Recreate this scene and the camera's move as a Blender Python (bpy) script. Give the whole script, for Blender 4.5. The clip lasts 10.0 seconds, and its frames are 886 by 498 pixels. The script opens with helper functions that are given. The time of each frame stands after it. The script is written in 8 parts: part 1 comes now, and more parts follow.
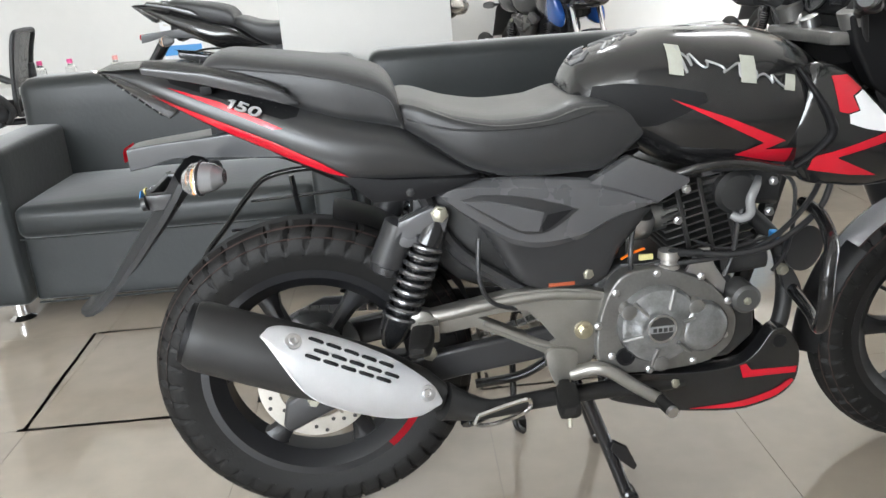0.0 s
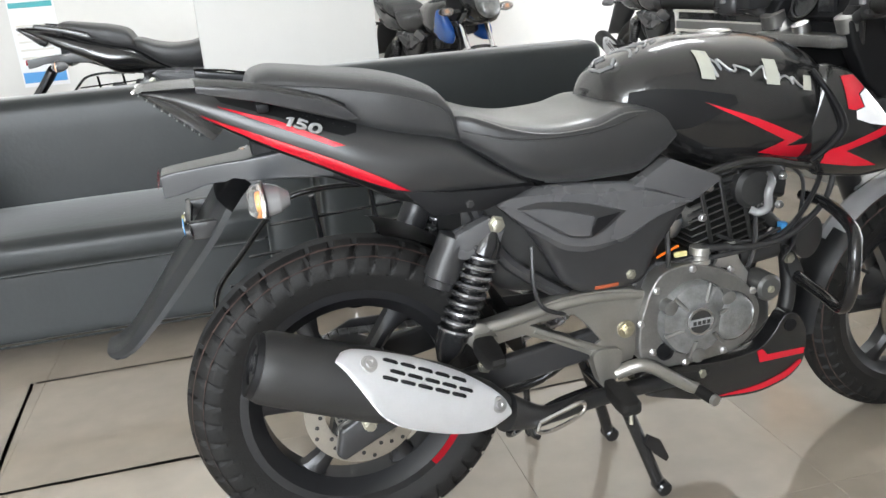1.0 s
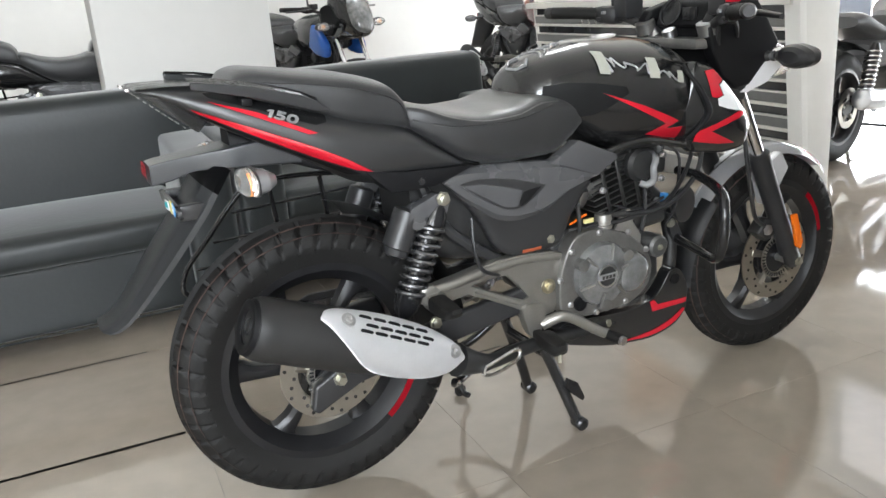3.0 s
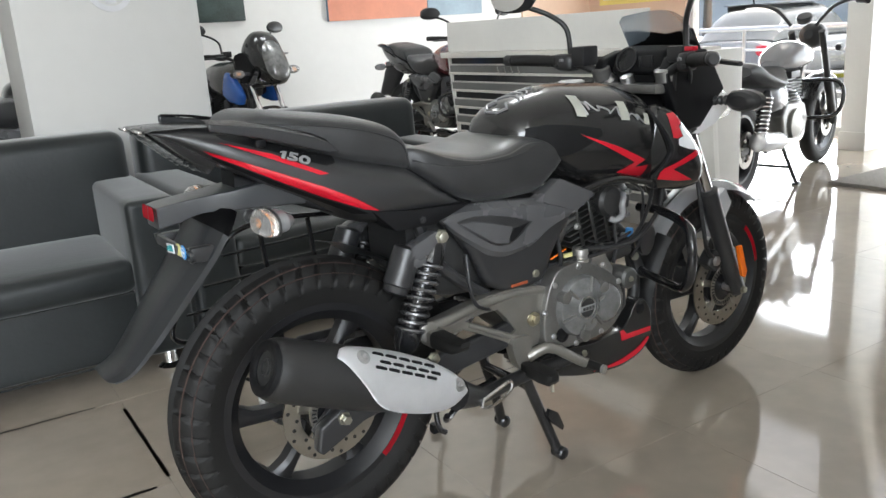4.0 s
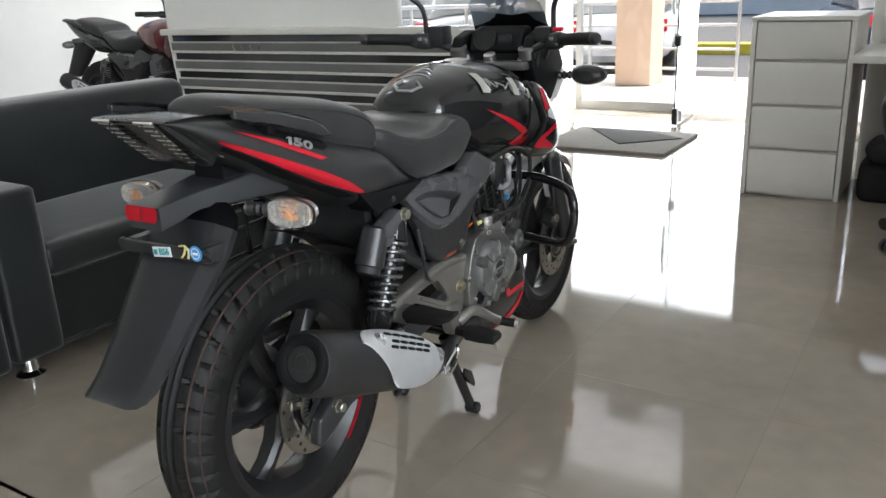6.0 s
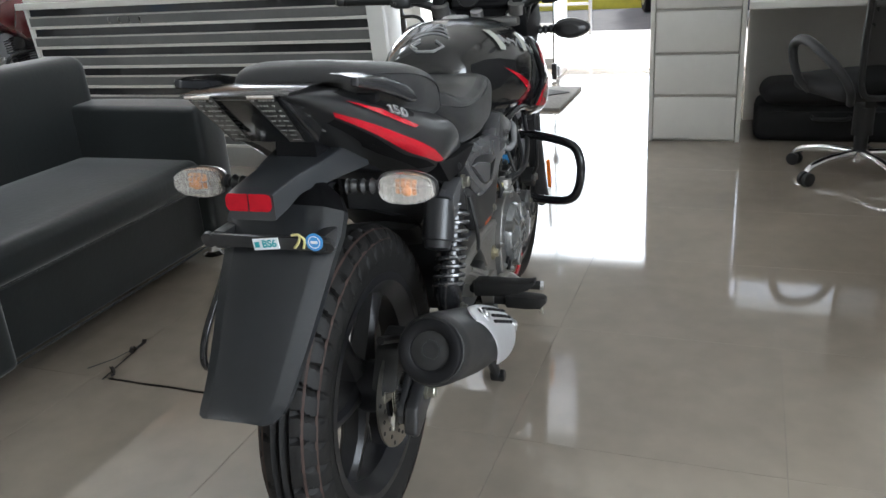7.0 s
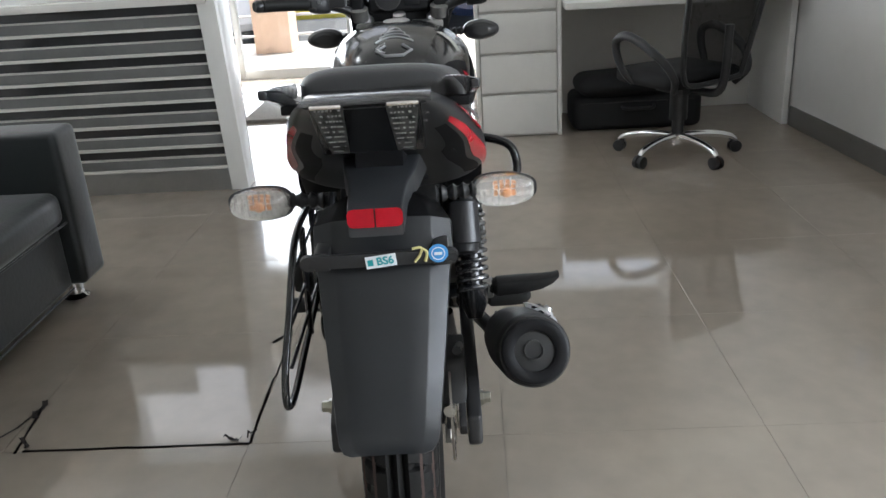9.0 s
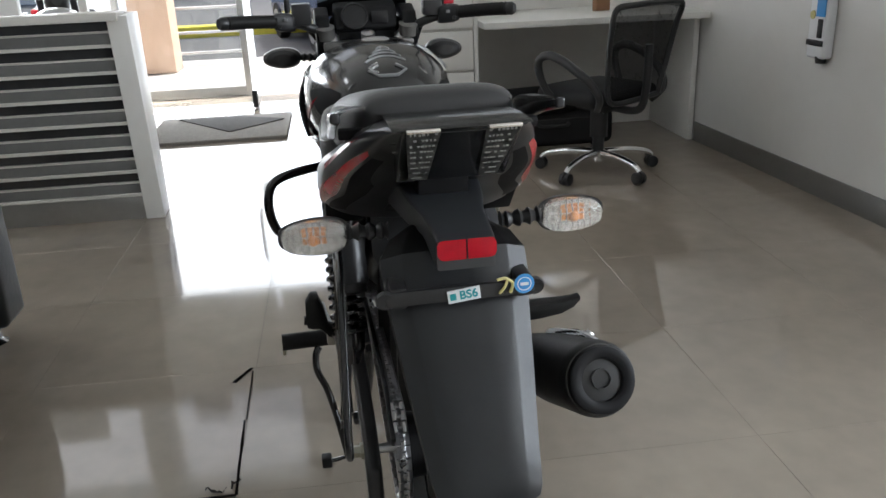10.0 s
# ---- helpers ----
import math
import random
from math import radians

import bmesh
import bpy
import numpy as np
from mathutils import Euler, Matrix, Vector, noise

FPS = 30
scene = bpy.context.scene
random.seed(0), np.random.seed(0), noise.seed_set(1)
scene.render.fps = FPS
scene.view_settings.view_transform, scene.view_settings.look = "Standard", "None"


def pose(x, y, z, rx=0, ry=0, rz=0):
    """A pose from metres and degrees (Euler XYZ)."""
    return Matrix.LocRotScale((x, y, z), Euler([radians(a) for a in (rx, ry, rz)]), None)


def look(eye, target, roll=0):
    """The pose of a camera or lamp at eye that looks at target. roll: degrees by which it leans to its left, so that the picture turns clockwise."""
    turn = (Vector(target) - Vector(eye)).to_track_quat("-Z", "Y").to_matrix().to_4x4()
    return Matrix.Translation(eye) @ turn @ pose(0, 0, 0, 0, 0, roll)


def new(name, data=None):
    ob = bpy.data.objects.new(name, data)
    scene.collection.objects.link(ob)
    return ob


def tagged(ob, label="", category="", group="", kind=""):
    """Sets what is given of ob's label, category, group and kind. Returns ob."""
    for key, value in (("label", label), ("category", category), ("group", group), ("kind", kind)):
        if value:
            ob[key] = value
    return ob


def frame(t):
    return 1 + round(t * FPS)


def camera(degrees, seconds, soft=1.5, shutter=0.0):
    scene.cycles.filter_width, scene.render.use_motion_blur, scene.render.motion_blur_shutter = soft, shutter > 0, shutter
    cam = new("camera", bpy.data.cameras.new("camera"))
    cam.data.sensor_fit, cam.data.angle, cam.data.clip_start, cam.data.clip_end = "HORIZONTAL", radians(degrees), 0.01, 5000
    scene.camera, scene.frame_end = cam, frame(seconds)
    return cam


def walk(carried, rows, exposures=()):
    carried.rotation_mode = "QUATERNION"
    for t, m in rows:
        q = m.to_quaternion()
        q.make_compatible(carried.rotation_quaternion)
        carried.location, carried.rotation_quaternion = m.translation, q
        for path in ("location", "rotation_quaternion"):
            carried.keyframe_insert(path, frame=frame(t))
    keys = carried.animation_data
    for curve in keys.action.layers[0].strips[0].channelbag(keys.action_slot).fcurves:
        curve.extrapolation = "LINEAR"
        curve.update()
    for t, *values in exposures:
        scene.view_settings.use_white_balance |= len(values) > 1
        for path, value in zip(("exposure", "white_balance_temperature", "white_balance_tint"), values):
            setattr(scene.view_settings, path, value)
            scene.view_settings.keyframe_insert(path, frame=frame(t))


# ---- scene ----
cam = camera(57.1, 10.0)
PATH = [
    (0, (-0.008, 0.394, 1.078), (0.051, 2.287, 0.436), -4.3),
    (0.5, (-0.202, 0.45, 1.075), (0.004, 2.335, 0.439), -5.0),
    (1, (-0.365, 0.454, 1.09), (0.055, 2.307, 0.465), -4.7),
    (1.5, (-0.516, 0.409, 1.108), (0.096, 2.216, 0.509), -3.7),
    (2, (-0.588, 0.358, 1.123), (0.099, 2.14, 0.529), -4.0),
    (2.5, (-0.584, 0.308, 1.112), (0.108, 2.078, 0.491), -4.2),
    (3, (-0.621, 0.269, 1.094), (0.13, 2.018, 0.482), -4.5),
    (3.2, (-0.659, 0.262, 1.094), (0.146, 1.998, 0.512), -4.6),
    (4.3, (-0.947, 0.395, 1.115), (0.152, 1.987, 0.607), -4.1),
    (4.5, (-1.017, 0.438, 1.128), (0.145, 1.984, 0.616), -4.6),
    (5, (-1.132, 0.55, 1.126), (0.2, 1.937, 0.577), -3.8),
    (5.5, (-1.251, 0.646, 1.148), (0.228, 1.853, 0.553), -2.5),
    (5.7, (-1.299, 0.677, 1.148), (0.232, 1.813, 0.543), -2.3),
    (6.8, (-1.464, 1.161, 1.147), (0.256, 1.916, 0.46), -3.8),
    (7, (-1.487, 1.24, 1.146), (0.256, 1.912, 0.432), -3.9),
    (7.5, (-1.548, 1.367, 1.16), (0.242, 1.862, 0.418), -3.1),
    (8, (-1.579, 1.442, 1.161), (0.241, 1.812, 0.419), -2.7),
    (8.5, (-1.613, 1.541, 1.165), (0.233, 1.789, 0.436), -3.2),
    (9, (-1.561, 1.77, 1.162), (0.298, 1.858, 0.43), -3.6),
    (9.5, (-1.493, 1.929, 1.154), (0.366, 1.855, 0.421), -3.1),
    (10, (-1.47, 2.052, 1.164), (0.389, 1.829, 0.46), -2.4),
]
EXPOSURES = [(0.0, 2.50, 6450, 10), (1.0, 2.56, 6450, 10), (2.5, 2.32, 6450, 10), (3.0, 2.36, 6450, 10), (4.5, 1.82, 6400, 9), (5.5, 1.74, 6400, 9), (7.0, 1.82, 6150, 9), (8.5, 1.88, 6150, 10), (9.5, 1.86, 6200, 10), (10.0, 1.62, 6250, 10)]
walk(cam, [(t, look(eye, target, roll)) for t, eye, target, roll in PATH], EXPOSURES)

# ---- world and light ----
world = bpy.data.worlds.new("sky")
scene.world = world
world.use_nodes = True
wn = world.node_tree.nodes
sky = wn.new("ShaderNodeTexSky")
sky.sky_type, sky.sun_disc = "NISHITA", False
sky.sun_elevation, sky.sun_rotation = radians(50), radians(60)
sky.air_density, sky.dust_density = 1.0, 4.0
world.node_tree.links.new(sky.outputs[0], wn["Background"].inputs[0])
wn["Background"].inputs[1].default_value = 0.125

sun_data = bpy.data.lights.new("sun", "SUN")
sun_data.energy, sun_data.angle, sun_data.color = 3.6, radians(12), (1.0, 0.96, 0.9)
sun = new("sun", sun_data)
sun.matrix_world = look((12, -6, 14), (8, 2, 0))


def window_light(name, centre, target, wide, high, watts, colour=(0.93, 0.97, 1.0)):
    data = bpy.data.lights.new(name, "AREA")
    data.shape, data.size, data.size_y, data.energy, data.color = "RECTANGLE", wide, high, watts, colour
    ob = new(name, data)
    ob.matrix_world = look(centre, target)
    return ob


# daylight in the glazed front and in the long high window of the south wall
window_light("daylight_door", (5.64, 2.78, 0.91), (0, 2.78, 0.85), 2.05, 1.72, 16)
window_light("daylight_window", (5.64, 5.07, 0.91), (0, 5.0, 0.85), 1.95, 1.72, 40)
window_light("daylight_desk", (5.64, 0.45, 1.58), (0, 0.45, 1.3), 1.5, 1.1, 1.4)
window_light("daylight_upper", (5.64, 4.0, 3.34), (0, 3.6, 1.6), 2.7, 1.05, 1.5)
window_light("daylight_south", (-2.9, -4.45, 2.55), (-0.5, 2.0, 1.3), 4.8, 2.4, 132)


# ---- materials ----
def mat(name, rgb, rough=0.5, metal=0.0, var=0.12, scale=8.0, bump=0.0, bscale=150.0, coat=0.0, rvar=0.06, trans=0.0, emit=0.0, piece=0.0, spec=0.5, ior=1.45, placed=False):
    m = bpy.data.materials.new(name)
    m.use_nodes = True
    n, l = m.node_tree.nodes, m.node_tree.links
    p = n["Principled BSDF"]
    tc = n.new("ShaderNodeTexCoord")
    where = n.new("ShaderNodeNewGeometry").outputs["Position"] if placed else tc.outputs["Object"]
    n1 = n.new("ShaderNodeTexNoise")
    n1.inputs["Scale"].default_value, n1.inputs["Detail"].default_value = scale, 5.0
    l.new(where, n1.inputs["Vector"])
    n2 = n.new("ShaderNodeTexNoise")
    n2.inputs["Scale"].default_value, n2.inputs["Detail"].default_value = scale * 9, 3.0
    l.new(where, n2.inputs["Vector"])
    add = n.new("ShaderNodeMath")
    add.operation = "MULTIPLY_ADD"
    add.inputs[1].default_value = 0.35
    l.new(n2.outputs[0], add.inputs[0])
    l.new(n1.outputs[0], add.inputs[2])
    last = add.outputs[0]
    if piece:
        oi = n.new("ShaderNodeObjectInfo")
        pa = n.new("ShaderNodeMath")
        pa.operation = "MULTIPLY_ADD"
        pa.inputs[1].default_value = piece
        l.new(oi.outputs["Random"], pa.inputs[0])
        l.new(last, pa.inputs[2])
        last = pa.outputs[0]
    ramp = n.new("ShaderNodeValToRGB")
    ramp.color_ramp.elements[0].position, ramp.color_ramp.elements[1].position = 0.35, 1.05 if not piece else 1.05 + piece
    ramp.color_ramp.elements[0].color = (*[c * (1 - var) for c in rgb], 1)
    ramp.color_ramp.elements[1].color = (*[min(1, c * (1 + var)) for c in rgb], 1)
    l.new(last, ramp.inputs[0])
    l.new(ramp.outputs[0], p.inputs["Base Color"])
    mr = n.new("ShaderNodeMapRange")
    mr.inputs["To Min"].default_value, mr.inputs["To Max"].default_value = max(0.02, rough - rvar), min(1, rough + rvar)
    l.new(n1.outputs[0], mr.inputs["Value"])
    l.new(mr.outputs[0], p.inputs["Roughness"])
    p.inputs["Metallic"].default_value = metal
    p.inputs["Coat Weight"].default_value = coat
    p.inputs["Coat Roughness"].default_value = 0.09
    p.inputs["Transmission Weight"].default_value = trans
    p.inputs["Specular IOR Level"].default_value = spec
    p.inputs["IOR"].default_value = ior
    if emit:
        p.inputs["Emission Color"].default_value = (*rgb, 1)
        p.inputs["Emission Strength"].default_value = emit
    if bump:
        n3 = n.new("ShaderNodeTexNoise")
        n3.inputs["Scale"].default_value, n3.inputs["Detail"].default_value = bscale, 4.0
        l.new(tc.outputs["Object"], n3.inputs["Vector"])
        b = n.new("ShaderNodeBump")
        b.inputs["Strength"].default_value, b.inputs["Distance"].default_value = bump, 0.002
        l.new(n3.outputs[0], b.inputs["Height"])
        l.new(b.outputs[0], p.inputs["Normal"])
    return m


M_WALL = mat("wall_paint", (0.63, 0.622, 0.60), 0.55, var=0.05, scale=1.5, bump=0.15, bscale=90)
# cream-grey pillar paint, taken darker still in place of dimmer light on it
M_PILLAR = mat("pillar_paint_dimmed", (0.49, 0.483, 0.463), 0.6, var=0.05, scale=1.5, bump=0.15, bscale=90)
M_CEIL = mat("ceiling_paint", (0.8, 0.8, 0.78), 0.7, var=0.03, scale=2)
M_TILE = mat("polished_tile", (0.285, 0.246, 0.200), 0.055, var=0.24, scale=1.3, rvar=0.05, placed=True, piece=0.06, ior=1.9)
M_GROUT = mat("tile_joint", (0.18, 0.155, 0.128), 0.6)
M_TAPE = mat("black_floor_tape", (0.045, 0.038, 0.034), 0.6, var=0.7, scale=40)
M_SKIRT = mat("grey_skirting", (0.13, 0.125, 0.115), 0.3, var=0.1)
M_LEATHER = mat("black_leatherette", (0.0135, 0.0160, 0.0166), 0.40, spec=0.40, var=0.2, scale=6, bump=0.30, bscale=60, rvar=0.03)
M_LEATHER.node_tree.nodes["Principled BSDF"].inputs["Sheen Weight"].default_value = 0.34
M_LEATHER.node_tree.nodes["Principled BSDF"].inputs["Sheen Roughness"].default_value = 0.4
M_CHROME = mat("chrome", (0.82, 0.82, 0.83), 0.12, 1.0, var=0.04, rvar=0.05)
M_STEEL = mat("brushed_steel", (0.55, 0.55, 0.56), 0.3, 1.0, var=0.1, scale=20)
M_LAMIN = mat("white_laminate", (0.74, 0.73, 0.70), 0.35, var=0.05, scale=3)
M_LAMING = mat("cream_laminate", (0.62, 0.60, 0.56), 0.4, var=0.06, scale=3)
M_RACKGLOSS = mat("black_mirror_acrylic", (0.045, 0.045, 0.047), 0.05, var=0.3, scale=4, coat=0.6, rvar=0.02)
M_RACKMATT = mat("matt_grey_strip", (0.15, 0.15, 0.145), 0.5, var=0.2, scale=5)
M_RACKDARK = mat("dark_glossy_acrylic", (0.12, 0.12, 0.118), 0.18, var=0.3, scale=4)
M_DIAL = mat("dark_dial", (0.015, 0.015, 0.016), 0.15)
M_RACKLEDGE = mat("satin_aluminium", (0.42, 0.42, 0.41), 0.32, 0.85, var=0.12, scale=5)
M_MESH = mat("chair_mesh", (0.02, 0.02, 0.021), 0.75, var=0.3, scale=60)
M_MESH.node_tree.nodes["Principled BSDF"].inputs["Alpha"].default_value = 0.8
M_PLASTIC = mat("black_plastic", (0.020, 0.020, 0.021), 0.38, var=0.2, scale=12, bump=0.12, bscale=500)
M_BAG = mat("black_bag_cloth", (0.012, 0.012, 0.013), 0.85, var=0.3, scale=20, bump=0.5, bscale=60)
M_TINT = mat("tinted_glass", (0.17, 0.18, 0.19), 0.03, trans=1.0, var=0.02, rvar=0.01)
M_GLASS = mat("clear_glass", (0.95, 0.98, 0.97), 0.02, trans=1.0, var=0.01, rvar=0.01)
M_ALU = mat("anodised_frame", (0.5, 0.5, 0.49), 0.35, 0.7, var=0.08)
M_PEACH = mat("peach_paint", (0.62, 0.44, 0.33), 0.7, var=0.08, scale=2, bump=0.2, bscale=60)
M_MAT = mat("grey_door_mat", (0.20, 0.185, 0.165), 0.95, var=0.25, scale=60, bump=1.0, bscale=400)
M_MATD = mat("dark_door_mat", (0.07, 0.066, 0.062), 0.95, var=0.3, scale=60, bump=1.0, bscale=400)
M_ASPHALT = mat("asphalt", (0.055, 0.055, 0.056), 0.9, var=0.3, scale=4, bump=0.6, bscale=80)
M_PORCH = mat("porch_tile", (0.45, 0.43, 0.40), 0.3, var=0.1, scale=2)
M_LEAF = mat("foliage", (0.07, 0.11, 0.03), 0.6, var=0.5, scale=6)
M_BARK = mat("bark", (0.10, 0.07, 0.05), 0.9, var=0.4, scale=14, bump=0.8, bscale=40)

# motorcycle surfaces
M_GLOSS = mat("gloss_black_paint", (0.012, 0.012, 0.0125), 0.20, var=0.1, coat=0.6, rvar=0.03)
M_TAILP = mat("semi_gloss_black_paint", (0.027, 0.027, 0.0275), 0.34, var=0.08, coat=0.12, rvar=0.03)
M_TAILC = mat("gloss_dark_grey_paint", (0.03, 0.0305, 0.0315), 0.2, var=0.1, coat=0.8, rvar=0.03)
# near-black plastic; the shade of hidden and inner parts is in the colour
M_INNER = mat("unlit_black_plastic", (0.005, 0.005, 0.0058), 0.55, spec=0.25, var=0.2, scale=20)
M_FIN = mat("cooling_fin_metal", (0.032, 0.032, 0.031), 0.34, 0.4, var=0.25, scale=30)
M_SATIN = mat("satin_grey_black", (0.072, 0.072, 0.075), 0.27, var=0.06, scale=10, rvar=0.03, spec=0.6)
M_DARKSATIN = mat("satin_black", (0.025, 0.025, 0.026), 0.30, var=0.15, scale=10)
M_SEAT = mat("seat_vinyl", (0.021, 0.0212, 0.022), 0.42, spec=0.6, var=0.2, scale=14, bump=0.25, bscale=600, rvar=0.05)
M_SEAT.node_tree.nodes["Principled BSDF"].inputs["Sheen Weight"].default_value = 0.1
# seat vinyl made smoother, its base colour lightened to carry the top's sheen
M_SEATTOP = mat("sheen_toned_seat_top", (0.062, 0.062, 0.060), 0.34, spec=0.9, coat=0.2, var=0.12, scale=14, bump=0.15, bscale=500, rvar=0.04)
M_RED = mat("red_graphic", (0.50, 0.008, 0.022), 0.2, var=0.06, coat=0.6)
M_WHITEP = mat("white_paint", (0.75, 0.75, 0.76), 0.2, var=0.05, coat=0.6)
M_SILVERP = mat("silver_letter", (0.32, 0.325, 0.33), 0.35, 0.5, var=0.08)
M_MASK = mat("masking_tape", (0.34, 0.345, 0.30), 0.6, var=0.12, scale=30)
M_RUBBER = mat("tyre_rubber", (0.0105, 0.0101, 0.0097), 0.58, var=0.25, scale=25, bump=0.3, bscale=300, spec=0.28)
M_RIM = mat("black_alloy", (0.010, 0.010, 0.011), 0.33, var=0.15, scale=12)
M_DISC = mat("brake_disc_steel", (0.42, 0.40, 0.36), 0.32, 1.0, var=0.12, scale=25)
M_CAST = mat("cast_alloy_grey", (0.26, 0.25, 0.23), 0.36, 0.75, var=0.12, scale=22, bump=0.25, bscale=350)
M_CASTL = mat("bright_cast_alloy", (0.42, 0.41, 0.39), 0.34, 0.8, var=0.12, scale=22, bump=0.2, bscale=350)
M_ENGINE = mat("engine_alloy", (0.19, 0.187, 0.18), 0.33, 0.7, var=0.25, scale=18, bump=0.2, bscale=250)
M_ENGDARK = mat("engine_black", (0.030, 0.030, 0.030), 0.40, 0.2, var=0.3, scale=25)
M_HEAT = mat("silver_heat_shield", (0.80, 0.80, 0.81), 0.40, 0.35, var=0.05, scale=25)
M_EXH = mat("matt_black_exhaust", (0.017, 0.0168, 0.0168), 0.50, var=0.15, scale=30, bump=0.15, bscale=600)
M_SHROUDG = mat("grey_mudguard", (0.034, 0.0362, 0.0395), 0.36, coat=0.25, spec=0.7, var=0.12, scale=15, bump=0.1, bscale=700)
M_SPRING = mat("gloss_black_steel", (0.014, 0.014, 0.015), 0.18, 0.2, var=0.1, coat=0.4)
M_BOLT = mat("zinc_bolt", (0.38, 0.37, 0.31), 0.32, 0.85, var=0.15, scale=60)
M_GOLD = mat("yellow_zinc_bolt", (0.46, 0.42, 0.31), 0.3, 0.9, var=0.2, scale=60)
M_CLEAR = mat("clear_lens", (0.97, 0.97, 0.96), 0.06, trans=0.95, var=0.02, rvar=0.02)
M_REFLC = mat("lamp_reflector", (0.80, 0.76, 0.72), 0.22, 0.9, var=0.1, scale=120)
M_AMBER = mat("amber_lens", (0.75, 0.15, 0.01), 0.15, var=0.05)
M_REDLENS = mat("red_reflector", (0.72, 0.01, 0.03), 0.2, var=0.08, scale=90, coat=0.5)
M_TAILLENS = mat("smoked_tail_lens", (0.20, 0.20, 0.19), 0.12, 0.4, var=0.6, scale=70, coat=0.7)
M_STICKW = mat("white_sticker", (0.75, 0.76, 0.78), 0.4, var=0.03)
M_STICKB = mat("blue_print", (0.06, 0.28, 0.62), 0.4, var=0.08)
M_TEAL = mat("teal_print", (0.02, 0.30, 0.33), 0.4, var=0.08)
M_YELL = mat("yellow_paint_mark", (0.55, 0.50, 0.22), 0.6, var=0.2, scale=60)
M_MIRROR = mat("mirror_glass", (0.9, 0.9, 0.9), 0.02, 1.0, var=0.01, rvar=0.01)
M_SCREEN = mat("smoked_windscreen", (0.26, 0.31, 0.36), 0.05, var=0.03, rvar=0.01)
M_SCREEN.node_tree.nodes["Principled BSDF"].inputs["Alpha"].default_value = 0.6
M_BLUEP = mat("blue_paint", (0.015, 0.085, 0.34), 0.2, var=0.06, coat=0.6)
M_MAROON = mat("maroon_paint", (0.10, 0.010, 0.012), 0.2, var=0.1, coat=0.6)
M_SILVPAINT = mat("silver_white_paint", (0.50, 0.50, 0.51), 0.22, 0.25, var=0.06, coat=0.6)
M_GREYP = mat("grey_paint", (0.20, 0.20, 0.205), 0.25, var=0.08, coat=0.5)
M_LOBE = mat("clear_lens_lobe", (0.5, 0.5, 0.5), 0.15, trans=0.6, var=0.1)
M_BULB = mat("amber_bulb", (0.80, 0.30, 0.07), 0.3, var=0.1)
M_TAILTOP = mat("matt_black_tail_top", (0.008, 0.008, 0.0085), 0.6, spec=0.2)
M_RAIL = mat("satin_black_rail", (0.030, 0.030, 0.032), 0.22, var=0.1, scale=10, coat=0.3)
M_COIL = mat("dark_steel_coil", (0.17, 0.17, 0.175), 0.25, 0.85, var=0.1)
M_RIBG = mat("lens_rib_grey", (0.30, 0.30, 0.29), 0.25, 0.3)
M_FILM = mat("worn_clear_film", (0.23, 0.235, 0.235), 0.2, 0.6, var=0.55, scale=30, bump=0.6, bscale=70)
M_DARKCAP = mat("dark_grey_cap", (0.07, 0.07, 0.068), 0.4, 0.3, var=0.15)
M_BROWNR = mat("brown_rubber_line", (0.050, 0.030, 0.025), 0.7, var=0.3, scale=40)


# ---- mesh helpers ----
def link_mesh(name, bm, material, sharp=38):
    bmesh.ops.recalc_face_normals(bm, faces=bm.faces[:])
    lim = radians(sharp)
    for e in bm.edges:
        e.smooth = len(e.link_faces) == 2 and e.calc_face_angle(3.2) < lim
    for f in bm.faces:
        f.smooth = True
    me = bpy.data.meshes.new(name)
    bm.to_mesh(me)
    bm.free()
    me.materials.append(material)
    return me


def part(name, bm, material, parent=None, label="", sharp=38):
    ob = new(name, link_mesh(name, bm, material, sharp))
    ob.parent = parent
    if label:
        ob["label"] = label
    return ob


def empty(name, m=None):
    ob = new(name)
    ob.empty_display_size = 0.1
    if m is not None:
        ob.matrix_basis = m
    return ob


def thing(name, bm, material, label, category, group="", kind="", m=None, sharp=38):
    ob = part(name, bm, material, None, "", sharp)
    if m is not None:
        ob.matrix_basis = m
    return tagged(ob, label, category, group, kind)


def box(x0, x1, y0, y1, z0, z1, bev=0.0, seg=2, bm=None):
    own = bmesh.new()
    bmesh.ops.create_cube(own, size=1)
    bmesh.ops.transform(own, matrix=Matrix.Translation(((x0 + x1) / 2, (y0 + y1) / 2, (z0 + z1) / 2)) @ Matrix.Diagonal((x1 - x0, y1 - y0, z1 - z0, 1)), verts=own.verts)
    if bev:
        bmesh.ops.bevel(own, geom=own.edges[:], offset=bev, segments=seg, affect="EDGES", profile=0.6)
    return join(bm, own)


def join(bm, own):
    if bm is None:
        return own
    me = bpy.data.meshes.new("tmp")
    own.to_mesh(me)
    own.free()
    bm.from_mesh(me)
    bpy.data.meshes.remove(me)
    return bm


def slab(pts, y0, y1, bev=0.004, seg=2, bm=None, axis="y"):
    """A flat plate: the outline pts (x, z) between two lateral places."""
    own = bmesh.new()
    a = [own.verts.new((x, y0, z)) for x, z in pts]
    b = [own.verts.new((x, y1, z)) for x, z in pts]
    own.faces.new(a)
    own.faces.new(b[::-1])
    for i in range(len(pts)):
        j = (i + 1) % len(pts)
        own.faces.new((a[j], a[i], b[i], b[j]))
    bmesh.ops.recalc_face_normals(own, faces=own.faces[:])
    if bev:
        bmesh.ops.bevel(own, geom=own.edges[:], offset=bev, segments=seg, affect="EDGES", profile=0.6, clamp_overlap=True)
    return join(bm, own)


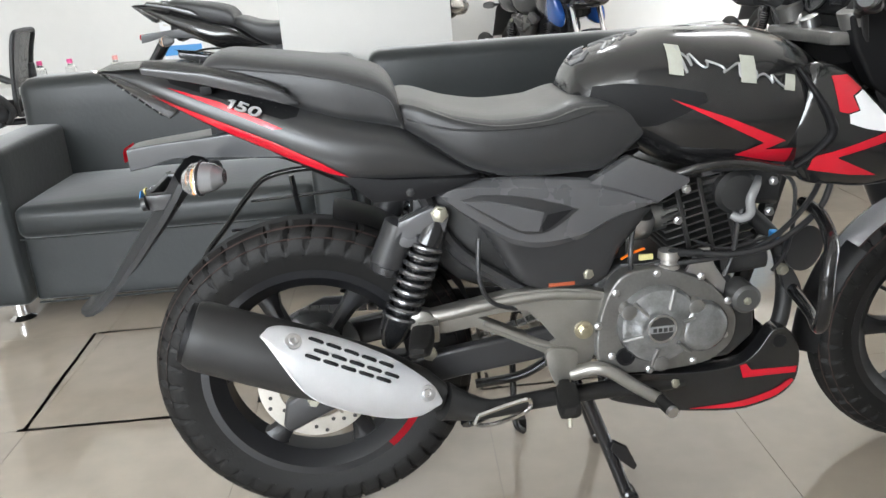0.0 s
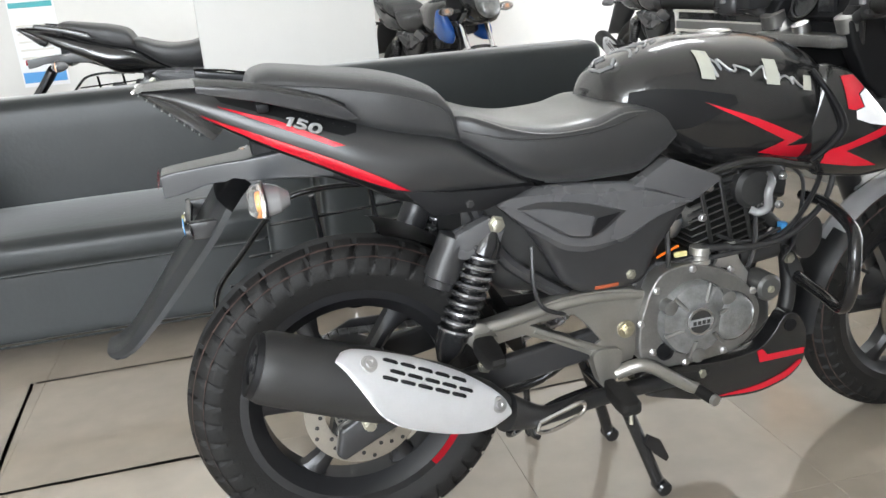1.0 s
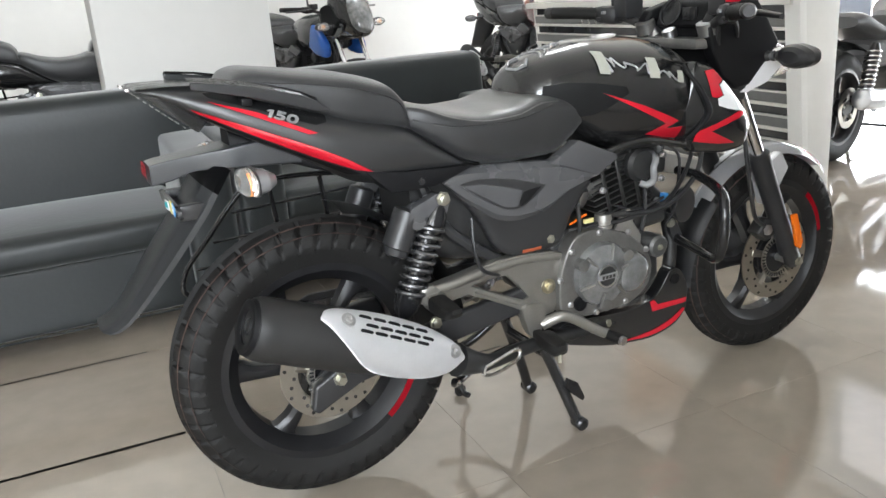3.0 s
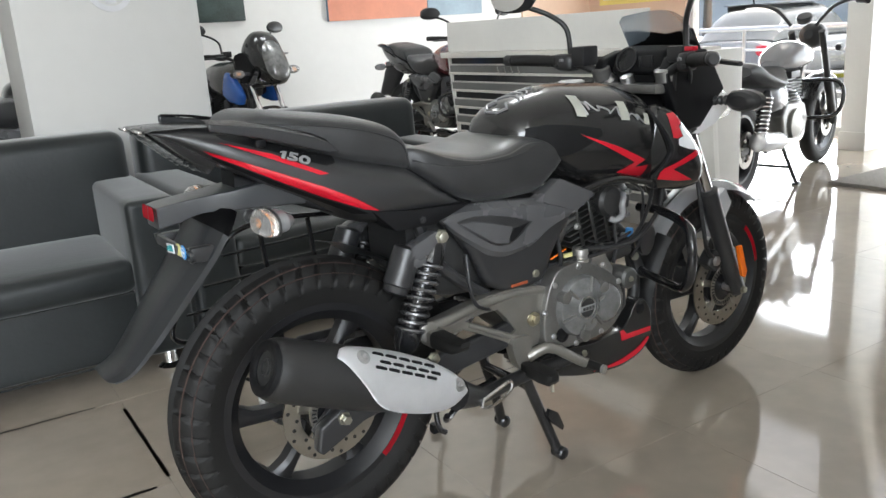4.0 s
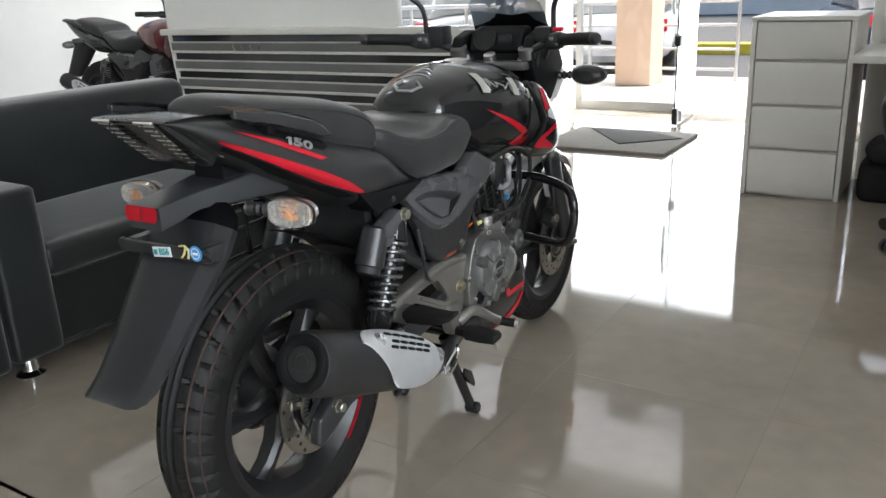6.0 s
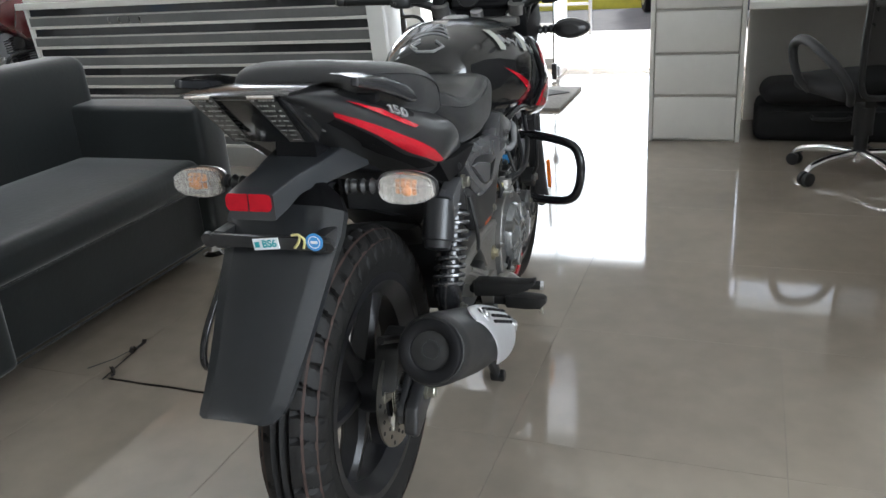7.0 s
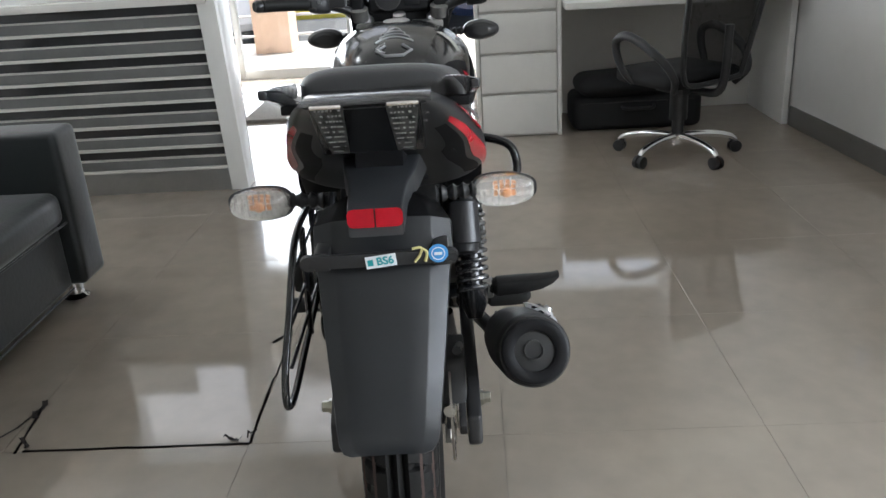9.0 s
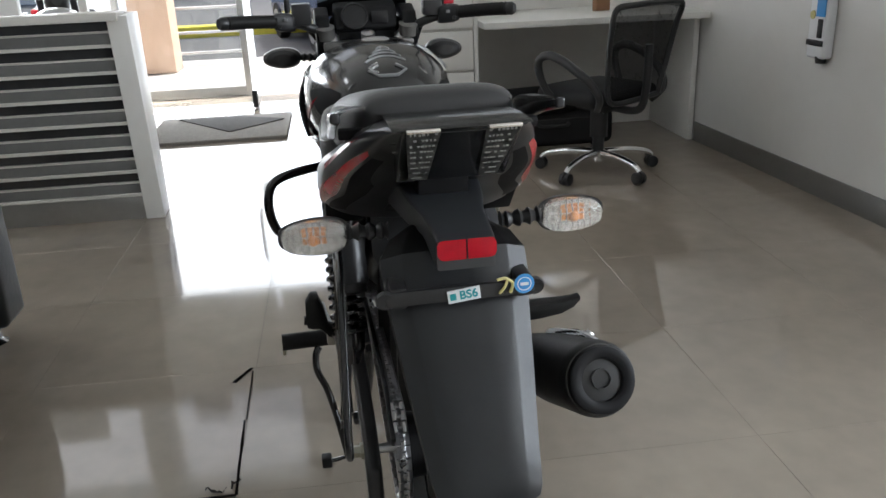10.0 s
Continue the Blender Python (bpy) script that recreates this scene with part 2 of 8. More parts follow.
def plate(pts, hole, y0, y1, bev=0.003):
    """A flat plate like slab, with an opening of the outline hole through it."""
    own = bmesh.new()
    for loop in (pts, hole):
        vs = [own.verts.new((x, y0, z)) for x, z in loop]
        for i in range(len(vs)):
            own.edges.new((vs[i], vs[(i + 1) % len(vs)]))
    bmesh.ops.triangle_fill(own, edges=own.edges[:], use_beauty=True)
    got = bmesh.ops.extrude_face_region(own, geom=own.faces[:])
    bmesh.ops.translate(own, vec=(0, y1 - y0, 0), verts=[g for g in got["geom"] if isinstance(g, bmesh.types.BMVert)])
    bmesh.ops.recalc_face_normals(own, faces=own.faces[:])
    rims = [e for e in own.edges if len(e.link_faces) == 2 and e.calc_face_angle(0) > 1.2 and abs(e.verts[0].co.y - e.verts[1].co.y) < 1e-6]
    bmesh.ops.bevel(own, geom=rims, offset=bev, segments=2, affect="EDGES", profile=0.6, clamp_overlap=True)
    return own


def domed(pts, y0, y1, rise, reach=0.05, cell=0.009):
    """A plate from y0 to y1 whose outer face swells by rise, over reach in from its rim."""
    own = bmesh.new()
    own.faces.new([own.verts.new((x, 0, z)) for x, z in pts])
    xs, zs = [p[0] for p in pts], [p[1] for p in pts]
    for lo, hi, nrm in ((min(xs), max(xs), (1, 0, 0)), (min(zs), max(zs), (0, 0, 1))):
        c = lo + cell
        while c < hi:
            bmesh.ops.bisect_plane(own, geom=own.verts[:] + own.edges[:] + own.faces[:], plane_co=(c, 0, 0) if nrm[0] else (0, 0, c), plane_no=nrm)
            c += cell
    ring = [(Vector((pts[i][0], pts[i][1])), Vector((pts[(i + 1) % len(pts)][0], pts[(i + 1) % len(pts)][1]))) for i in range(len(pts))]
    rim = [e for e in own.edges if len(e.link_faces) == 1]
    side = 1 if y1 > y0 else -1
    for v in own.verts:
        p = Vector((v.co.x, v.co.z))
        near = 1.0
        for a, b in ring:
            ab = b - a
            t = max(0.0, min(1.0, (p - a).dot(ab) / max(ab.length_squared, 1e-9)))
            near = min(near, (p - a - ab * t).length)
        u = min(1.0, near / reach)
        v.co.y = y1 + side * rise * math.sqrt(max(0.0, 1 - (1 - u) ** 2))
    got = bmesh.ops.extrude_edge_only(own, edges=rim)
    for g in got["geom"]:
        if isinstance(g, bmesh.types.BMVert):
            g.co.y = y0
    return own


def soft(pts, n=4, keep=()):
    """A rounded closed outline through the corners pts; those numbered in keep stay sharp."""
    out = []
    m = len(pts)
    for i in range(m):
        p0, p1, p2 = Vector(pts[i - 1]), Vector(pts[i]), Vector(pts[(i + 1) % m])
        if i in keep:
            out.append(tuple(p1))
            continue
        r = 0.38
        a, b = p1.lerp(p0, r), p1.lerp(p2, r)
        for k in range(n + 1):
            t = k / n
            out.append(tuple(a * (1 - t) ** 2 + p1 * 2 * t * (1 - t) + b * t * t))
    return out


def smooth_path(pts, n):
    pts = [Vector(p) for p in pts]
    out = []
    for i in range(len(pts) - 1):
        p0, p1, p2, p3 = pts[max(i - 1, 0)], pts[i], pts[i + 1], pts[min(i + 2, len(pts) - 1)]
        for k in range(n):
            t = k / n
            out.append(0.5 * ((2 * p1) + (p2 - p0) * t + (2 * p0 - 5 * p1 + 4 * p2 - p3) * t * t + (3 * p1 - p0 - 3 * p2 + p3) * t ** 3))
    out.append(pts[-1])
    return out


def tube(pts, r, sides=10, n=6, bm=None, closed=False, straight=False):
    path = [Vector(p) for p in pts] if straight else smooth_path(pts, n)
    own = bm if bm is not None else bmesh.new()
    rad = r if callable(r) else (lambda u: r)
    rings = []
    up = None
    for i, p in enumerate(path):
        d = (path[min(i + 1, len(path) - 1)] - path[max(i - 1, 0)]).normalized()
        if up is None:
            up = d.orthogonal().normalized()
        up = (up - d * up.dot(d))
        up = up.normalized() if up.length > 1e-6 else d.orthogonal().normalized()
        side = d.cross(up)
        rr = rad(i / max(1, len(path) - 1))
        rings.append([own.verts.new(p + (up * math.cos(a) + side * math.sin(a)) * rr) for a in (2 * math.pi * k / sides for k in range(sides))])
    for a, b in zip(rings, rings[1:]):
        for k in range(sides):
            j = (k + 1) % sides
            own.faces.new((a[k], a[j], b[j], b[k]))
    own.faces.new(rings[0][::-1])
    own.faces.new(rings[-1])
    return own


def lathe(profile, origin, axis, sides=32, bm=None, ends=True):
    """Turns the profile (along, radius) about an axis through origin."""
    own = bm if bm is not None else bmesh.new()
    d = Vector(axis).normalized()
    u = d.orthogonal().normalized()
    v = d.cross(u)
    o = Vector(origin)
    rings = []
    for s, r in profile:
        rings.append([own.verts.new(o + d * s + (u * math.cos(a) + v * math.sin(a)) * max(r, 0.0002)) for a in (2 * math.pi * k / sides for k in range(sides))])
    for a, b in zip(rings, rings[1:]):
        for k in range(sides):
            j = (k + 1) % sides
            own.faces.new((a[k], a[j], b[j], b[k]))
    if ends:
        own.faces.new(rings[0][::-1])
        own.faces.new(rings[-1])
    return own


def rod(a, b, r, sides=12, bm=None):
    a, b = Vector(a), Vector(b)
    return lathe([(0, r), ((b - a).length, r)], a, b - a, sides, bm)


def bolt(at, axis, r, h, bm=None):
    own = lathe([(0, r * 1.35), (h * 0.3, r * 1.35), (h * 0.32, r), (h * 0.9, r), (h, r * 0.8)], at, axis, 6 if r < 0.02 else 8, bm)
    return own


def curve1(table):
    """A smooth curve through the table's points."""
    xs = [a for a, _ in table]
    ys = [b for _, b in table]
    n = len(xs)
    sl = [(ys[i + 1] - ys[i]) / (xs[i + 1] - xs[i]) for i in range(n - 1)]
    ms = [sl[0]] + [0 if sl[i - 1] * sl[i] <= 0 else 2 * sl[i - 1] * sl[i] / (sl[i - 1] + sl[i]) for i in range(1, n - 1)] + [sl[-1]]

    def f(x):
        x = min(max(x, xs[0]), xs[-1])
        i = 0
        while i < n - 2 and x > xs[i + 1]:
            i += 1
        hh = xs[i + 1] - xs[i]
        t = (x - xs[i]) / hh
        return (2 * t ** 3 - 3 * t * t + 1) * ys[i] + (t ** 3 - 2 * t * t + t) * hh * ms[i] + (-2 * t ** 3 + 3 * t * t) * ys[i + 1] + (t ** 3 - t * t) * hh * ms[i + 1]
    return f


class Shell:
    """A body that runs along x: top and bottom lines, half width, where it is widest, and how boxy it is."""

    def __init__(self, top, bottom, width, k=0.5, et=2.3, eb=2.0, yc=0.0):
        self.x0, self.x1 = top[0][0], top[-1][0]
        self.zt, self.zb, self.w = curve1(top), curve1(bottom), curve1(width)
        self.k = curve1(k) if isinstance(k, list) else (lambda x, k=k: k)
        self.et, self.eb, self.yc = et, eb, yc

    def mesh(self, nx=40, ns=28, bm=None):
        own = bm if bm is not None else bmesh.new()
        rings = []
        for i in range(nx + 1):
            u = i / nx
            u = u - 0.12 * math.sin(2 * math.pi * u) / 2
            x = self.x0 + (self.x1 - self.x0) * u
            zt, zb, w = self.zt(x), self.zb(x), max(self.w(x), 0.002)
            zc = zb + self.k(x) * (zt - zb)
            ring = []
            for j in range(ns):
                a = 2 * math.pi * j / ns
                c, s = math.cos(a), math.sin(a)
                e = self.et if s >= 0 else self.eb
                hz = (zt - zc) if s >= 0 else (zc - zb)
                ring.append(own.verts.new((x, self.yc + w * math.copysign(abs(c) ** (2 / e), c), zc + hz * math.copysign(abs(s) ** (2 / e), s))))
            rings.append(ring)
        for a, b in zip(rings, rings[1:]):
            for j in range(ns):
                jj = (j + 1) % ns
                own.faces.new((a[j], a[jj], b[jj], b[j]))
        own.faces.new(rings[0][::-1])
        own.faces.new(rings[-1])
        return own

    def strip(self, x0, x1, edge, off=0.0015, nx=30, ny=12):
        """A skin on the body's top from x0 to x1, out to the share edge(u) of the half width."""
        own = bmesh.new()
        rows = []
        for i in range(nx + 1):
            x = x0 + (x1 - x0) * i / nx
            zt, zb, w = self.zt(x), self.zb(x), self.w(x)
            zc = zb + self.k(x) * (zt - zb)
            e = edge(i / nx)
            row = []
            for j in range(ny + 1):
                q = e * (2 * j / ny - 1)
                row.append(own.verts.new((x, self.yc + w * q, zc + (zt - zc) * (1 - abs(q) ** self.et) ** (1 / self.et) + off)))
            rows.append(row)
        for a, b in zip(rows, rows[1:]):
            for j in range(ny):
                own.faces.new((a[j], a[j + 1], b[j + 1], b[j]))
        bmesh.ops.recalc_face_normals(own, faces=own.faces[:])
        return own

    def side(self, x, z):
        zt, zb, w = self.zt(x), self.zb(x), self.w(x)
        zc = zb + self.k(x) * (zt - zb)
        e, hz = (self.et, zt - zc) if z >= zc else (self.eb, zc - zb)
        t = min(0.999, abs(z - zc) / max(hz, 1e-5))
        return w * (1 - t ** e) ** (1 / e)

    def decal(self, pts, side=-1, off=0.0015, cell=0.008, bm=None):
        """A thin patch of the outline pts (x, z) that lies on the body's side."""
        own = bmesh.new()
        vs = [own.verts.new((x, 0, z)) for x, z in pts]
        own.faces.new(vs)
        xs, zs = [p[0] for p in pts], [p[1] for p in pts]
        for lo, hi, nrm in ((min(xs), max(xs), (1, 0, 0)), (min(zs), max(zs), (0, 0, 1))):
            c = lo + cell
            while c < hi:
                co = (c, 0, 0) if nrm[0] else (0, 0, c)
                bmesh.ops.bisect_plane(own, geom=own.verts[:] + own.edges[:] + own.faces[:], plane_co=co, plane_no=nrm)
                c += cell
        for v in own.verts:
            v.co.y = self.yc + side * (self.side(v.co.x, v.co.z) + off)
        return join(bm, own)


def lettering(name, text, size, material, m, parent, depth=0.0008, label=""):
    cu = bpy.data.curves.new(name, "FONT")
    cu.offset = size * 0.022
    cu.body, cu.size, cu.extrude, cu.align_x, cu.align_y = text, size, depth, "CENTER", "CENTER"
    tmp = bpy.data.objects.new("tmp", cu)
    scene.collection.objects.link(tmp)
    me = bpy.data.meshes.new_from_object(tmp.evaluated_get(bpy.context.evaluated_depsgraph_get()))
    bpy.data.objects.remove(tmp)
    me.materials.clear()
    me.materials.append(material)
    me.name = name
    ob = new(name, me)
    ob.parent = parent
    ob.matrix_basis = m
    if label:
        ob["label"] = label
    return ob


# ---- the room ----
X0, X1, Y0, Y1, H = -5.6, 5.7, -4.6, 7.5, 4.0
floor = thing("floor", box(X0, X1, Y0, Y1, -0.12, -0.0025), M_GROUT, "beige polished vitrified tile showroom floor", "floor", kind="structure")
wall_back = thing("wall_north", box(X0, X1, Y1, Y1 + 0.2, -0.1, H), M_WALL, "plain white painted wall with framed pictures", "wall", kind="structure")
# runs on west out of view, to keep south light off the floor
bm = box(-3.35, 2.6, -0.2, 0.0, -0.1, H)
wall_right = thing("wall_south", bm, M_WALL, "white painted wall with grey skirting", "wall", kind="structure", m=pose(3.2, -0.035, 0, 0, 0, 3.0))
part("baseboard", box(-3.345, -0.11, 0.0, 0.012, 0, 0.11, 0.003), M_SKIRT, wall_right, "dark grey tile skirting")
# unseen return wall, added to block part of the south light
thing("light_blocking_return", box(-0.14, 0.06, Y0, -0.41, -0.1, H), M_WALL, "unseen white return wall added to block south light", "wall", kind="structure")
bm = box(X0, 0.06, Y0 - 0.2, Y0, -0.1, 1.3)
box(X0, 0.06, Y0 - 0.2, Y0, 3.8, H, bm=bm)
box(-0.45, 0.06, Y0 - 0.2, Y0, 1.3, 3.8, bm=bm)
box(X0, -5.35, Y0 - 0.2, Y0, 1.3, 3.8, bm=bm)
thing("wall_window", bm, M_WALL, "white wall with a long high window", "wall", kind="structure")
thing("ceiling", box(X0, X1 + 0.2, Y0 - 0.2, Y1 + 0.2, H, H + 0.15), M_CEIL, "white painted ceiling", "ceiling", kind="structure")
thing("wall_west", box(X0 - 0.2, X0, Y0 - 0.2, Y1 + 0.2, -0.1, H), M_WALL, "plain white painted wall", "wall", kind="structure")

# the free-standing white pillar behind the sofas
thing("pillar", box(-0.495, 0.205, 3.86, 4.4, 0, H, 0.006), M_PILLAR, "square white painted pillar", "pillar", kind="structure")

# glazed front
bm = box(X1, X1 + 0.2, 6.1, Y1 + 0.2, -0.1, H)
thing("wall_east", bm, M_PEACH, "peach painted wall beside the glazed front", "wall", kind="structure")
thing("wall_panel", box(4.75, X1, Y1 - 0.02, Y1 + 0.0, 0, H), M_PEACH, "peach painted wall strip", "wall", kind="structure")
bm = box(X1, X1 + 0.2, -0.4, 1.25, -0.1, 0.9)
box(X1, X1 + 0.2, -0.4, 1.25, 2.15, 2.8, bm=bm)
box(X1, X1 + 0.2, -0.4, -0.32, 0.9, 2.15, bm=bm)
box(X1, X1 + 0.2, -0.4, 2.62, 2.8, H, bm=bm)
box(X1, X1 + 0.2, 5.42, 6.1, 2.8, H, bm=bm)
box(X1, X1 + 0.2, 2.62, 5.42, 3.9, H, bm=bm)
box(X1, X1 + 0.2, 1.25, 6.1, 1.86, 2.8, bm=bm)
thing("wall_southeast", bm, M_WALL, "white wall above the glazed front", "wall", kind="structure")
col = thing("column", box(5.14, 5.72, 3.85, 4.05, 0, H, 0.005), M_LAMIN, "white rectangular column with a tan skirting", "column", kind="structure")
part("skirting", box(5.13, 5.722, 3.84, 4.06, 0, 0.14, 0.003), M_LAMING, col, "tan tile skirting")


def glazing(name, y0, y1, z0, z1, label, bars=0, x=X1 + 0.03, glass=None):
    fr = 0.05
    bm = box(x, x + 0.06, y0, y0 + fr, z0, z1, 0.004)
    box(x, x + 0.06, y1 - fr, y1, z0, z1, 0.004, bm=bm)
    box(x, x + 0.06, y0 + fr, y1 - fr, z0, z0 + 0.08, 0.004, bm=bm)
    box(x, x + 0.06, y0 + fr, y1 - fr, z1 - fr, z1, 0.004, bm=bm)
    ob = thing(name, bm, M_ALU, label, "window", kind="structure")
    pane = part("pane", box(x + 0.025, x + 0.033, y0 + fr, y1 - fr, z0 + 0.08, z1 - fr), glass or M_GLASS, ob, "tinted glass pane" if glass else "clear glass pane")
    pane.visible_shadow = False
    return ob


glazing("window_1", 2.78, 3.83, 0.0, 1.80, "fixed glass panel in an aluminium frame beside the door")
glazing("window_2", 4.07, 6.08, 0.0, 1.80, "wide shop window in an aluminium frame")
glazing("window_3", 2.62, 4.02, 2.80, 3.9, "tinted upper shop window above the door", glass=M_TINT)
glazing("window_4", 4.02, 5.42, 2.80, 3.9, "tinted upper shop window", glass=M_TINT)
glazing("window_5", -0.32, 1.22, 0.9, 2.15, "tinted shop window behind the desk", glass=M_TINT)
thing("trim", box(X1 - 0.01, X1 + 0.11, 1.25, 6.1, 1.80, 1.86, 0.004), M_ALU, "aluminium transom over the door", "trim", kind="structure")
# the glass door, swung inwards
door = thing("door_1", box(0, 0.6, -0.006, 0.006, 0.03, 1.78), M_GLASS, "open frameless glass door with a steel handle", "door", kind="structure", m=pose(5.66, 2.72, 0, 0, 0, 182))
door.visible_shadow = False
for z in (0.0, 1.69):
    part("patch_fitting", box(0.40 if z else 0.0, 0.6 if z else 0.45, -0.018, 0.018, z + 0.012, z + 0.1, 0.004), M_STEEL, door, "steel patch fitting")
part("lock_fitting", box(0.56, 0.61, -0.02, 0.02, 0.012, 0.14, 0.004), M_PLASTIC, door, "dark corner fitting")
part("handle", tube([(0.50, -0.05, 0.86), (0.50, -0.07, 0.9), (0.50, -0.07, 1.25), (0.50, -0.05, 1.3)], 0.014, 10, 4), M_STEEL, door, "long steel handle")
part("lock", box(0.53, 0.60, -0.022, 0.022, 0.62, 0.70, 0.004), M_PLASTIC, door, "dark lock body")

# fill panels added on the ceiling, out of view, to brighten the room
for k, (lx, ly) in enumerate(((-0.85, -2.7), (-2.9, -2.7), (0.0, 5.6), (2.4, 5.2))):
    lamp = empty("ceiling_fill", pose(lx, ly, H))
    tagged(lamp, "unseen white light panel added to brighten the room", "ceiling light", "ceiling lights")
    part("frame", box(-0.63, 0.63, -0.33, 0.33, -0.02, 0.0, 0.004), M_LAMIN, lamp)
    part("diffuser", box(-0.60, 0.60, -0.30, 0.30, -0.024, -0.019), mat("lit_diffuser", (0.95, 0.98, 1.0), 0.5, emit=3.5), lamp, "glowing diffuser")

# black tape and grime along some tile joints
JX = lambda k: 0.13 + 0.61 * k
JY = lambda k: 2.362 + 0.632 * k


def tape(x0, y0, x1, y1, w=0.012):
    w *= 0.9
    n = max(3, int(math.hypot(x1 - x0, y1 - y0) / 0.05))
    bm = bmesh.new()
    rows = []
    d = Vector((x1 - x0, y1 - y0, 0)).normalized()
    s = Vector((-d.y, d.x, 0))
    for i in range(n + 1):
        p = Vector((x0, y0, 0.0012)).lerp(Vector((x1, y1, 0.0012)), i / n)
        a, b = w * (0.35 + 0.3 * random.random()), w * (0.35 + 0.3 * random.random())
        rows.append((bm.verts.new(p + s * a), bm.verts.new(p - s * b)))
    for a, b in zip(rows, rows[1:]):
        bm.faces.new((a[0], a[1], b[1], b[0]))
    bmesh.ops.solidify(bm, geom=bm.faces[:], thickness=0.0008)
    return thing("floor_tape", bm, M_TAPE, "worn strip of black tape along a floor tile joint", "floor tape", "strips of floor tape")


tape(-1.12, 2.362, -0.52, 2.362)
tape(-1.12, 2.994, -0.56, 2.994, 0.009)
tape(-1.10, 2.362, -1.13, 2.994)
tape(-0.48, 2.40, -0.485, 2.92, 0.010)
tape(0.13, 2.36, 0.13, 2.94, 0.009)
tape(0.13, 2.36, 0.45, 2.37, 0.008)
tape(0.45, 2.365, 0.72, 2.37, 0.005)


def tape_scrap(x, y, turn, size):
    """A torn, crumpled end of tape that lifts off the floor."""
    bm = bmesh.new()
    rows = []
    for i in range(9):
        u = i / 8
        bend = 0.5 * math.sin(u * 5 + turn)
        c = Vector((size * (u - 0.5), size * 0.16 * bend, 0.0012 + 0.016 * max(0.0, math.sin(u * 7 + turn)) ** 2))
        w = size * (0.07 + 0.05 * random.random())
        rows.append([bm.verts.new(c + Vector((0.3 * w * q * bend, w * q, 0.004 * abs(q) * random.random()))) for q in (-1, 0, 1)])
    for a, b in zip(rows, rows[1:]):
        for j in range(2):
            bm.faces.new((a[j], a[j + 1], b[j + 1], b[j]))
    bmesh.ops.solidify(bm, geom=bm.faces[:], thickness=0.0008)
    return thing("tape_scrap", bm, M_TAPE, "crumpled torn end of black floor tape", "floor tape", "strips of floor tape", m=pose(x, y, 0, 0, 0, turn * 57))


tape_scrap(0.315, 2.985, 0.2, 0.075)
tape_scrap(0.15, 2.94, 0.9, 0.05)
tape_scrap(0.145, 2.405, 1.5, 0.05)
tape_scrap(0.17, 2.365, 2.6, 0.035)
tape(0.12, 2.955, 0.32, 2.985, 0.007)
tape(0.32, 2.99, 0.235, 3.01, 0.008)
tape(0.235, 3.01, 0.165, 3.05, 0.009)
tape(0.66, 2.42, 0.74, 2.375, 0.014)


# ---- sofas ----
def cushion(x0, x1, y0, y1, z0, z1, bev, puff=0.0, seed=0.0):
    """A padded box: rounded edges and slightly bulging, uneven faces."""
    bm = bmesh.new()
    bmesh.ops.create_cube(bm, size=1)
    bmesh.ops.transform(bm, matrix=Matrix.Translation(((x0 + x1) / 2, (y0 + y1) / 2, (z0 + z1) / 2)) @ Matrix.Diagonal((x1 - x0, y1 - y0, z1 - z0, 1)), verts=bm.verts)
    bmesh.ops.bevel(bm, geom=bm.edges[:], offset=bev, segments=4, affect="EDGES", profile=0.5)
    long = [e for e in bm.edges if e.calc_length() > 0.12]
    bmesh.ops.subdivide_edges(bm, edges=long, cuts=7, use_grid_fill=True)
    c = Vector(((x0 + x1) / 2, (y0 + y1) / 2, (z0 + z1) / 2))
    h = Vector((x1 - x0, y1 - y0, z1 - z0)) / 2
    for v in bm.verts:
        r = v.co - c
        u = [max(0.0, 1 - (r[i] / h[i]) ** 2) for i in range(3)]
        nz = noise.noise(v.co * 7 + Vector((seed, seed, 0)))
        v.co += Vector((r.x / h.x * u[1] * u[2], r.y / h.y * u[0] * u[2], r.z / h.z * u[0] * u[1])) * (puff + 0.004 * nz)
    return bm


def sofa(x0, x1, label, m):
    """Two-seat sofa: front at y = 0, back towards +y."""
    s = empty("sofa", m)
    tagged(s, label, "sofa", "sofas along the pillar")
    W = x1 - x0
    part("base", cushion(0.17, W - 0.17, 0.03, 0.68, 0.08, 0.31, 0.012), M_LEATHER, s, sharp=50)
    part("seat_cushion", cushion(0.165, W - 0.165, 0.0, 0.56, 0.31, 0.425, 0.035, 0.015, x0), M_LEATHER, s, sharp=50)
    bk = cushion(0.02, W - 0.02, 0.53, 0.73, 0.12, 0.80, 0.05, 0.005, x0 + 3)
    for v in bk.verts:
        v.co.y += 0.02 + (v.co.z - 0.4) * 0.03
    part("backrest", bk, M_LEATHER, s, sharp=50)
    for a in (0.0, W - 0.17):
        part("armrest", cushion(a, a + 0.17, -0.02, 0.66, 0.08, 0.62, 0.022, 0.006, a), M_LEATHER, s, sharp=50)
    for z, q in ((0.315, -0.004), (0.075, 0.024)):
        part("seam", tube([(0.18, q, z), (W - 0.18, q, z)], 0.004, 6, 2), M_LEATHER, s)
    for fx in (0.085, W - 0.085):
        for fy in (0.07, 0.62):
            part("leg", lathe([(0, 0.042), (0.006, 0.045), (0.012, 0.035), (0.02, 0.027), (0.085, 0.024)], (fx, fy, 0), (0, 0, 1), 20), M_CHROME, s, "short round chrome leg")
    return s


sofa(-1.54, -0.18, "black leatherette two-seat sofa with chrome feet", pose(-1.54, 3.12, 0))
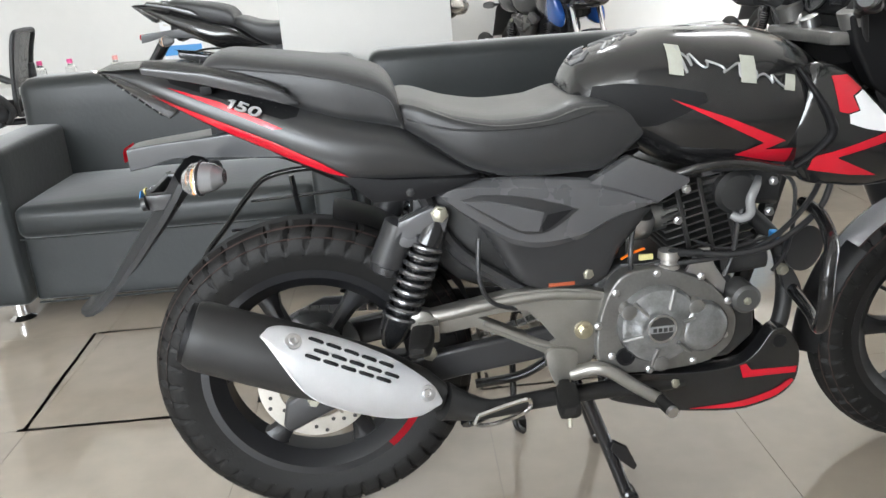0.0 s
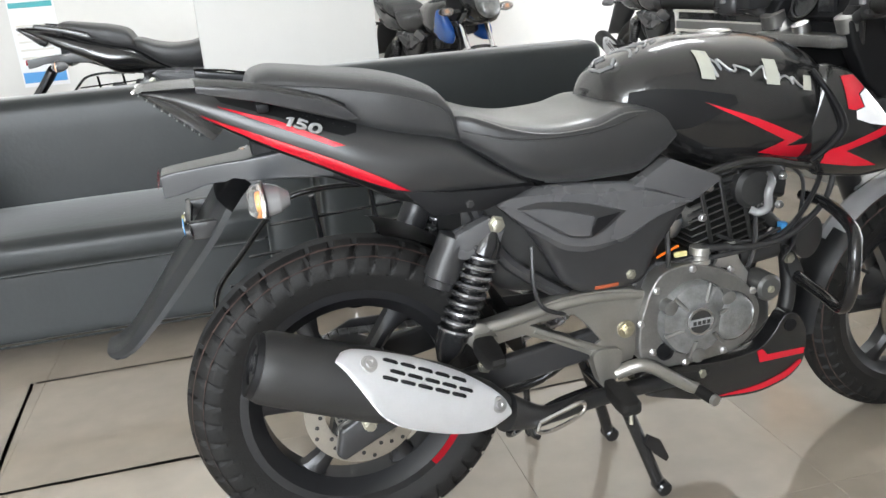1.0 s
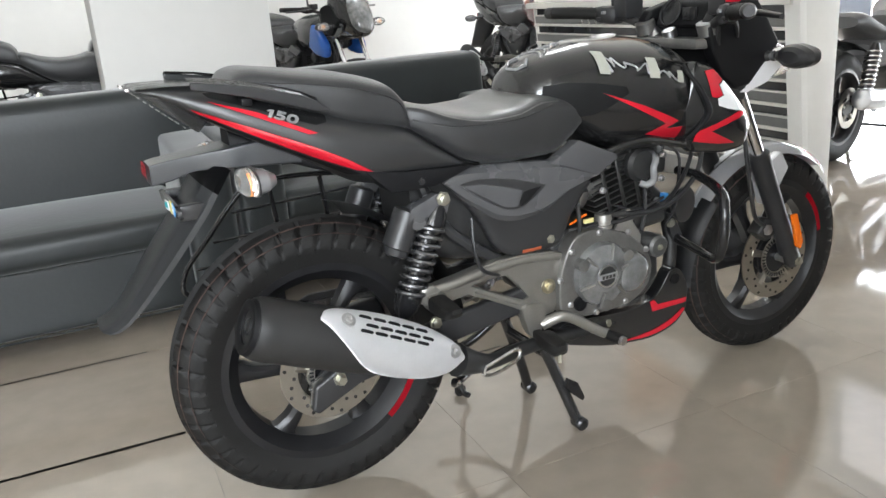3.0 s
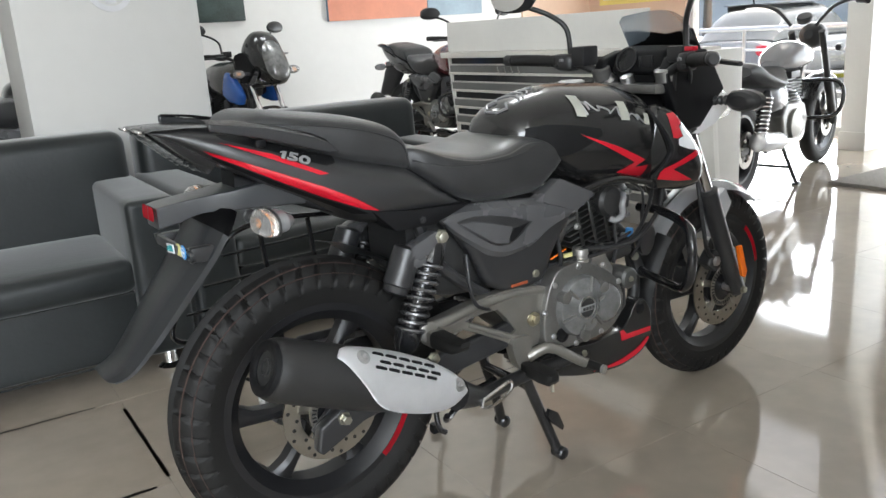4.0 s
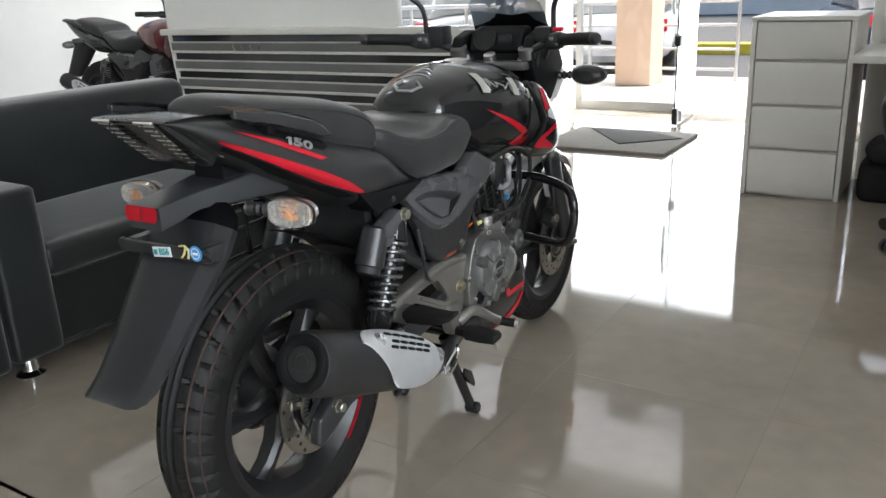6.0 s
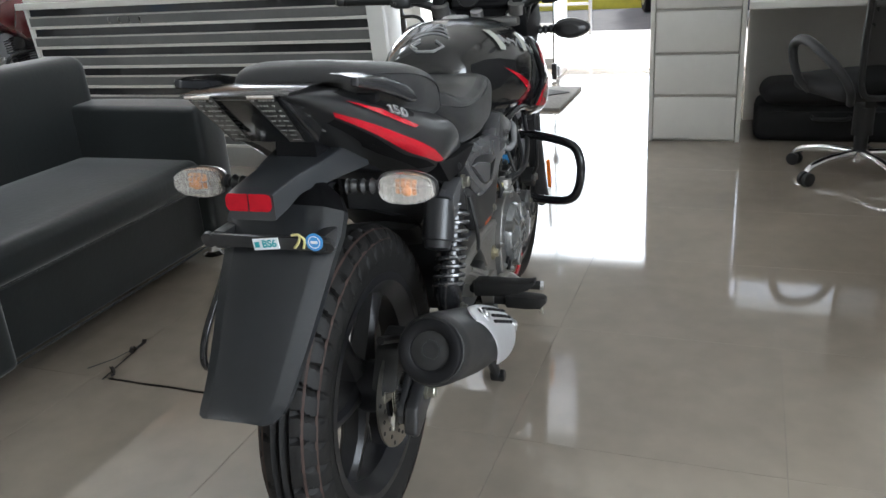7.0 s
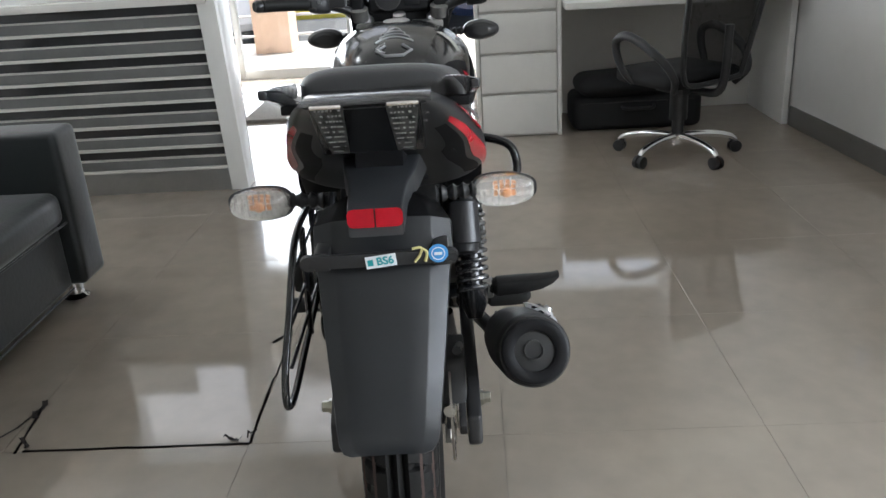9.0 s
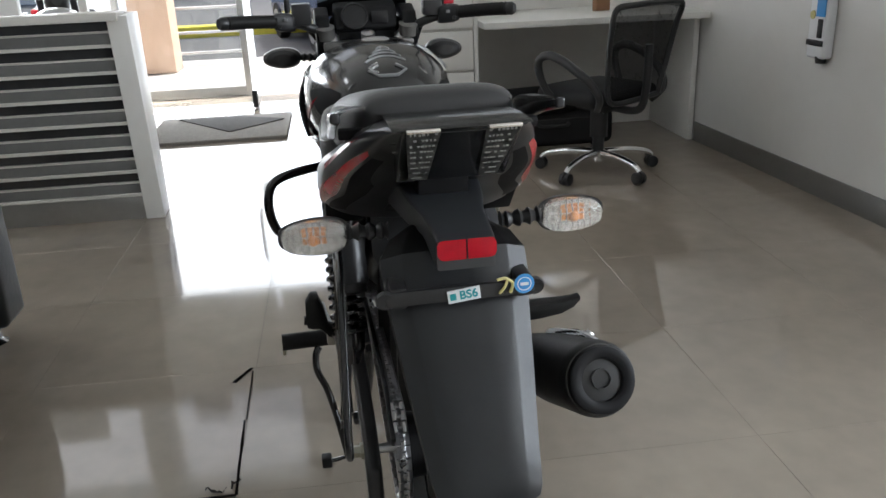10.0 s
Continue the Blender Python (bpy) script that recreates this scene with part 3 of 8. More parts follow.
sofa(-0.16, 1.17, "black leatherette sofa beside its twin, with chrome feet", pose(-0.16, 3.14, 0, 0, 0, 0.8))


# ---- display rack ----
rack = empty("display_rack", pose(0, 0, 0))
tagged(rack, "low white accessory rack with aluminium ledges and dark shelves", "display rack")
RY0, RY1 = 2.945, 5.14
part("side_panel", slab([(2.36, 0.0), (2.48, 0.0), (2.48, 0.93), (2.27, 0.93)], RY0 - 0.03, RY0, 0.003), M_LAMIN, rack, "white laminate end panel")
part("side_panel", slab([(2.36, 0.0), (2.48, 0.0), (2.48, 0.93), (2.27, 0.93)], RY1, RY1 + 0.03, 0.003), M_LAMIN, rack, "white laminate end panel")
part("front_stile", slab([(2.335, 0.0), (2.365, 0.0), (2.275, 0.93), (2.235, 0.93)], RY0 - 0.034, RY0 + 0.05, 0.003), M_LAMIN, rack, "white front edge")
part("top_rail", box(2.215, 2.36, RY0, RY1 + 0.03, 0.91, 0.945, 0.004), M_LAMING, rack, "cream top ledge")
part("back_panel", box(2.46, 2.48, RY0, RY1, 0.0, 0.93), M_LAMIN, rack)
part("header_panel", box(2.28, 2.32, 3.35, RY1 + 0.03, 0.947, 1.14, 0.004), M_LAMIN, rack, "white header board")
part("plinth", box(2.345, 2.45, RY0, RY1, 0.0, 0.11, 0.003), M_RACKLEDGE, rack, "grey plinth")
for k in range(7):
    z = 0.115 + k * 0.114
    xf = 2.355 - 0.095 * (z / 0.93)
    part("ledge", slab([(xf - 0.006, z + 0.058), (xf - 0.004, z + 0.014), (xf + 0.10, z + 0.006), (xf + 0.10, z + 0.02), (xf + 0.004, z + 0.060)], RY0, RY1, 0.001), M_RACKMATT, rack, "matt grey sloping strip")
    part("ledge_lip", box(xf - 0.016, xf + 0.03, RY0, RY1, z - 0.001, z + 0.013, 0.002), M_LAMING, rack, "pale aluminium lip")
    part("ledge_edge", box(xf - 0.010, xf + 0.028, RY0, RY1, z + 0.060, z + 0.067, 0.001), M_LAMING, rack, "thin pale edge")
    part("shelf_front", box(xf + 0.012, xf + 0.024, RY0, RY1, z + 0.068, z + 0.1125), M_RACKGLOSS, rack, "black mirror-gloss shelf front")

# chrome hooks left in the upper shelf
for k in range(4):
    hook = thing("hook", tube([(2.29, 4.55 - 0.07 * k, 0.82), (2.25, 4.55 - 0.07 * k, 0.815), (2.24, 4.55 - 0.07 * k, 0.85)], 0.005, 8, 4), M_CHROME, "small chrome display hook on the rack", "hook", "hooks on the rack")


# ---- drawers, desk, chair ----
dr = empty("drawer_unit", pose(3.133, 1.257, 0))
tagged(dr, "white laminate unit of four drawers beside the desk", "drawer unit")
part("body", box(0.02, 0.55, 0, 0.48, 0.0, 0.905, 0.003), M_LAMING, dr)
part("side_panel", box(-0.004, 0.02, 0.46, 0.483, 0.0, 0.915, 0.002), M_LAMIN, dr)
part("side_panel", box(-0.004, 0.02, -0.003, 0.02, 0.0, 0.915, 0.002), M_LAMIN, dr)
part("top", box(-0.008, 0.56, -0.008, 0.488, 0.905, 0.925, 0.003), M_LAMIN, dr)
for z0, z1 in ((0.015, 0.245), (0.262, 0.472), (0.489, 0.70), (0.717, 0.898)):
    part("drawer_front", box(-0.002, 0.02, 0.025, 0.455, z0, z1, 0.004), M_LAMIN, dr)

dk = empty("desk", pose(3.133, 0, 0))
tagged(dk, "white laminate desk against the wall with a thick top", "desk")
part("top", box(-0.16, 0.6, -0.03, 1.245, 0.715, 0.75, 0.004), M_LAMIN, dk)
part("end_panel", box(-0.03, 0.6, -0.03, 0.005, 0.0, 0.713, 0.004), M_LAMIN, dk)
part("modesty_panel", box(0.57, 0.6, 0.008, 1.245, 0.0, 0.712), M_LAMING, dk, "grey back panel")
part("upper_panel", box(0.57, 0.6, -0.03, 1.245, 0.752, 0.985, 0.003), M_LAMIN, dk)

box_d = thing("carton", box(0, 0.05, 0, 0.09, 0, 0.12, 0.002), mat("brown_card", (0.25, 0.13, 0.07), 0.7), "small brown carton on the desk", "carton", m=pose(3.36, 0.42, 0.752, 0, 0, 12))

bag = thing("suitcase", cushion(0, 0.34, 0, 0.74, 0.0, 0.20, 0.04, 0.012), M_BAG, "large black soft bag under the desk", "bag", m=pose(3.17, 0.44, 0.0))
part("handle", tube([(-0.004, 0.28, 0.14), (-0.03, 0.30, 0.13), (-0.03, 0.44, 0.13), (-0.004, 0.46, 0.14)], 0.010, 8, 5), M_PLASTIC, bag, "black carrying handle")
part("zip", tube([(-0.003, 0.04, 0.165), (-0.006, 0.37, 0.165), (-0.003, 0.70, 0.165)], 0.004, 6, 5), M_PLASTIC, bag, "zip along the edge")
thing("bag", cushion(0, 0.30, 0, 0.52, 0.0, 0.11, 0.05, 0.02), M_BAG, "black holdall lying on the lower bag", "bag", m=pose(3.15, 0.62, 0.205, 0, 0, 3))


def office_chair(m, turn, label, h=0.0):
    c = empty("office_chair", m @ pose(0, 0, 0, 0, 0, turn))
    tagged(c, label, "office chair", "office chairs")
    part("column", lathe([(0, 0.03), (0.12, 0.03), (0.121, 0.045), (0.33 - h, 0.045), (0.331 - h, 0.02), (0.40 - h, 0.02)], (0, 0, 0.07), (0, 0, 1), 20), M_PLASTIC, c, "black gas-lift column")
    hub = part("base", lathe([(0, 0.035), (0.05, 0.045), (0.06, 0.03)], (0, 0, 0.065), (0, 0, 1), 16), M_CHROME, c, "chrome star base")
    for k in range(5):
        a = 2 * math.pi * k / 5 + 0.55
        e = Vector((math.cos(a), math.sin(a), 0))
        part("base_arm", tube([e * 0.02 + Vector((0, 0, 0.105)), e * 0.16 + Vector((0, 0, 0.105)), e * 0.27 + Vector((0, 0, 0.085)), e * 0.305 + Vector((0, 0, 0.06))], lambda u: 0.021 - 0.006 * u, 10, 5), M_CHROME, hub, "chrome base arm")
        s = Vector((-e.y, e.x, 0))
        bm = lathe([(-0.026, 0.02), (-0.024, 0.03), (-0.006, 0.031), (-0.005, 0.022), (0.005, 0.022), (0.006, 0.031), (0.024, 0.03), (0.026, 0.02)], e * 0.305 + Vector((0, 0, 0.031)), s, 18)
        part("castor", bm, M_PLASTIC, c, "black twin castor")
    part("seat", cushion(-0.19, 0.23, -0.23, 0.23, 0.45, 0.53, 0.035, 0.012), M_BAG, c, "black cloth seat")
    part("mechanism", box(-0.10, 0.10, -0.07, 0.07, 0.40, 0.44, 0.01), M_PLASTIC, c)
    part("lever", rod((0.0, -0.07, 0.425), (0.02, -0.27, 0.40), 0.008), M_PLASTIC, c)
    # mesh back with its frame, towards -x
    def bx(z):
        return -0.23 - 0.05 * ((z - 0.5) / 0.5) - 0.06 * max(0, (z - 0.62) / 0.4) ** 2
    pts = [(-0.17, 0.49), (-0.205, 0.66), (-0.222, 0.82), (-0.225, 0.92), (-0.12, 0.935), (0.12, 0.935), (0.225, 0.92), (0.222, 0.82), (0.205, 0.66), (0.17, 0.49), (0.0, 0.475), (-0.17, 0.49)]
    part("back_frame", tube([(bx(z), y, z) for y, z in pts], 0.014, 8, 5), M_PLASTIC, c)
    bm = bmesh.new()
    n = 22
    grid = []
    for i in range(n + 1):
        z = 0.482 + 0.450 * i / n
        w = 0.168 + 0.055 * min(1, 1.5 * i / n)
        grid.append([bm.verts.new((bx(z) + 0.03 * (1 - (2 * j / n - 1) ** 2) * 0.6, w * (2 * j / n - 1), z)) for j in range(n + 1)])
    for i in range(n):
        for j in range(n):
            bm.faces.new((grid[i][j], grid[i][j + 1], grid[i + 1][j + 1], grid[i + 1][j]))
    bmesh.ops.solidify(bm, geom=bm.faces[:], thickness=0.006)
    part("backrest", bm, M_MESH, c, "black mesh backrest")
    part("back_post", tube([(-0.08, 0, 0.425), (-0.25, 0, 0.43), (-0.30, 0, 0.52), (-0.31, 0, 0.75)], 0.02, 10, 5), M_PLASTIC, c)
    for s in (-1, 1):
        part("armrest", tube([(0.08, s * 0.225, 0.465), (0.115, s * 0.262, 0.52), (0.155, s * 0.272, 0.60), (0.155, s * 0.275, 0.665), (0.09, s * 0.275, 0.695), (0.0, s * 0.274, 0.68), (-0.10, s * 0.268, 0.635), (-0.18, s * 0.25, 0.58), (-0.215, s * 0.225, 0.51), (-0.17, s * 0.19, 0.445)], lambda u: 0.016 + 0.006 * math.sin(math.pi * u), 10, 5), M_PLASTIC, c, "black looped armrest")
    for ob in c.children:
        if ob.name.split(".")[0] in ("seat", "mechanism", "lever", "back_frame", "backrest", "back_post", "armrest"):
            ob.data.transform(Matrix.Translation((0, 0, -h)))
    return c


office_chair(pose(2.56, 0.73, 0), 28, "black mesh office chair on a chrome star base", 0.07)
office_chair(pose(-2.47, 5.3, 0), 190, "black mesh office chair behind the sofas")

# table with bottles behind the sofas
tb = empty("table", pose(-2.2, 5.6, 0))
tagged(tb, "white table behind the sofas", "table")
part("top", box(-0.75, 0.62, -0.3, 0.4, 0.58, 0.62, 0.004), M_LAMIN, tb)
for lx in (-0.72, 0.55):
    for ly in (-0.27, 0.33):
        part("leg", box(lx, lx + 0.04, ly, ly + 0.04, 0, 0.578, 0.003), M_LAMIN, tb)


def bottle(m, cap, h=0.125):
    b = empty("bottle", m)
    tagged(b, "small clear bottle with a pink cap on the table", "bottle", "bottles on the table")
    part("body", lathe([(0, 0.028), (0.005, 0.032), (h * 0.6, 0.032), (h * 0.75, 0.014), (h * 0.8, 0.013)], (0, 0, 0), (0, 0, 1), 18), M_CLEAR, b)
    part("cap", lathe([(h * 0.8, 0.017), (h, 0.016)], (0, 0, 0), (0, 0, 1), 16), cap, b, "pink cap")


M_PINK = mat("pink_plastic", (0.75, 0.09, 0.28), 0.35)
M_PINK2 = mat("pale_pink_plastic", (0.72, 0.32, 0.30), 0.35)
for bx_, by_, cp in ((-2.18, 5.5, M_PINK), (-2.0, 5.5, M_PINK), (-1.73, 5.5, M_PINK2)):
    bottle(pose(bx_, by_, 0.622), cp)

# notice on the wall behind the table
ntc = thing("notice", box(-1.99, -1.66, Y1 - 0.012, Y1 - 0.002, 0.55, 1.28), M_STICKW, "white and teal paper notice on the wall", "notice")
part("band", box(-1.98, -1.67, Y1 - 0.016, Y1 - 0.012, 0.58, 0.66), M_STICKB, ntc, "blue band")
part("band", box(-1.98, -1.67, Y1 - 0.016, Y1 - 0.012, 1.14, 1.18), M_TEAL, ntc, "teal band")
for k in range(5):
    part("line", box(-1.96, -1.72, Y1 - 0.015, Y1 - 0.012, 0.76 + 0.06 * k, 0.775 + 0.06 * k), M_LAMING, ntc)


# pictures on the back wall
def picture(x0, x1, z0, z1, bands, label):
    p = empty("picture", pose(0, 0, 0))
    tagged(p, label, "picture", "wall pictures")
    part("canvas", box(x0, x1, Y1 - 0.04, Y1 - 0.002, z0, z1, 0.003), bands[0][2], p)
    for a, b, m in bands[1:]:
        part("painted_band", box(x0 + 0.001, x1 - 0.001, Y1 - 0.0435, Y1 - 0.0405, z0 + a * (z1 - z0), z0 + b * (z1 - z0)), m, p)


M_PORANGE = mat("orange_print", (0.55, 0.22, 0.14), 0.6, var=0.15, scale=4)
M_PSAND = mat("sand_print", (0.55, 0.46, 0.34), 0.6, var=0.15, scale=4)
M_PBLUE = mat("slate_blue_print", (0.14, 0.22, 0.30), 0.6, var=0.3, scale=5)
M_PGREY = mat("grey_blue_print", (0.26, 0.33, 0.38), 0.6, var=0.2, scale=4)
M_PDARK = mat("dark_green_print", (0.03, 0.045, 0.04), 0.5, var=0.8, scale=6)
picture(2.48, 3.55, 1.235, 2.0, [(0, 1, M_PBLUE), (0.0, 0.26, M_PORANGE), (0.26, 0.42, M_PSAND)], "large canvas print of a coast in orange and blue bands")
picture(3.56, 4.21, 1.235, 2.0, [(0, 1, M_PGREY)], "plain slate-blue canvas print beside the coast print")
picture(1.0, 1.69, 1.28, 2.0, [(0, 1, M_PDARK)], "dark green framed photograph on the white wall")
pst = thing("poster", box(X1 - 0.012, X1 - 0.002, 6.25, 7.3, 1.24, 1.85), mat("yellow_card", (0.72, 0.62, 0.18), 0.5), "yellow-edged notice board on the peach wall", "poster")
part("sheet", box(X1 - 0.016, X1 - 0.012, 6.31, 7.24, 1.29, 1.80), M_STICKW, pst)
for k in range(6):
    part("patch", box(X1 - 0.019, X1 - 0.016, 6.36 + 0.145 * k, 6.46 + 0.145 * k, 1.33, 1.45), M_PGREY, pst)

# hand-gel dispenser on the right wall
dsp = empty("wall_dispenser", pose(1.96, -0.10, 0.62, 0, 0, 3))
tagged(dsp, "blue and white printed plastic holder fixed to the wall", "wall dispenser")
part("body", cushion(-0.06, 0.06, 0.002, 0.055, 0.0, 0.32, 0.012, 0.003), M_STICKW, dsp)
part("print", box(-0.055, 0.005, 0.055, 0.0605, 0.18, 0.30, 0.002), M_STICKB, dsp, "blue print")
part("print", box(-0.058, 0.058, 0.055, 0.0600, 0.055, 0.080, 0.002), M_PLASTIC, dsp, "dark band")
part("print", box(-0.045, -0.012, 0.055, 0.0600, 0.09, 0.17, 0.002), M_PLASTIC, dsp, "dark print")
part("print", lathe([(0, 0.018), (0.004, 0.018)], (0.03, 0.056, 0.185), (0, 1, 0), 20), M_YELL, dsp, "yellow dot")
part("spout", lathe([(0, 0.022), (0.03, 0.026)], (-0.02, 0.03, -0.02), (0, 0, 1), 16), M_PLASTIC, dsp, "dark spout")

# door mats
thing("door_mat", box(3.9, 4.71, 2.41, 3.34, 0.0, 0.022, 0.006), M_MAT, "large grey ribbed door mat", "door mat")
bm = slab([(4.10, 2.80), (4.44, 2.45), (4.62, 2.75), (4.64, 3.22)], 0.0, 0.008, 0.002)
bmesh.ops.transform(bm, matrix=Matrix(((1, 0, 0, 0), (0, 0, 1, 0), (0, 1, 0, 0.0225), (0, 0, 0, 1))), verts=bm.verts)
thing("mat_offcut", bm, M_MATD, "dark folded piece of matting on the door mat", "door mat")

# ---- outside the shop ----
thing("pavement", box(X1, 8.3, -8, 16, -0.12, -0.004), M_PORCH, "pale tiled porch in front of the shop", "pavement", kind="structure")
thing("road", box(8.3, 60, -60, 60, -0.5, -0.30), M_ASPHALT, "grey asphalt car park and road", "road", kind="structure")
thing("kerb", box(8.3, 8.42, -8, 16, -0.5, -0.0, 0.01), M_PORCH, "stone porch edge", "kerb", kind="structure")
pc = thing("porch_column", box(7.44, 7.86, 3.70, 4.10, 0, 4.2, 0.01), M_PEACH, "peach painted square porch column", "column", kind="structure")

rl = empty("railing", pose(8.1, 0, 0))
tagged(rl, "tubular steel porch railing with three rails", "railing")
for z, r in ((0.86, 0.028), (0.6, 0.016), (0.34, 0.016), (0.12, 0.016)):
    part("rail", rod((0, 2.95, z), (0, 9.0, z), r, 10), M_STEEL, rl)
for k in range(8):
    part("post", rod((0, 2.95 + 0.86 * k, 0), (0, 2.95 + 0.86 * k, 0.86), 0.022, 10), M_STEEL, rl)


def car(m, paint, label):
    c = empty("car", m)
    tagged(c, label, "car", "parked cars")
    body = Shell([(-2.0, 0.75), (-1.9, 0.92), (-0.8, 0.98), (0.9, 0.95), (1.85, 0.80), (2.0, 0.6)], [(-2.0, 0.35), (-1.9, 0.25), (1.9, 0.25), (2.0, 0.35)], [(-2.0, 0.6), (-1.8, 0.8), (1.7, 0.8), (2.0, 0.55)], 0.5, 4, 4)
    part("body", body.mesh(24, 24), paint, c)
    cab = Shell([(-1.75, 0.95), (-1.2, 1.42), (0.1, 1.47), (0.95, 0.96)], [(-1.75, 0.9), (0.95, 0.9)], [(-1.75, 0.66), (-0.5, 0.70), (0.95, 0.66)], 0.1, 3, 3)
    part("cabin", cab.mesh(20, 20), M_RACKDARK, c, "dark glazed cabin")
    part("roof", box(-1.15, 0.12, -0.55, 0.55, 1.45, 1.475, 0.01), paint, c)
    for x in (-1.25, 1.25):
        for s in (-1, 1):
            w = part("wheel", lathe([(-0.09, 0.2), (-0.09, 0.29), (-0.06, 0.31), (0.06, 0.31), (0.09, 0.29), (0.09, 0.2)], (x, s * 0.72, 0.31), (0, 1, 0), 24), M_RUBBER, c)
            part("rim", lathe([(-0.1, 0.19), (0.1, 0.19)], (x, s * 0.72, 0.31), (0, 1, 0), 20), M_STEEL, w)
    for s in (-1, 1):
        part("tail_light", box(-1.99, -1.9, s * 0.62 - 0.12, s * 0.62 + 0.12, 0.68, 0.86, 0.02), M_REDLENS, c, "red tail light")
    return c


car(pose(12.2, 5.6, -0.3, 0, 0, 12), M_WHITEP, "white hatchback parked beyond the porch")
car(pose(11.8, 9.2, -0.3, 0, 0, 8), M_GREYP, "grey car parked beyond the porch")
car(pose(12.6, 1.9, -0.3, 0, 0, 15), mat("dark_blue_paint", (0.02, 0.03, 0.07), 0.2, coat=0.5), "dark blue car parked beyond the porch")
car(pose(12.2, 12.8, -0.3, 0, 0, 12), M_WHITEP, "white car parked beyond the porch")


def tree(m, label, hgt=5.0, seed=1):
    rnd = random.Random(seed)
    t = empty("tree", m)
    tagged(t, label, "tree", "trees across the road")
    bm = tube([(0, 0, 0), (0.08, 0.03, hgt * 0.3), (-0.05, 0.1, hgt * 0.55)], lambda u: 0.16 - 0.08 * u, 10, 5)
    tips = []
    for k in range(9):
        a = rnd.random() * 6.28
        e = Vector((math.cos(a) * rnd.uniform(0.7, 1.6), math.sin(a) * rnd.uniform(0.7, 1.6), hgt * rnd.uniform(0.55, 0.95)))
        tube([(0, 0.05, hgt * (0.3 + 0.02 * k)), e * 0.5 + Vector((0, 0, hgt * 0.25)), e], lambda u: 0.06 - 0.045 * u, 6, 4, bm=bm)
        tips.append(e)
    part("trunk", bm, M_BARK, t)
    bm = bmesh.new()
    for e in tips:
        for k in range(230):
            p = e + Vector((rnd.gauss(0, 0.5), rnd.gauss(0, 0.5), rnd.gauss(0, 0.35)))
            q = Euler((rnd.uniform(0, 6), rnd.uniform(0, 6), rnd.uniform(0, 6))).to_matrix()
            s = rnd.uniform(0.06, 0.12)
            bm.faces.new([bm.verts.new(p + q @ Vector(v) * s) for v in ((-1, 0, 0), (0, -0.5, 0.1), (1, 0, 0), (0, 0.5, 0.1))])
    part("crown", bm, M_LEAF, t, "loose green crown of leaves")
    return t


tree(pose(17, 6.0, -0.3), "green roadside tree beyond the cars", 5.5, 3)
tree(pose(18, 11.5, -0.3), "green roadside tree beyond the cars", 5.0, 5)
tree(pose(17, 1.0, -0.3), "green roadside tree beyond the cars", 5.2, 8)
tree(pose(19, 17, -0.3), "green roadside tree beyond the cars", 5.8, 9)
thing("kerb_stripe", box(14.4, 14.8, -10, 25, -0.31, -0.1, 0.02), mat("yellow_kerb_paint", (0.65, 0.55, 0.06), 0.7), "yellow painted kerb across the car park", "kerb", kind="structure")
thing("backdrop", box(30, 30.3, -60, 70, -0.3, 6.5), mat("far_building_paint", (0.6, 0.58, 0.54), 0.8, var=0.15, scale=0.4), "pale far buildings across the road", "backdrop", kind="structure")

# faint raised round emblem on the pillar
em = thing("wall_emblem", lathe([(0, 0.085), (0.006, 0.085), (0.006, 0.064), (0, 0.064), (0, 0.085)], (-0.135, 3.858, 1.335), (0, -1, 0), 40, ends=False), mat("pale_grey_emblem", (0.52, 0.52, 0.53), 0.5), "faint grey round emblem on the white pillar", "emblem")
part("emblem_bar", box(-0.155, -0.115, 3.852, 3.857, 1.28, 1.37, 0.002), mat("pale_grey_bar", (0.52, 0.52, 0.53), 0.5), em)


# ---- motorcycles ----
def tyre_mesh(c, R, halfw, rim_r, detail=True):
    """Tyre round the y axis with grooves cut into its tread."""
    bm = bmesh.new()
    na, nv = (528, 30) if detail else (72, 12)
    prof = []
    for j in range(nv + 1):
        v = 2 * j / nv - 1
        a = v * 2.15
        y = halfw * math.sin(max(-1.57, min(1.57, a))) if abs(a) < 1.57 else halfw * math.copysign(1 - 0.22 * (abs(a) - 1.57) / 0.58, a)
        depth = R - rim_r
        if abs(a) < 1.57:
            r = R - depth * 0.56 * (1 - math.cos(a)) ** 1.15
        else:
            r = R - depth * (0.56 + 0.44 * (abs(a) - 1.57) / 0.58)
        prof.append((y, r, v))
    rings = []
    for i in range(na):
        th = 2 * math.pi * i / na
        row = []
        for y, r, v in prof:
            if detail and abs(v) < 0.72:
                q = abs(v)
                ph = (i / na * 44 + (1.15 * q - 0.25 * q * q) * (1 if v > 0 else -1) + (0.5 if v > 0 else 0)) % 1
                cut = (0.14 < q < 0.70 and ph < 0.21 and int(i / na * 44 + 40.5) % 4 != (1 if q < 0.34 else 9)) or (0.03 < q < 0.075) or (0.40 < q < 0.45 and 0.21 < ph < 0.75)
                if cut:
                    r -= 0.012
            row.append(bm.verts.new((c[0] + r * math.cos(th), c[1] + y, c[2] + r * math.sin(th))))
        rings.append(row)
    for i in range(na):
        a, b = rings[i], rings[(i + 1) % na]
        for j in range(nv):
            bm.faces.new((a[j], a[j + 1], b[j + 1], b[j]))
    return bm


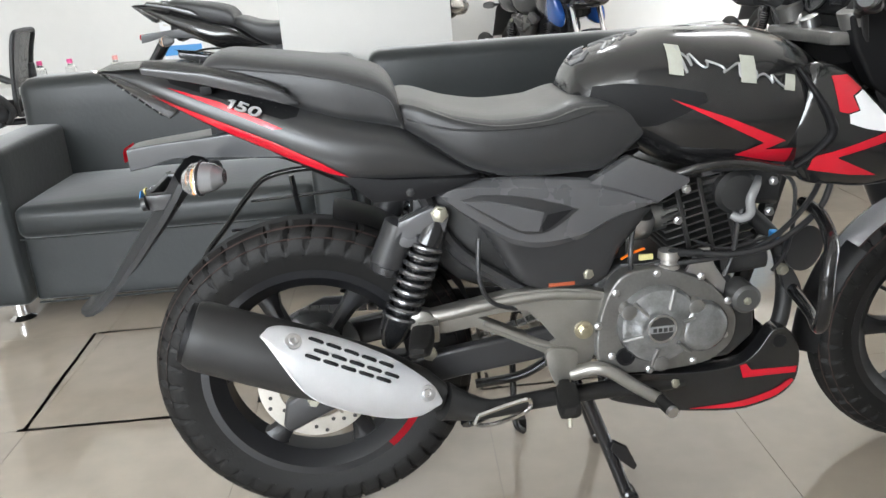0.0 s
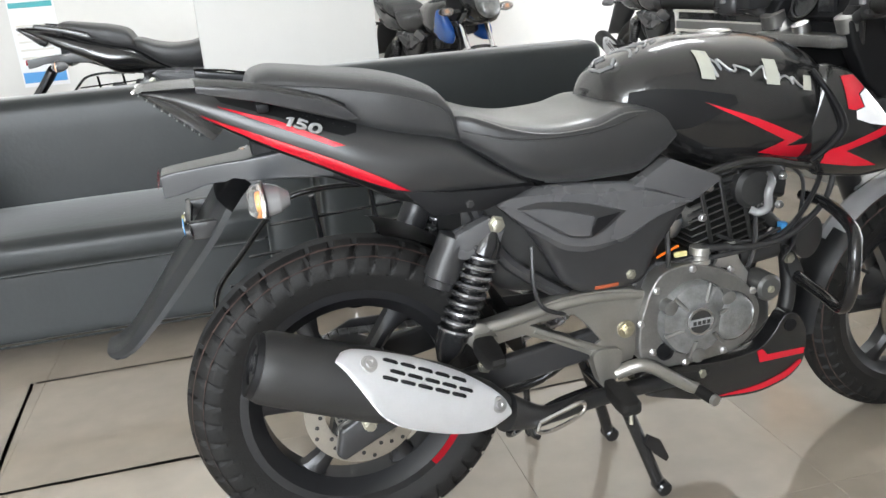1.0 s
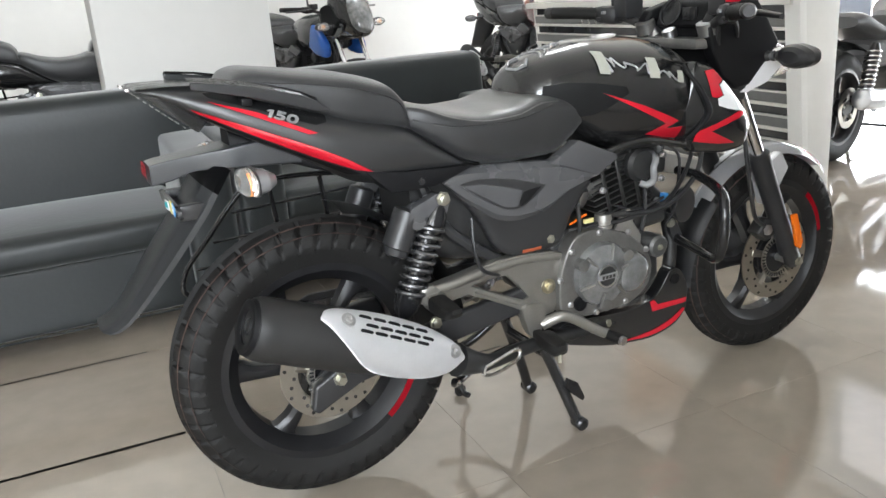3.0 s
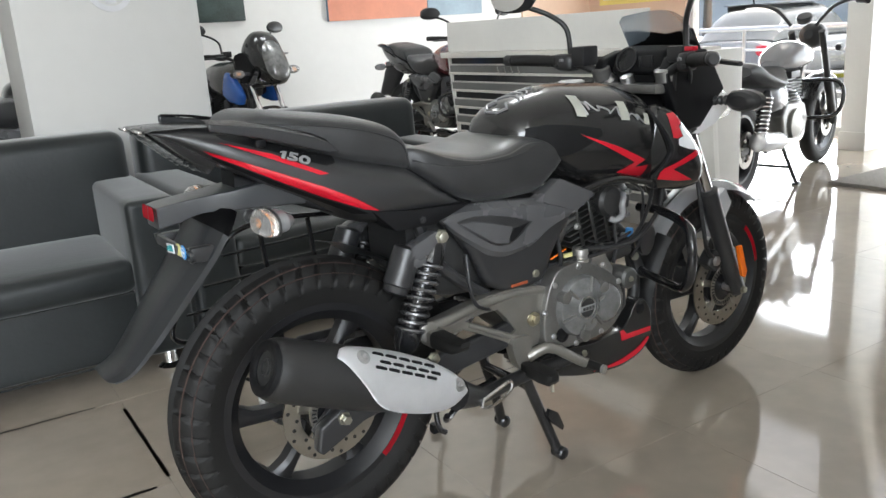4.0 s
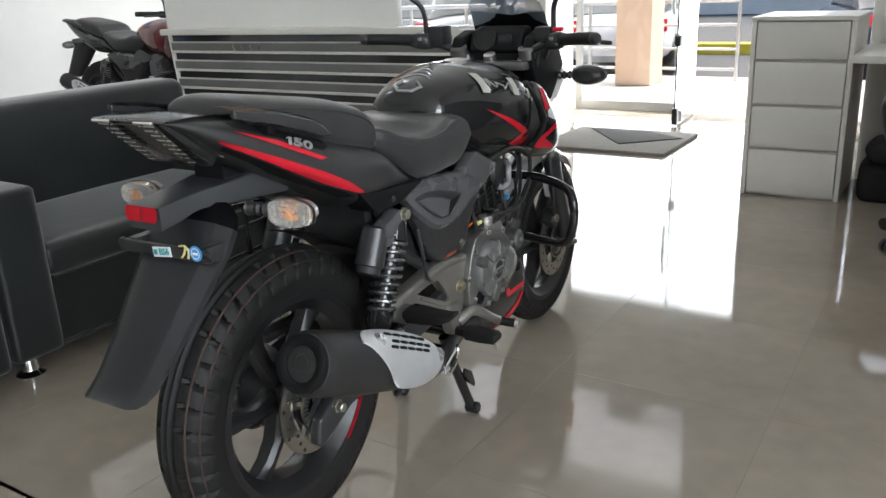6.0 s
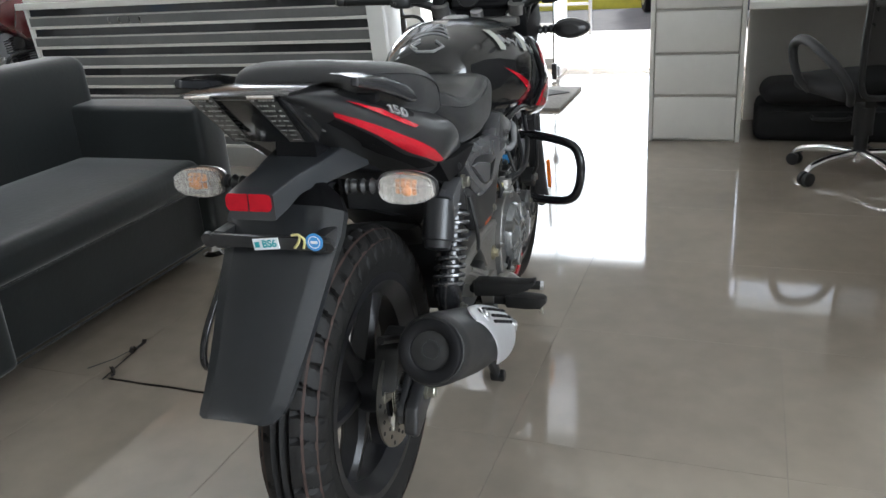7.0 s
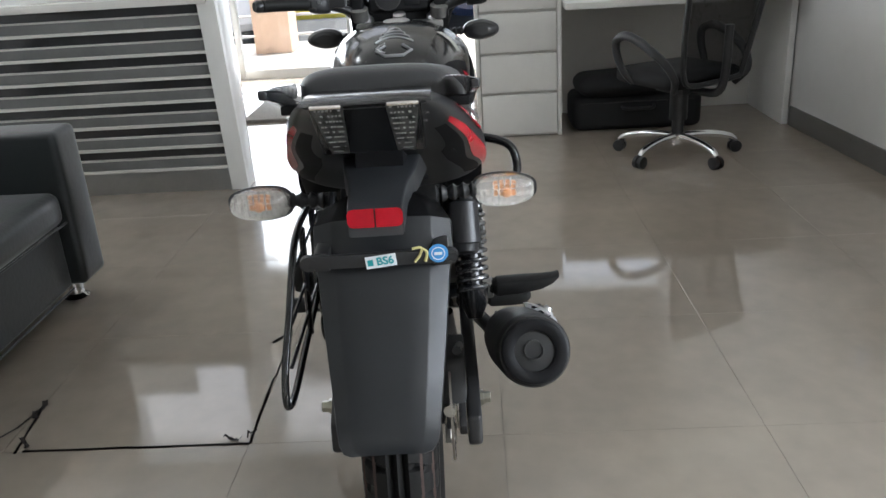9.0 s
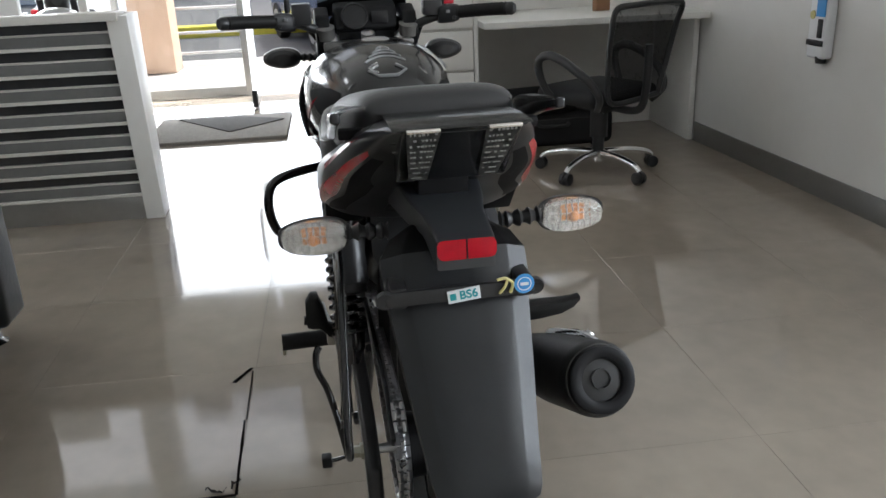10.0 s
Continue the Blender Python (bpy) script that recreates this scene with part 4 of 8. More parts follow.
def arc_band(c, r0, r1, y, a0, a1, thick=0.0015, n=24):
    bm = bmesh.new()
    rows = []
    for i in range(n + 1):
        a = radians(a0 + (a1 - a0) * i / n)
        rows.append([bm.verts.new((c[0] + r * math.cos(a), yy, c[2] + r * math.sin(a))) for r, yy in ((r0, y), (r1, y + (thick if y < 0 else -thick)))])
    for a, b in zip(rows, rows[1:]):
        bm.faces.new((a[0], a[1], b[1], b[0]))
    bmesh.ops.solidify(bm, geom=bm.faces[:], thickness=thick)
    return bm


def perforated_disc(c, y, r0, r1):
    return lathe([(-0.002, r0), (-0.002, r1), (0.002, r1), (0.002, r0), (-0.002, r0)], (c[0], y, c[2]), (0, 1, 0), 48, ends=False)


def wheel(name, parent, c, R, hw, rim_r, disc_r, disc_y, spoke_turn, accent, stripes, detail):
    """Alloy wheel with its tyre, brake disc and rim stripes."""
    rim_w = hw * 0.86
    prof = [(-rim_w, rim_r + 0.012), (-rim_w, rim_r - 0.004), (-rim_w + 0.012, rim_r - 0.016), (-rim_w * 0.45, rim_r - 0.03), (rim_w * 0.45, rim_r - 0.03), (rim_w - 0.012, rim_r - 0.016), (rim_w, rim_r - 0.004), (rim_w, rim_r + 0.012), (0, rim_r - 0.008), (-rim_w, rim_r + 0.012)]
    w = part(name, lathe(prof, c, (0, 1, 0), 72 if detail else 40, ends=False), M_RIM, parent, "black alloy wheel")
    part("hub", lathe([(-0.075, 0.028), (-0.07, 0.045), (-0.03, 0.052), (0.03, 0.055), (0.07, 0.06), (0.08, 0.03)], c, (0, 1, 0), 28), M_RIM, w)
    for k in range(6):
        a = radians(spoke_turn + 60 * k)
        d = Vector((math.cos(a), 0, math.sin(a)))
        s = Vector((-d.z, 0, d.x))
        bm = bmesh.new()
        rows = []
        for u in (0, 0.15, 0.4, 0.7, 0.9, 1.0):
            r = 0.045 + (rim_r - 0.022 - 0.045) * u
            wd = 0.026 - 0.013 * math.sin(math.pi * min(1, u * 1.02)) + (0.012 if u == 1.0 else 0)
            th = 0.027 - 0.006 * u
            p = Vector(c) + d * r + s * 0.012 * math.sin(math.pi * u)
            rows.append([bm.verts.new(p + s * wd * q + Vector((0, th * t, 0))) for q, t in ((-1, -0.6), (-0.4, -1), (0.4, -1), (1, -0.6), (1, 0.6), (0.4, 1), (-0.4, 1), (-1, 0.6))])
        for a0, b0 in zip(rows, rows[1:]):
            for j in range(8):
                bm.faces.new((a0[j], a0[(j + 1) % 8], b0[(j + 1) % 8], b0[j]))
        part("spoke", bm, M_RIM, w)
    part("tyre", tyre_mesh(c, R, hw, rim_r, detail), M_RUBBER, w, "black tyre with a grooved tread")
    if detail:
        for s in (-1, 1):
            for v0 in (0.30, 0.50):
                a = v0 * 2.15
                yy, rr = s * hw * math.sin(a), R - (R - rim_r) * 0.56 * (1 - math.cos(a)) ** 1.15
                part("tread_line", lathe([(-0.0022, rr + 0.0004 + 0.0022 * 0.4), (0.0022, rr + 0.0004 - 0.0022 * 0.4)], (c[0], yy, c[2]), (0, s, 0), 96, ends=False), M_BROWNR, w, "thin brown tread line")
    d = part("brake_disc", perforated_disc(c, disc_y, disc_r * 0.66, disc_r), M_DISC, w, "drilled steel brake disc")
    part("disc_carrier", lathe([(-0.004, 0.03), (-0.004, disc_r * 0.5), (0.004, disc_r * 0.5), (0.004, 0.03)], (c[0], disc_y + 0.006, c[2]), (0, 1, 0), 24), M_RIM, w)
    for k in range(5):
        a = radians(72 * k + 20)
        dd = Vector((math.cos(a), 0, math.sin(a)))
        o = Vector((c[0], disc_y + 0.004, c[2]))
        part("disc_arm", rod(o + dd * disc_r * 0.4, o + dd * disc_r * 0.72, 0.011, 8), M_DISC, w)
    if detail:
        for k in range(30):
            a = 2 * math.pi * k / 30
            r = disc_r * (0.74 + 0.09 * (k % 3))
            part("disc_hole", lathe([(0, 0.0042), (0.0012, 0.0042)], (c[0] + r * math.cos(a), disc_y - 0.0036, c[2] + r * math.sin(a)), (0, 1, 0), 8), M_ENGDARK, w)
        bm = lathe([(-0.001, disc_r * 0.36), (-0.001, disc_r * 0.50), (0.001, disc_r * 0.5), (0.001, disc_r * 0.36), (-0.001, disc_r * 0.36)], (c[0], disc_y - 0.012, c[2]), (0, 1, 0), 48, ends=False)
        part("sensor_ring", bm, M_DISC, w, "slotted steel speed-sensor ring")
        for k in range(36):
            a = 2 * math.pi * k / 36
            dd = Vector((math.cos(a), 0, math.sin(a)))
            o = Vector((c[0], disc_y - 0.0142, c[2]))
            part("ring_slot", rod(o + dd * disc_r * 0.39, o + dd * disc_r * 0.47, 0.0022, 4), M_ENGDARK, w)
    for a0, a1 in stripes:
        for s in (-1, 1):
            part("rim_tape", arc_band(c, rim_r - 0.004, rim_r + 0.012, s * (rim_w + 0.002), a0, a1), accent, w, "red rim stripe")
    if detail:
        part("valve", rod((c[0] + (rim_r - 0.03) * math.cos(2.6), 0, c[2] + (rim_r - 0.03) * math.sin(2.6)), (c[0] + (rim_r - 0.065) * math.cos(2.6), -0.01, c[2] + (rim_r - 0.065) * math.sin(2.6)), 0.004, 8), M_RUBBER, w)
    return w


def indicator(parent, at, side, back=1):
    """Turn signal: rubber stalk, oval housing and clear lens. back: +1 faces rearwards."""
    x, y, z = at
    st = part("indicator", tube([(x, y - side * 0.105, z - 0.004), (x, y - side * 0.04, z)], lambda u: 0.011 + 0.003 * math.cos(u * 30), 10, 16), M_PLASTIC, parent, "black rubber indicator stalk")
    def oval(x0, x1, grow0, grow1, bm=None, et=3.0):
        sh = Shell([(0.0, 0.026 * grow0), (1.0, 0.026 * grow1)], [(0.0, -0.026 * grow0), (1.0, -0.026 * grow1)], [(0.0, 0.0475 * grow0), (1.0, 0.0475 * grow1)], 0.5, et, et)
        own = sh.mesh(6, 36)
        for v in own.verts:
            v.co.z *= 1 - 0.20 * max(0.0, side * v.co.y / 0.0475)
        bmesh.ops.transform(own, matrix=Matrix.Translation((x, y, z)) @ Matrix.Diagonal((-back, 1, 1, 1)) @ Matrix.Translation((x0, 0, 0)) @ Matrix.Diagonal((x1 - x0, 1, 1, 1)), verts=own.verts)
        return own
    if back < 0:
        hb = join(join(oval(-0.036, -0.026, 0.55, 0.92, et=2.3), oval(-0.026, -0.012, 0.92, 1.12, et=2.3)), oval(-0.012, 0.0075, 1.12, 1.14, et=2.4))
    else:
        hb = join(oval(-0.034, -0.018, 0.45, 0.82, et=2.4), oval(-0.018, 0.002, 0.82, 0.99, et=2.6))
    part("housing", hb, M_DARKSATIN if back < 0 else M_GREYP, st, "smooth indicator housing")
    part("bezel", oval(0.0022, 0.0052, 1.05, 1.06), M_DARKSATIN, st, "dark bezel")
    part("reflector", oval(0.0057, 0.0072, 0.95, 0.95), M_REFLC, st, "silver reflector")
    lens = part("lens", join(oval(0.0074, 0.020, 0.98, 0.93), oval(0.0201, 0.030, 0.93, 0.62)), M_CLEAR, st, "clear ribbed lens")
    lens.visible_shadow = False
    for k in range(9):
        yy = y + (-0.035 + 0.00875 * k)
        part("lens_rib", rod((x - back * 0.0085, yy, z - 0.018), (x - back * 0.0085, yy, z + 0.017), 0.0016, 6), M_REFLC, st)
    for zz in (-0.009, 0.002, 0.012):
        part("lens_rib", rod((x - back * 0.0092, y - 0.038, z + zz), (x - back * 0.0092, y + 0.038, z + zz), 0.0012, 6), M_REFLC, st)
    part("amber_filter", oval(0.0076, 0.0084, 0.40, 0.38), M_BULB, st, "amber filter behind the lens")
    part("bulb", lathe([(0, 0.0075), (0.004, 0.008), (0.007, 0.0065), (0.009, 0.002)], (x - back * 0.008, y + side * 0.002, z - 0.003), (-back, 0, 0), 14), M_BULB, st, "amber bulb")
    return st


def spring(p0, p1, r, wire, turns, bm=None):
    p0, p1 = Vector(p0), Vector(p1)
    d = (p1 - p0).normalized()
    u = d.orthogonal().normalized()
    v = d.cross(u)
    n = int(turns * 18)
    pts = [p0.lerp(p1, i / n) + (u * math.cos(2 * math.pi * turns * i / n) + v * math.sin(2 * math.pi * turns * i / n)) * r for i in range(n + 1)]
    return tube(pts, wire, 8, 1, bm=bm, straight=True)


def loft_bar(rows):
    """A bar of rounded oblong sections: centre x, y, z, half width along x, half height."""
    bm = bmesh.new()
    rings = []
    for x, y, z, hx, hz in rows:
        rings.append([bm.verts.new((x + hx * math.copysign(abs(math.cos(a)) ** 0.5, math.cos(a)), y, z + hz * math.copysign(abs(math.sin(a)) ** 0.5, math.sin(a)))) for a in [math.pi * (2 * q + 1) / 12 for q in range(12)]])
    for a, b in zip(rings, rings[1:]):
        for q in range(12):
            bm.faces.new((a[q], a[(q + 1) % 12], b[(q + 1) % 12], b[q]))
    bm.faces.new(rings[0][::-1])
    bm.faces.new(rings[-1])
    bmesh.ops.recalc_face_normals(bm, faces=bm.faces[:])
    return bm


def motorcycle(m, label, group, paint, accent, graphic, tail_grey, full=True, screen=True, fairing=False):
    B = empty("motorcycle", m)
    tagged(B, label, "motorcycle", group)
    RA, FA = (0.0, 0.0, 0.333), (1.345, 0.0, 0.292)
    D = full
    wheel("rear_wheel", B, RA, 0.319, 0.060, 0.214, 0.112, -0.085, -125, accent, [(-52, -14)], D)
    wheel("front_wheel", B, FA, 0.292, 0.045, 0.206, 0.125, -0.062, -122, accent, [(8, 46)], D)

    # tank
    tank = Shell([(0.520, 0.868), (0.535, 0.898), (0.57, 0.921), (0.64, 0.942), (0.72, 0.953), (0.82, 0.951), (0.90, 0.936), (0.97, 0.897), (1.03, 0.845)],
                 [(0.520, 0.80), (0.57, 0.775), (0.64, 0.742), (0.70, 0.706), (0.80, 0.684), (0.92, 0.675), (1.03, 0.70)],
                 [(0.520, 0.075), (0.54, 0.10), (0.60, 0.128), (0.68, 0.152), (0.76, 0.172), (0.85, 0.182), (0.93, 0.172), (1.03, 0.12)], [(0.52, 0.45), (0.7, 0.50), (0.85, 0.52), (1.03, 0.5)], 2.3, 2.7)
    tk = part("fuel_tank", tank.mesh(56, 44), paint, B, "gloss black sculpted fuel tank")
    if D:
        for s in (-1, 1):
            part("tank_graphic", tank.decal([(0.680, 0.842), (0.78, 0.803), (0.882, 0.755), (0.848, 0.741), (0.925, 0.737), (0.932, 0.728), (0.905, 0.706), (0.86, 0.716), (0.796, 0.733), (0.842, 0.754), (0.79, 0.782)], s), accent, tk, "red zigzag graphic")
            part("tank_lip", tube([(x, s * y, z) for x, y, z in ((0.690, 0.140, 0.700), (0.735, 0.152, 0.714), (0.785, 0.160, 0.720), (0.83, 0.163, 0.714), (0.868, 0.165, 0.703), (0.905, 0.168, 0.695))], 0.009, 10, 5), M_GLOSS, tk, "gloss black lower lip")
            # matt patch over the gloss, laid here to mute a white window reflection
            part("knee_panel", tank.decal([(0.545, 0.835), (0.553, 0.868), (0.60, 0.872), (0.66, 0.866), (0.735, 0.850), (0.74, 0.835), (0.70, 0.812), (0.66, 0.795), (0.60, 0.790)], s, 0.0012), M_TAILTOP, tk, "matt black knee panel, also hiding a tank reflection")
            part("knee_recess", tank.decal([(0.60, 0.83), (0.66, 0.855), (0.74, 0.845), (0.69, 0.83), (0.655, 0.815)], s, 0.001), M_GLOSS, tk)
            if s < 0:
                # raised word mark on the tank, as slanted silver strokes
                pts = []
                for k in range(43):
                    u = k / 42
                    x = 0.704 + 0.185 * u + 0.006 * math.sin(u * 44)
                    z = 0.908 - 0.046 * u - 0.012 * u * u + (0.009 - 0.003 * u + 0.003 * math.sin(u * 17)) * math.cos(u * 44 + 2 * math.sin(u * 9))
                    pts.append((x, s * (tank.side(x, z) + 0.002), z))
                part("tank_badge", tube(pts, 0.0021, 6, 2), M_SILVERP, tk, "flowing silver emblem stroke")
                pts = [(x, s * (tank.side(x, z) + 0.002), z) for x, z in ((0.700, 0.926), (0.704, 0.905), (0.709, 0.884))]
                part("tank_badge", tube(pts, 0.0028, 6, 4), M_SILVERP, tk, "silver emblem stroke")
                for a0, z0, dx, dz in ((0.684, 0.932, 0.022, 0.052), (0.800, 0.908, 0.024, 0.048), (0.874, 0.872, 0.018, 0.030)):
                    part("protective_tape", tank.decal([(a0, z0), (a0 + dx, z0 - 0.004), (a0 + dx - 0.004, z0 - dz), (a0 - 0.006, z0 - dz + 0.004)], s, 0.0055, 0.01), M_MASK, tk, "strip of masking tape")
        # stepped pad on the tank's rear
        for k, (x, hwid) in enumerate(((0.588, 0.044), (0.606, 0.036), (0.626, 0.026), (0.648, 0.016))):
            pts = []
            for q in range(-6, 7):
                yy = hwid * q / 6
                xx = x + 0.018 * (1 - (q / 6) ** 2)
                tt = abs(yy) / tank.w(xx)
                zc = tank.zb(xx) + tank.k(xx) * (tank.zt(xx) - tank.zb(xx))
                pts.append((xx, yy, zc + (tank.zt(xx) - zc) * (1 - tt ** tank.et) ** (1 / tank.et) + 0.0005))
            part("tank_pad", tube(pts, 0.0028, 6, 1), M_GREYP if k else M_SILVERP, tk, "ribbed grey tank pad")
        def crown(x, y):
            zc = tank.zb(x) + tank.k(x) * (tank.zt(x) - tank.zb(x))
            return zc + (tank.zt(x) - zc) * (1 - (abs(y) / tank.w(x)) ** tank.et) ** (1 / tank.et)
        ring = [(0.552 + 0.017 * math.cos(a), 0.040 * math.sin(a)) for a in [math.pi * (k + 0.5) / 3 for k in range(6)]]
        part("pad_ring", tube([(x, y, crown(x, y) + 0.002) for x, y in ring], 0.0042, 8, 2, closed=True, straight=True), M_GREYP, tk, "grey six-sided ring of the tank pad")
        part("pad_edge", tube([(x + 0.004, y, crown(x + 0.004, y) + 0.0055) for x, y in ring[:3]], 0.0018, 6, 2), M_STEEL, tk, "bright edge of the ring")
        part("fuel_cap", lathe([(-0.012, 0.034), (0.001, 0.034), (0.004, 0.028), (0.001, 0.02), (0.002, 0.01)], (0.80, 0, 0.951), (0, 0, 1), 28), M_STEEL, tk, "round steel fuel cap")
    # cowls on both sides of the tank's front
    for s in (-1, 1):
        sh = Shell([(0.90, 0.80), (0.935, 0.885), (0.98, 0.875), (1.04, 0.82), (1.09, 0.765), (1.125, 0.73)], [(0.90, 0.70), (0.935, 0.668), (0.98, 0.66), (1.04, 0.652), (1.09, 0.655), (1.125, 0.69)], [(0.90, 0.03), (0.935, 0.036), (0.98, 0.042), (1.04, 0.042), (1.09, 0.034), (1.125, 0.01)], 0.45, 2.6, 2.2, yc=s * 0.148)
        sp = part("tank_shroud", sh.mesh(26, 24), paint if D else accent, B, "tank shroud with red graphics and painted white glare")
        if D:
            part("shroud_graphic", sh.decal([(0.930, 0.722), (0.985, 0.736), (1.056, 0.756), (1.10, 0.75), (0.972, 0.718), (1.05, 0.679), (1.0, 0.683), (0.925, 0.698)], s), accent, sp, "red zigzag graphic")
            part("shroud_graphic", sh.decal([(0.955, 0.862), (0.985, 0.862), (1.012, 0.836), (0.992, 0.826), (1.004, 0.800), (0.984, 0.796), (0.968, 0.800)], s), accent, sp, "red upper graphic")
            # white decal paints in the bright glare on the shroud's front
            part("shroud_graphic", sh.decal([(1.014, 0.834), (1.03, 0.818), (1.062, 0.784), (1.10, 0.752), (1.06, 0.757), (1.02, 0.766), (0.988, 0.778), (0.986, 0.794), (1.006, 0.799), (0.995, 0.825)], s, 0.002), graphic, sp, "white graphic, spread wide to paint in the shroud's glare")
            part("shroud_trim", tube([(x, s * y, z) for x, y, z in ((0.905, 0.160, 0.878), (0.930, 0.183, 0.830), (0.952, 0.190, 0.790), (0.958, 0.190, 0.762), (0.936, 0.188, 0.735), (0.900, 0.180, 0.706))], lambda u: 0.009 - 0.005 * abs(2 * u - 1), 10, 6), M_INNER, sp, "black curved trim strip")

    # seats
    ps = Shell([(-0.124, 0.946), (-0.119, 0.960), (-0.108, 0.971), (-0.085, 0.976), (-0.04, 0.970), (0.04, 0.957), (0.10, 0.947), (0.138, 0.937), (0.178, 0.922), (0.202, 0.896), (0.212, 0.862), (0.214, 0.838)], [(-0.124, 0.930), (-0.10, 0.915), (-0.06, 0.898), (0.03, 0.868), (0.12, 0.840), (0.214, 0.822)], [(-0.124, 0.092), (-0.11, 0.106), (-0.06, 0.118), (0.0, 0.126), (0.12, 0.140), (0.20, 0.140), (0.214, 0.132)], [(-0.124, 0.3), (0.0, 0.55), (0.214, 0.55)], 3.6, 5.0)
    pl = part("pillion_seat", ps.mesh(36, 36), M_SEAT, B, "black vinyl pillion seat")
    if D:
        for s in (-1, 1):
            part("seat_piping", tube([(x, s * (ps.side(x, z) + 0.0008), z) for x, z in ((-0.112, 0.955), (-0.06, 0.949), (0.04, 0.934), (0.13, 0.912), (0.19, 0.884), (0.205, 0.846))], 0.0016, 6, 5), M_DARKSATIN, pl, "stitched piping")
    rs = Shell([(0.195, 0.868), (0.215, 0.874), (0.31, 0.846), (0.39, 0.833), (0.46, 0.836), (0.53, 0.852), (0.58, 0.847), (0.64, 0.822), (0.66, 0.80)], [(0.195, 0.82), (0.235, 0.80), (0.34, 0.728), (0.44, 0.708), (0.56, 0.706), (0.615, 0.738), (0.66, 0.79)], [(0.195, 0.118), (0.25, 0.145), (0.36, 0.162), (0.46, 0.158), (0.56, 0.146), (0.66, 0.125)], [(0.195, 0.5), (0.4, 0.62), (0.66, 0.5)], 5.0, 3.2)
    st = part("rider_seat", rs.mesh(40, 36), M_SEAT, B, "black vinyl rider seat, dished in the middle")
    if D:
        part("seat_top", rs.strip(0.205, 0.575, lambda u: 0.965 - 0.03 * abs(2 * u - 1) ** 2, 0.0012), M_SEATTOP, st, "smooth top panel of the seat, lightened for its sheen")
        for s in (-1, 1):
            # black tube along the seam paints in the dark of the gap
            part("seat_gap_shade", tube([(x, s * (rs.side(x, z) + 0.001), z) for x, z in ((0.212, 0.826), (0.235, 0.810), (0.285, 0.775), (0.330, 0.745), (0.37, 0.730))], 0.0030, 6, 5), M_INNER, st, "black strip painted as the shaded gap under the seat")
            part("seat_seam", tube([(x, s * (rs.side(x, z) + 0.001), z) for x, z in ((0.22, 0.842), (0.30, 0.822), (0.40, 0.815), (0.48, 0.818), (0.55, 0.832))], 0.0022, 6, 5), M_DARKSATIN, st)

    # tail
    tl = Shell([(-0.288, 0.961), (-0.26, 0.961), (-0.19, 0.956), (-0.10, 0.940), (0.0, 0.905), (0.10, 0.87), (0.20, 0.838), (0.27, 0.79), (0.35, 0.733)],
               [(-0.288, 0.953), (-0.25, 0.935), (-0.19, 0.896), (-0.10, 0.842), (0.0, 0.788), (0.066, 0.745), (0.11, 0.720), (0.16, 0.710), (0.26, 0.714), (0.35, 0.722)],
               [(-0.288, 0.080), (-0.24, 0.098), (-0.15, 0.128), (-0.05, 0.150), (0.05, 0.170), (0.12, 0.175), (0.20, 0.170), (0.28, 0.152), (0.35, 0.130)], [(-0.288, 0.5), (-0.19, 0.36), (-0.1, 0.26), (0.0, 0.31), (0.08, 0.42), (0.2, 0.6), (0.35, 0.5)], 2.8, 2.5)
    tp = part("tail_cowl", tl.mesh(48, 36), tail_grey, B, "tapering gloss black tail cowl")
    for s in (-1, 1):
        if D:
            part("tail_graphic", tl.decal([(-0.205, 0.918), (-0.08, 0.863), (0.0, 0.826), (0.06, 0.794), (0.112, 0.760), (0.08, 0.768), (0.0, 0.804), (-0.08, 0.846), (-0.195, 0.909)], s, 0.003), accent, tp, "red tail stripe")
            part("tail_skirt", slab([(0.095, 0.762), (0.149, 0.709), (0.243, 0.707), (0.300, 0.724), (0.338, 0.737), (0.262, 0.742), (0.180, 0.748)], *sorted((s * 0.100, s * 0.1665)), 0.003, 2), M_INNER, tp, "black plastic skirt under the tail")
            part("skirt_bolt", bolt((0.214, s * 0.1665, 0.722), (0, s, 0), 0.006, 0.004), M_ENGDARK, tp, "black bolt")
            part("tail_edge", tl.decal([(-0.19, 0.9045), (-0.08, 0.8430), (0.0, 0.8005), (0.06, 0.7735), (0.092, 0.7570), (0.070, 0.7560), (0.0, 0.7945), (-0.08, 0.8350), (-0.185, 0.8975)], s, 0.0022, 0.004), M_TAILTOP, tp, "matt black lower edge")
            part("tail_graphic", tl.decal([(-0.178, 0.930), (-0.09, 0.900), (0.012, 0.850), (-0.006, 0.850), (-0.095, 0.892)], s, 0.003), accent, tp, "short red tail stripe")
            if s < 0:
                a_ = radians(-22)
                sl = (tl.side(-0.04, 0.868) - tl.side(-0.04, 0.892)) / 0.024
                ux = Vector((math.cos(a_), -0.22, math.sin(a_)))
                uz = Vector((-math.sin(a_) + 0.28 * math.cos(a_), sl * 0.9, math.cos(a_) + 0.28 * math.sin(a_)))
                nn = ux.cross(uz).normalized()
                o_ = Vector((-0.050, -(tl.side(-0.050, 0.888) + 0.0098), 0.888))
                mm = Matrix(((ux.x * 2.1, uz.x, nn.x, o_.x), (ux.y * 2.1, uz.y, nn.y, o_.y), (ux.z * 2.1, uz.z, nn.z, o_.z), (0, 0, 0, 1)))
                num = lettering("model_number", "50", 0.021, M_SILVERP, Matrix(), tp, 0.0015, "silver model number")
                num.data.transform(Matrix.Translation((0.004, 0, 0)))
                num.data.transform(mm)
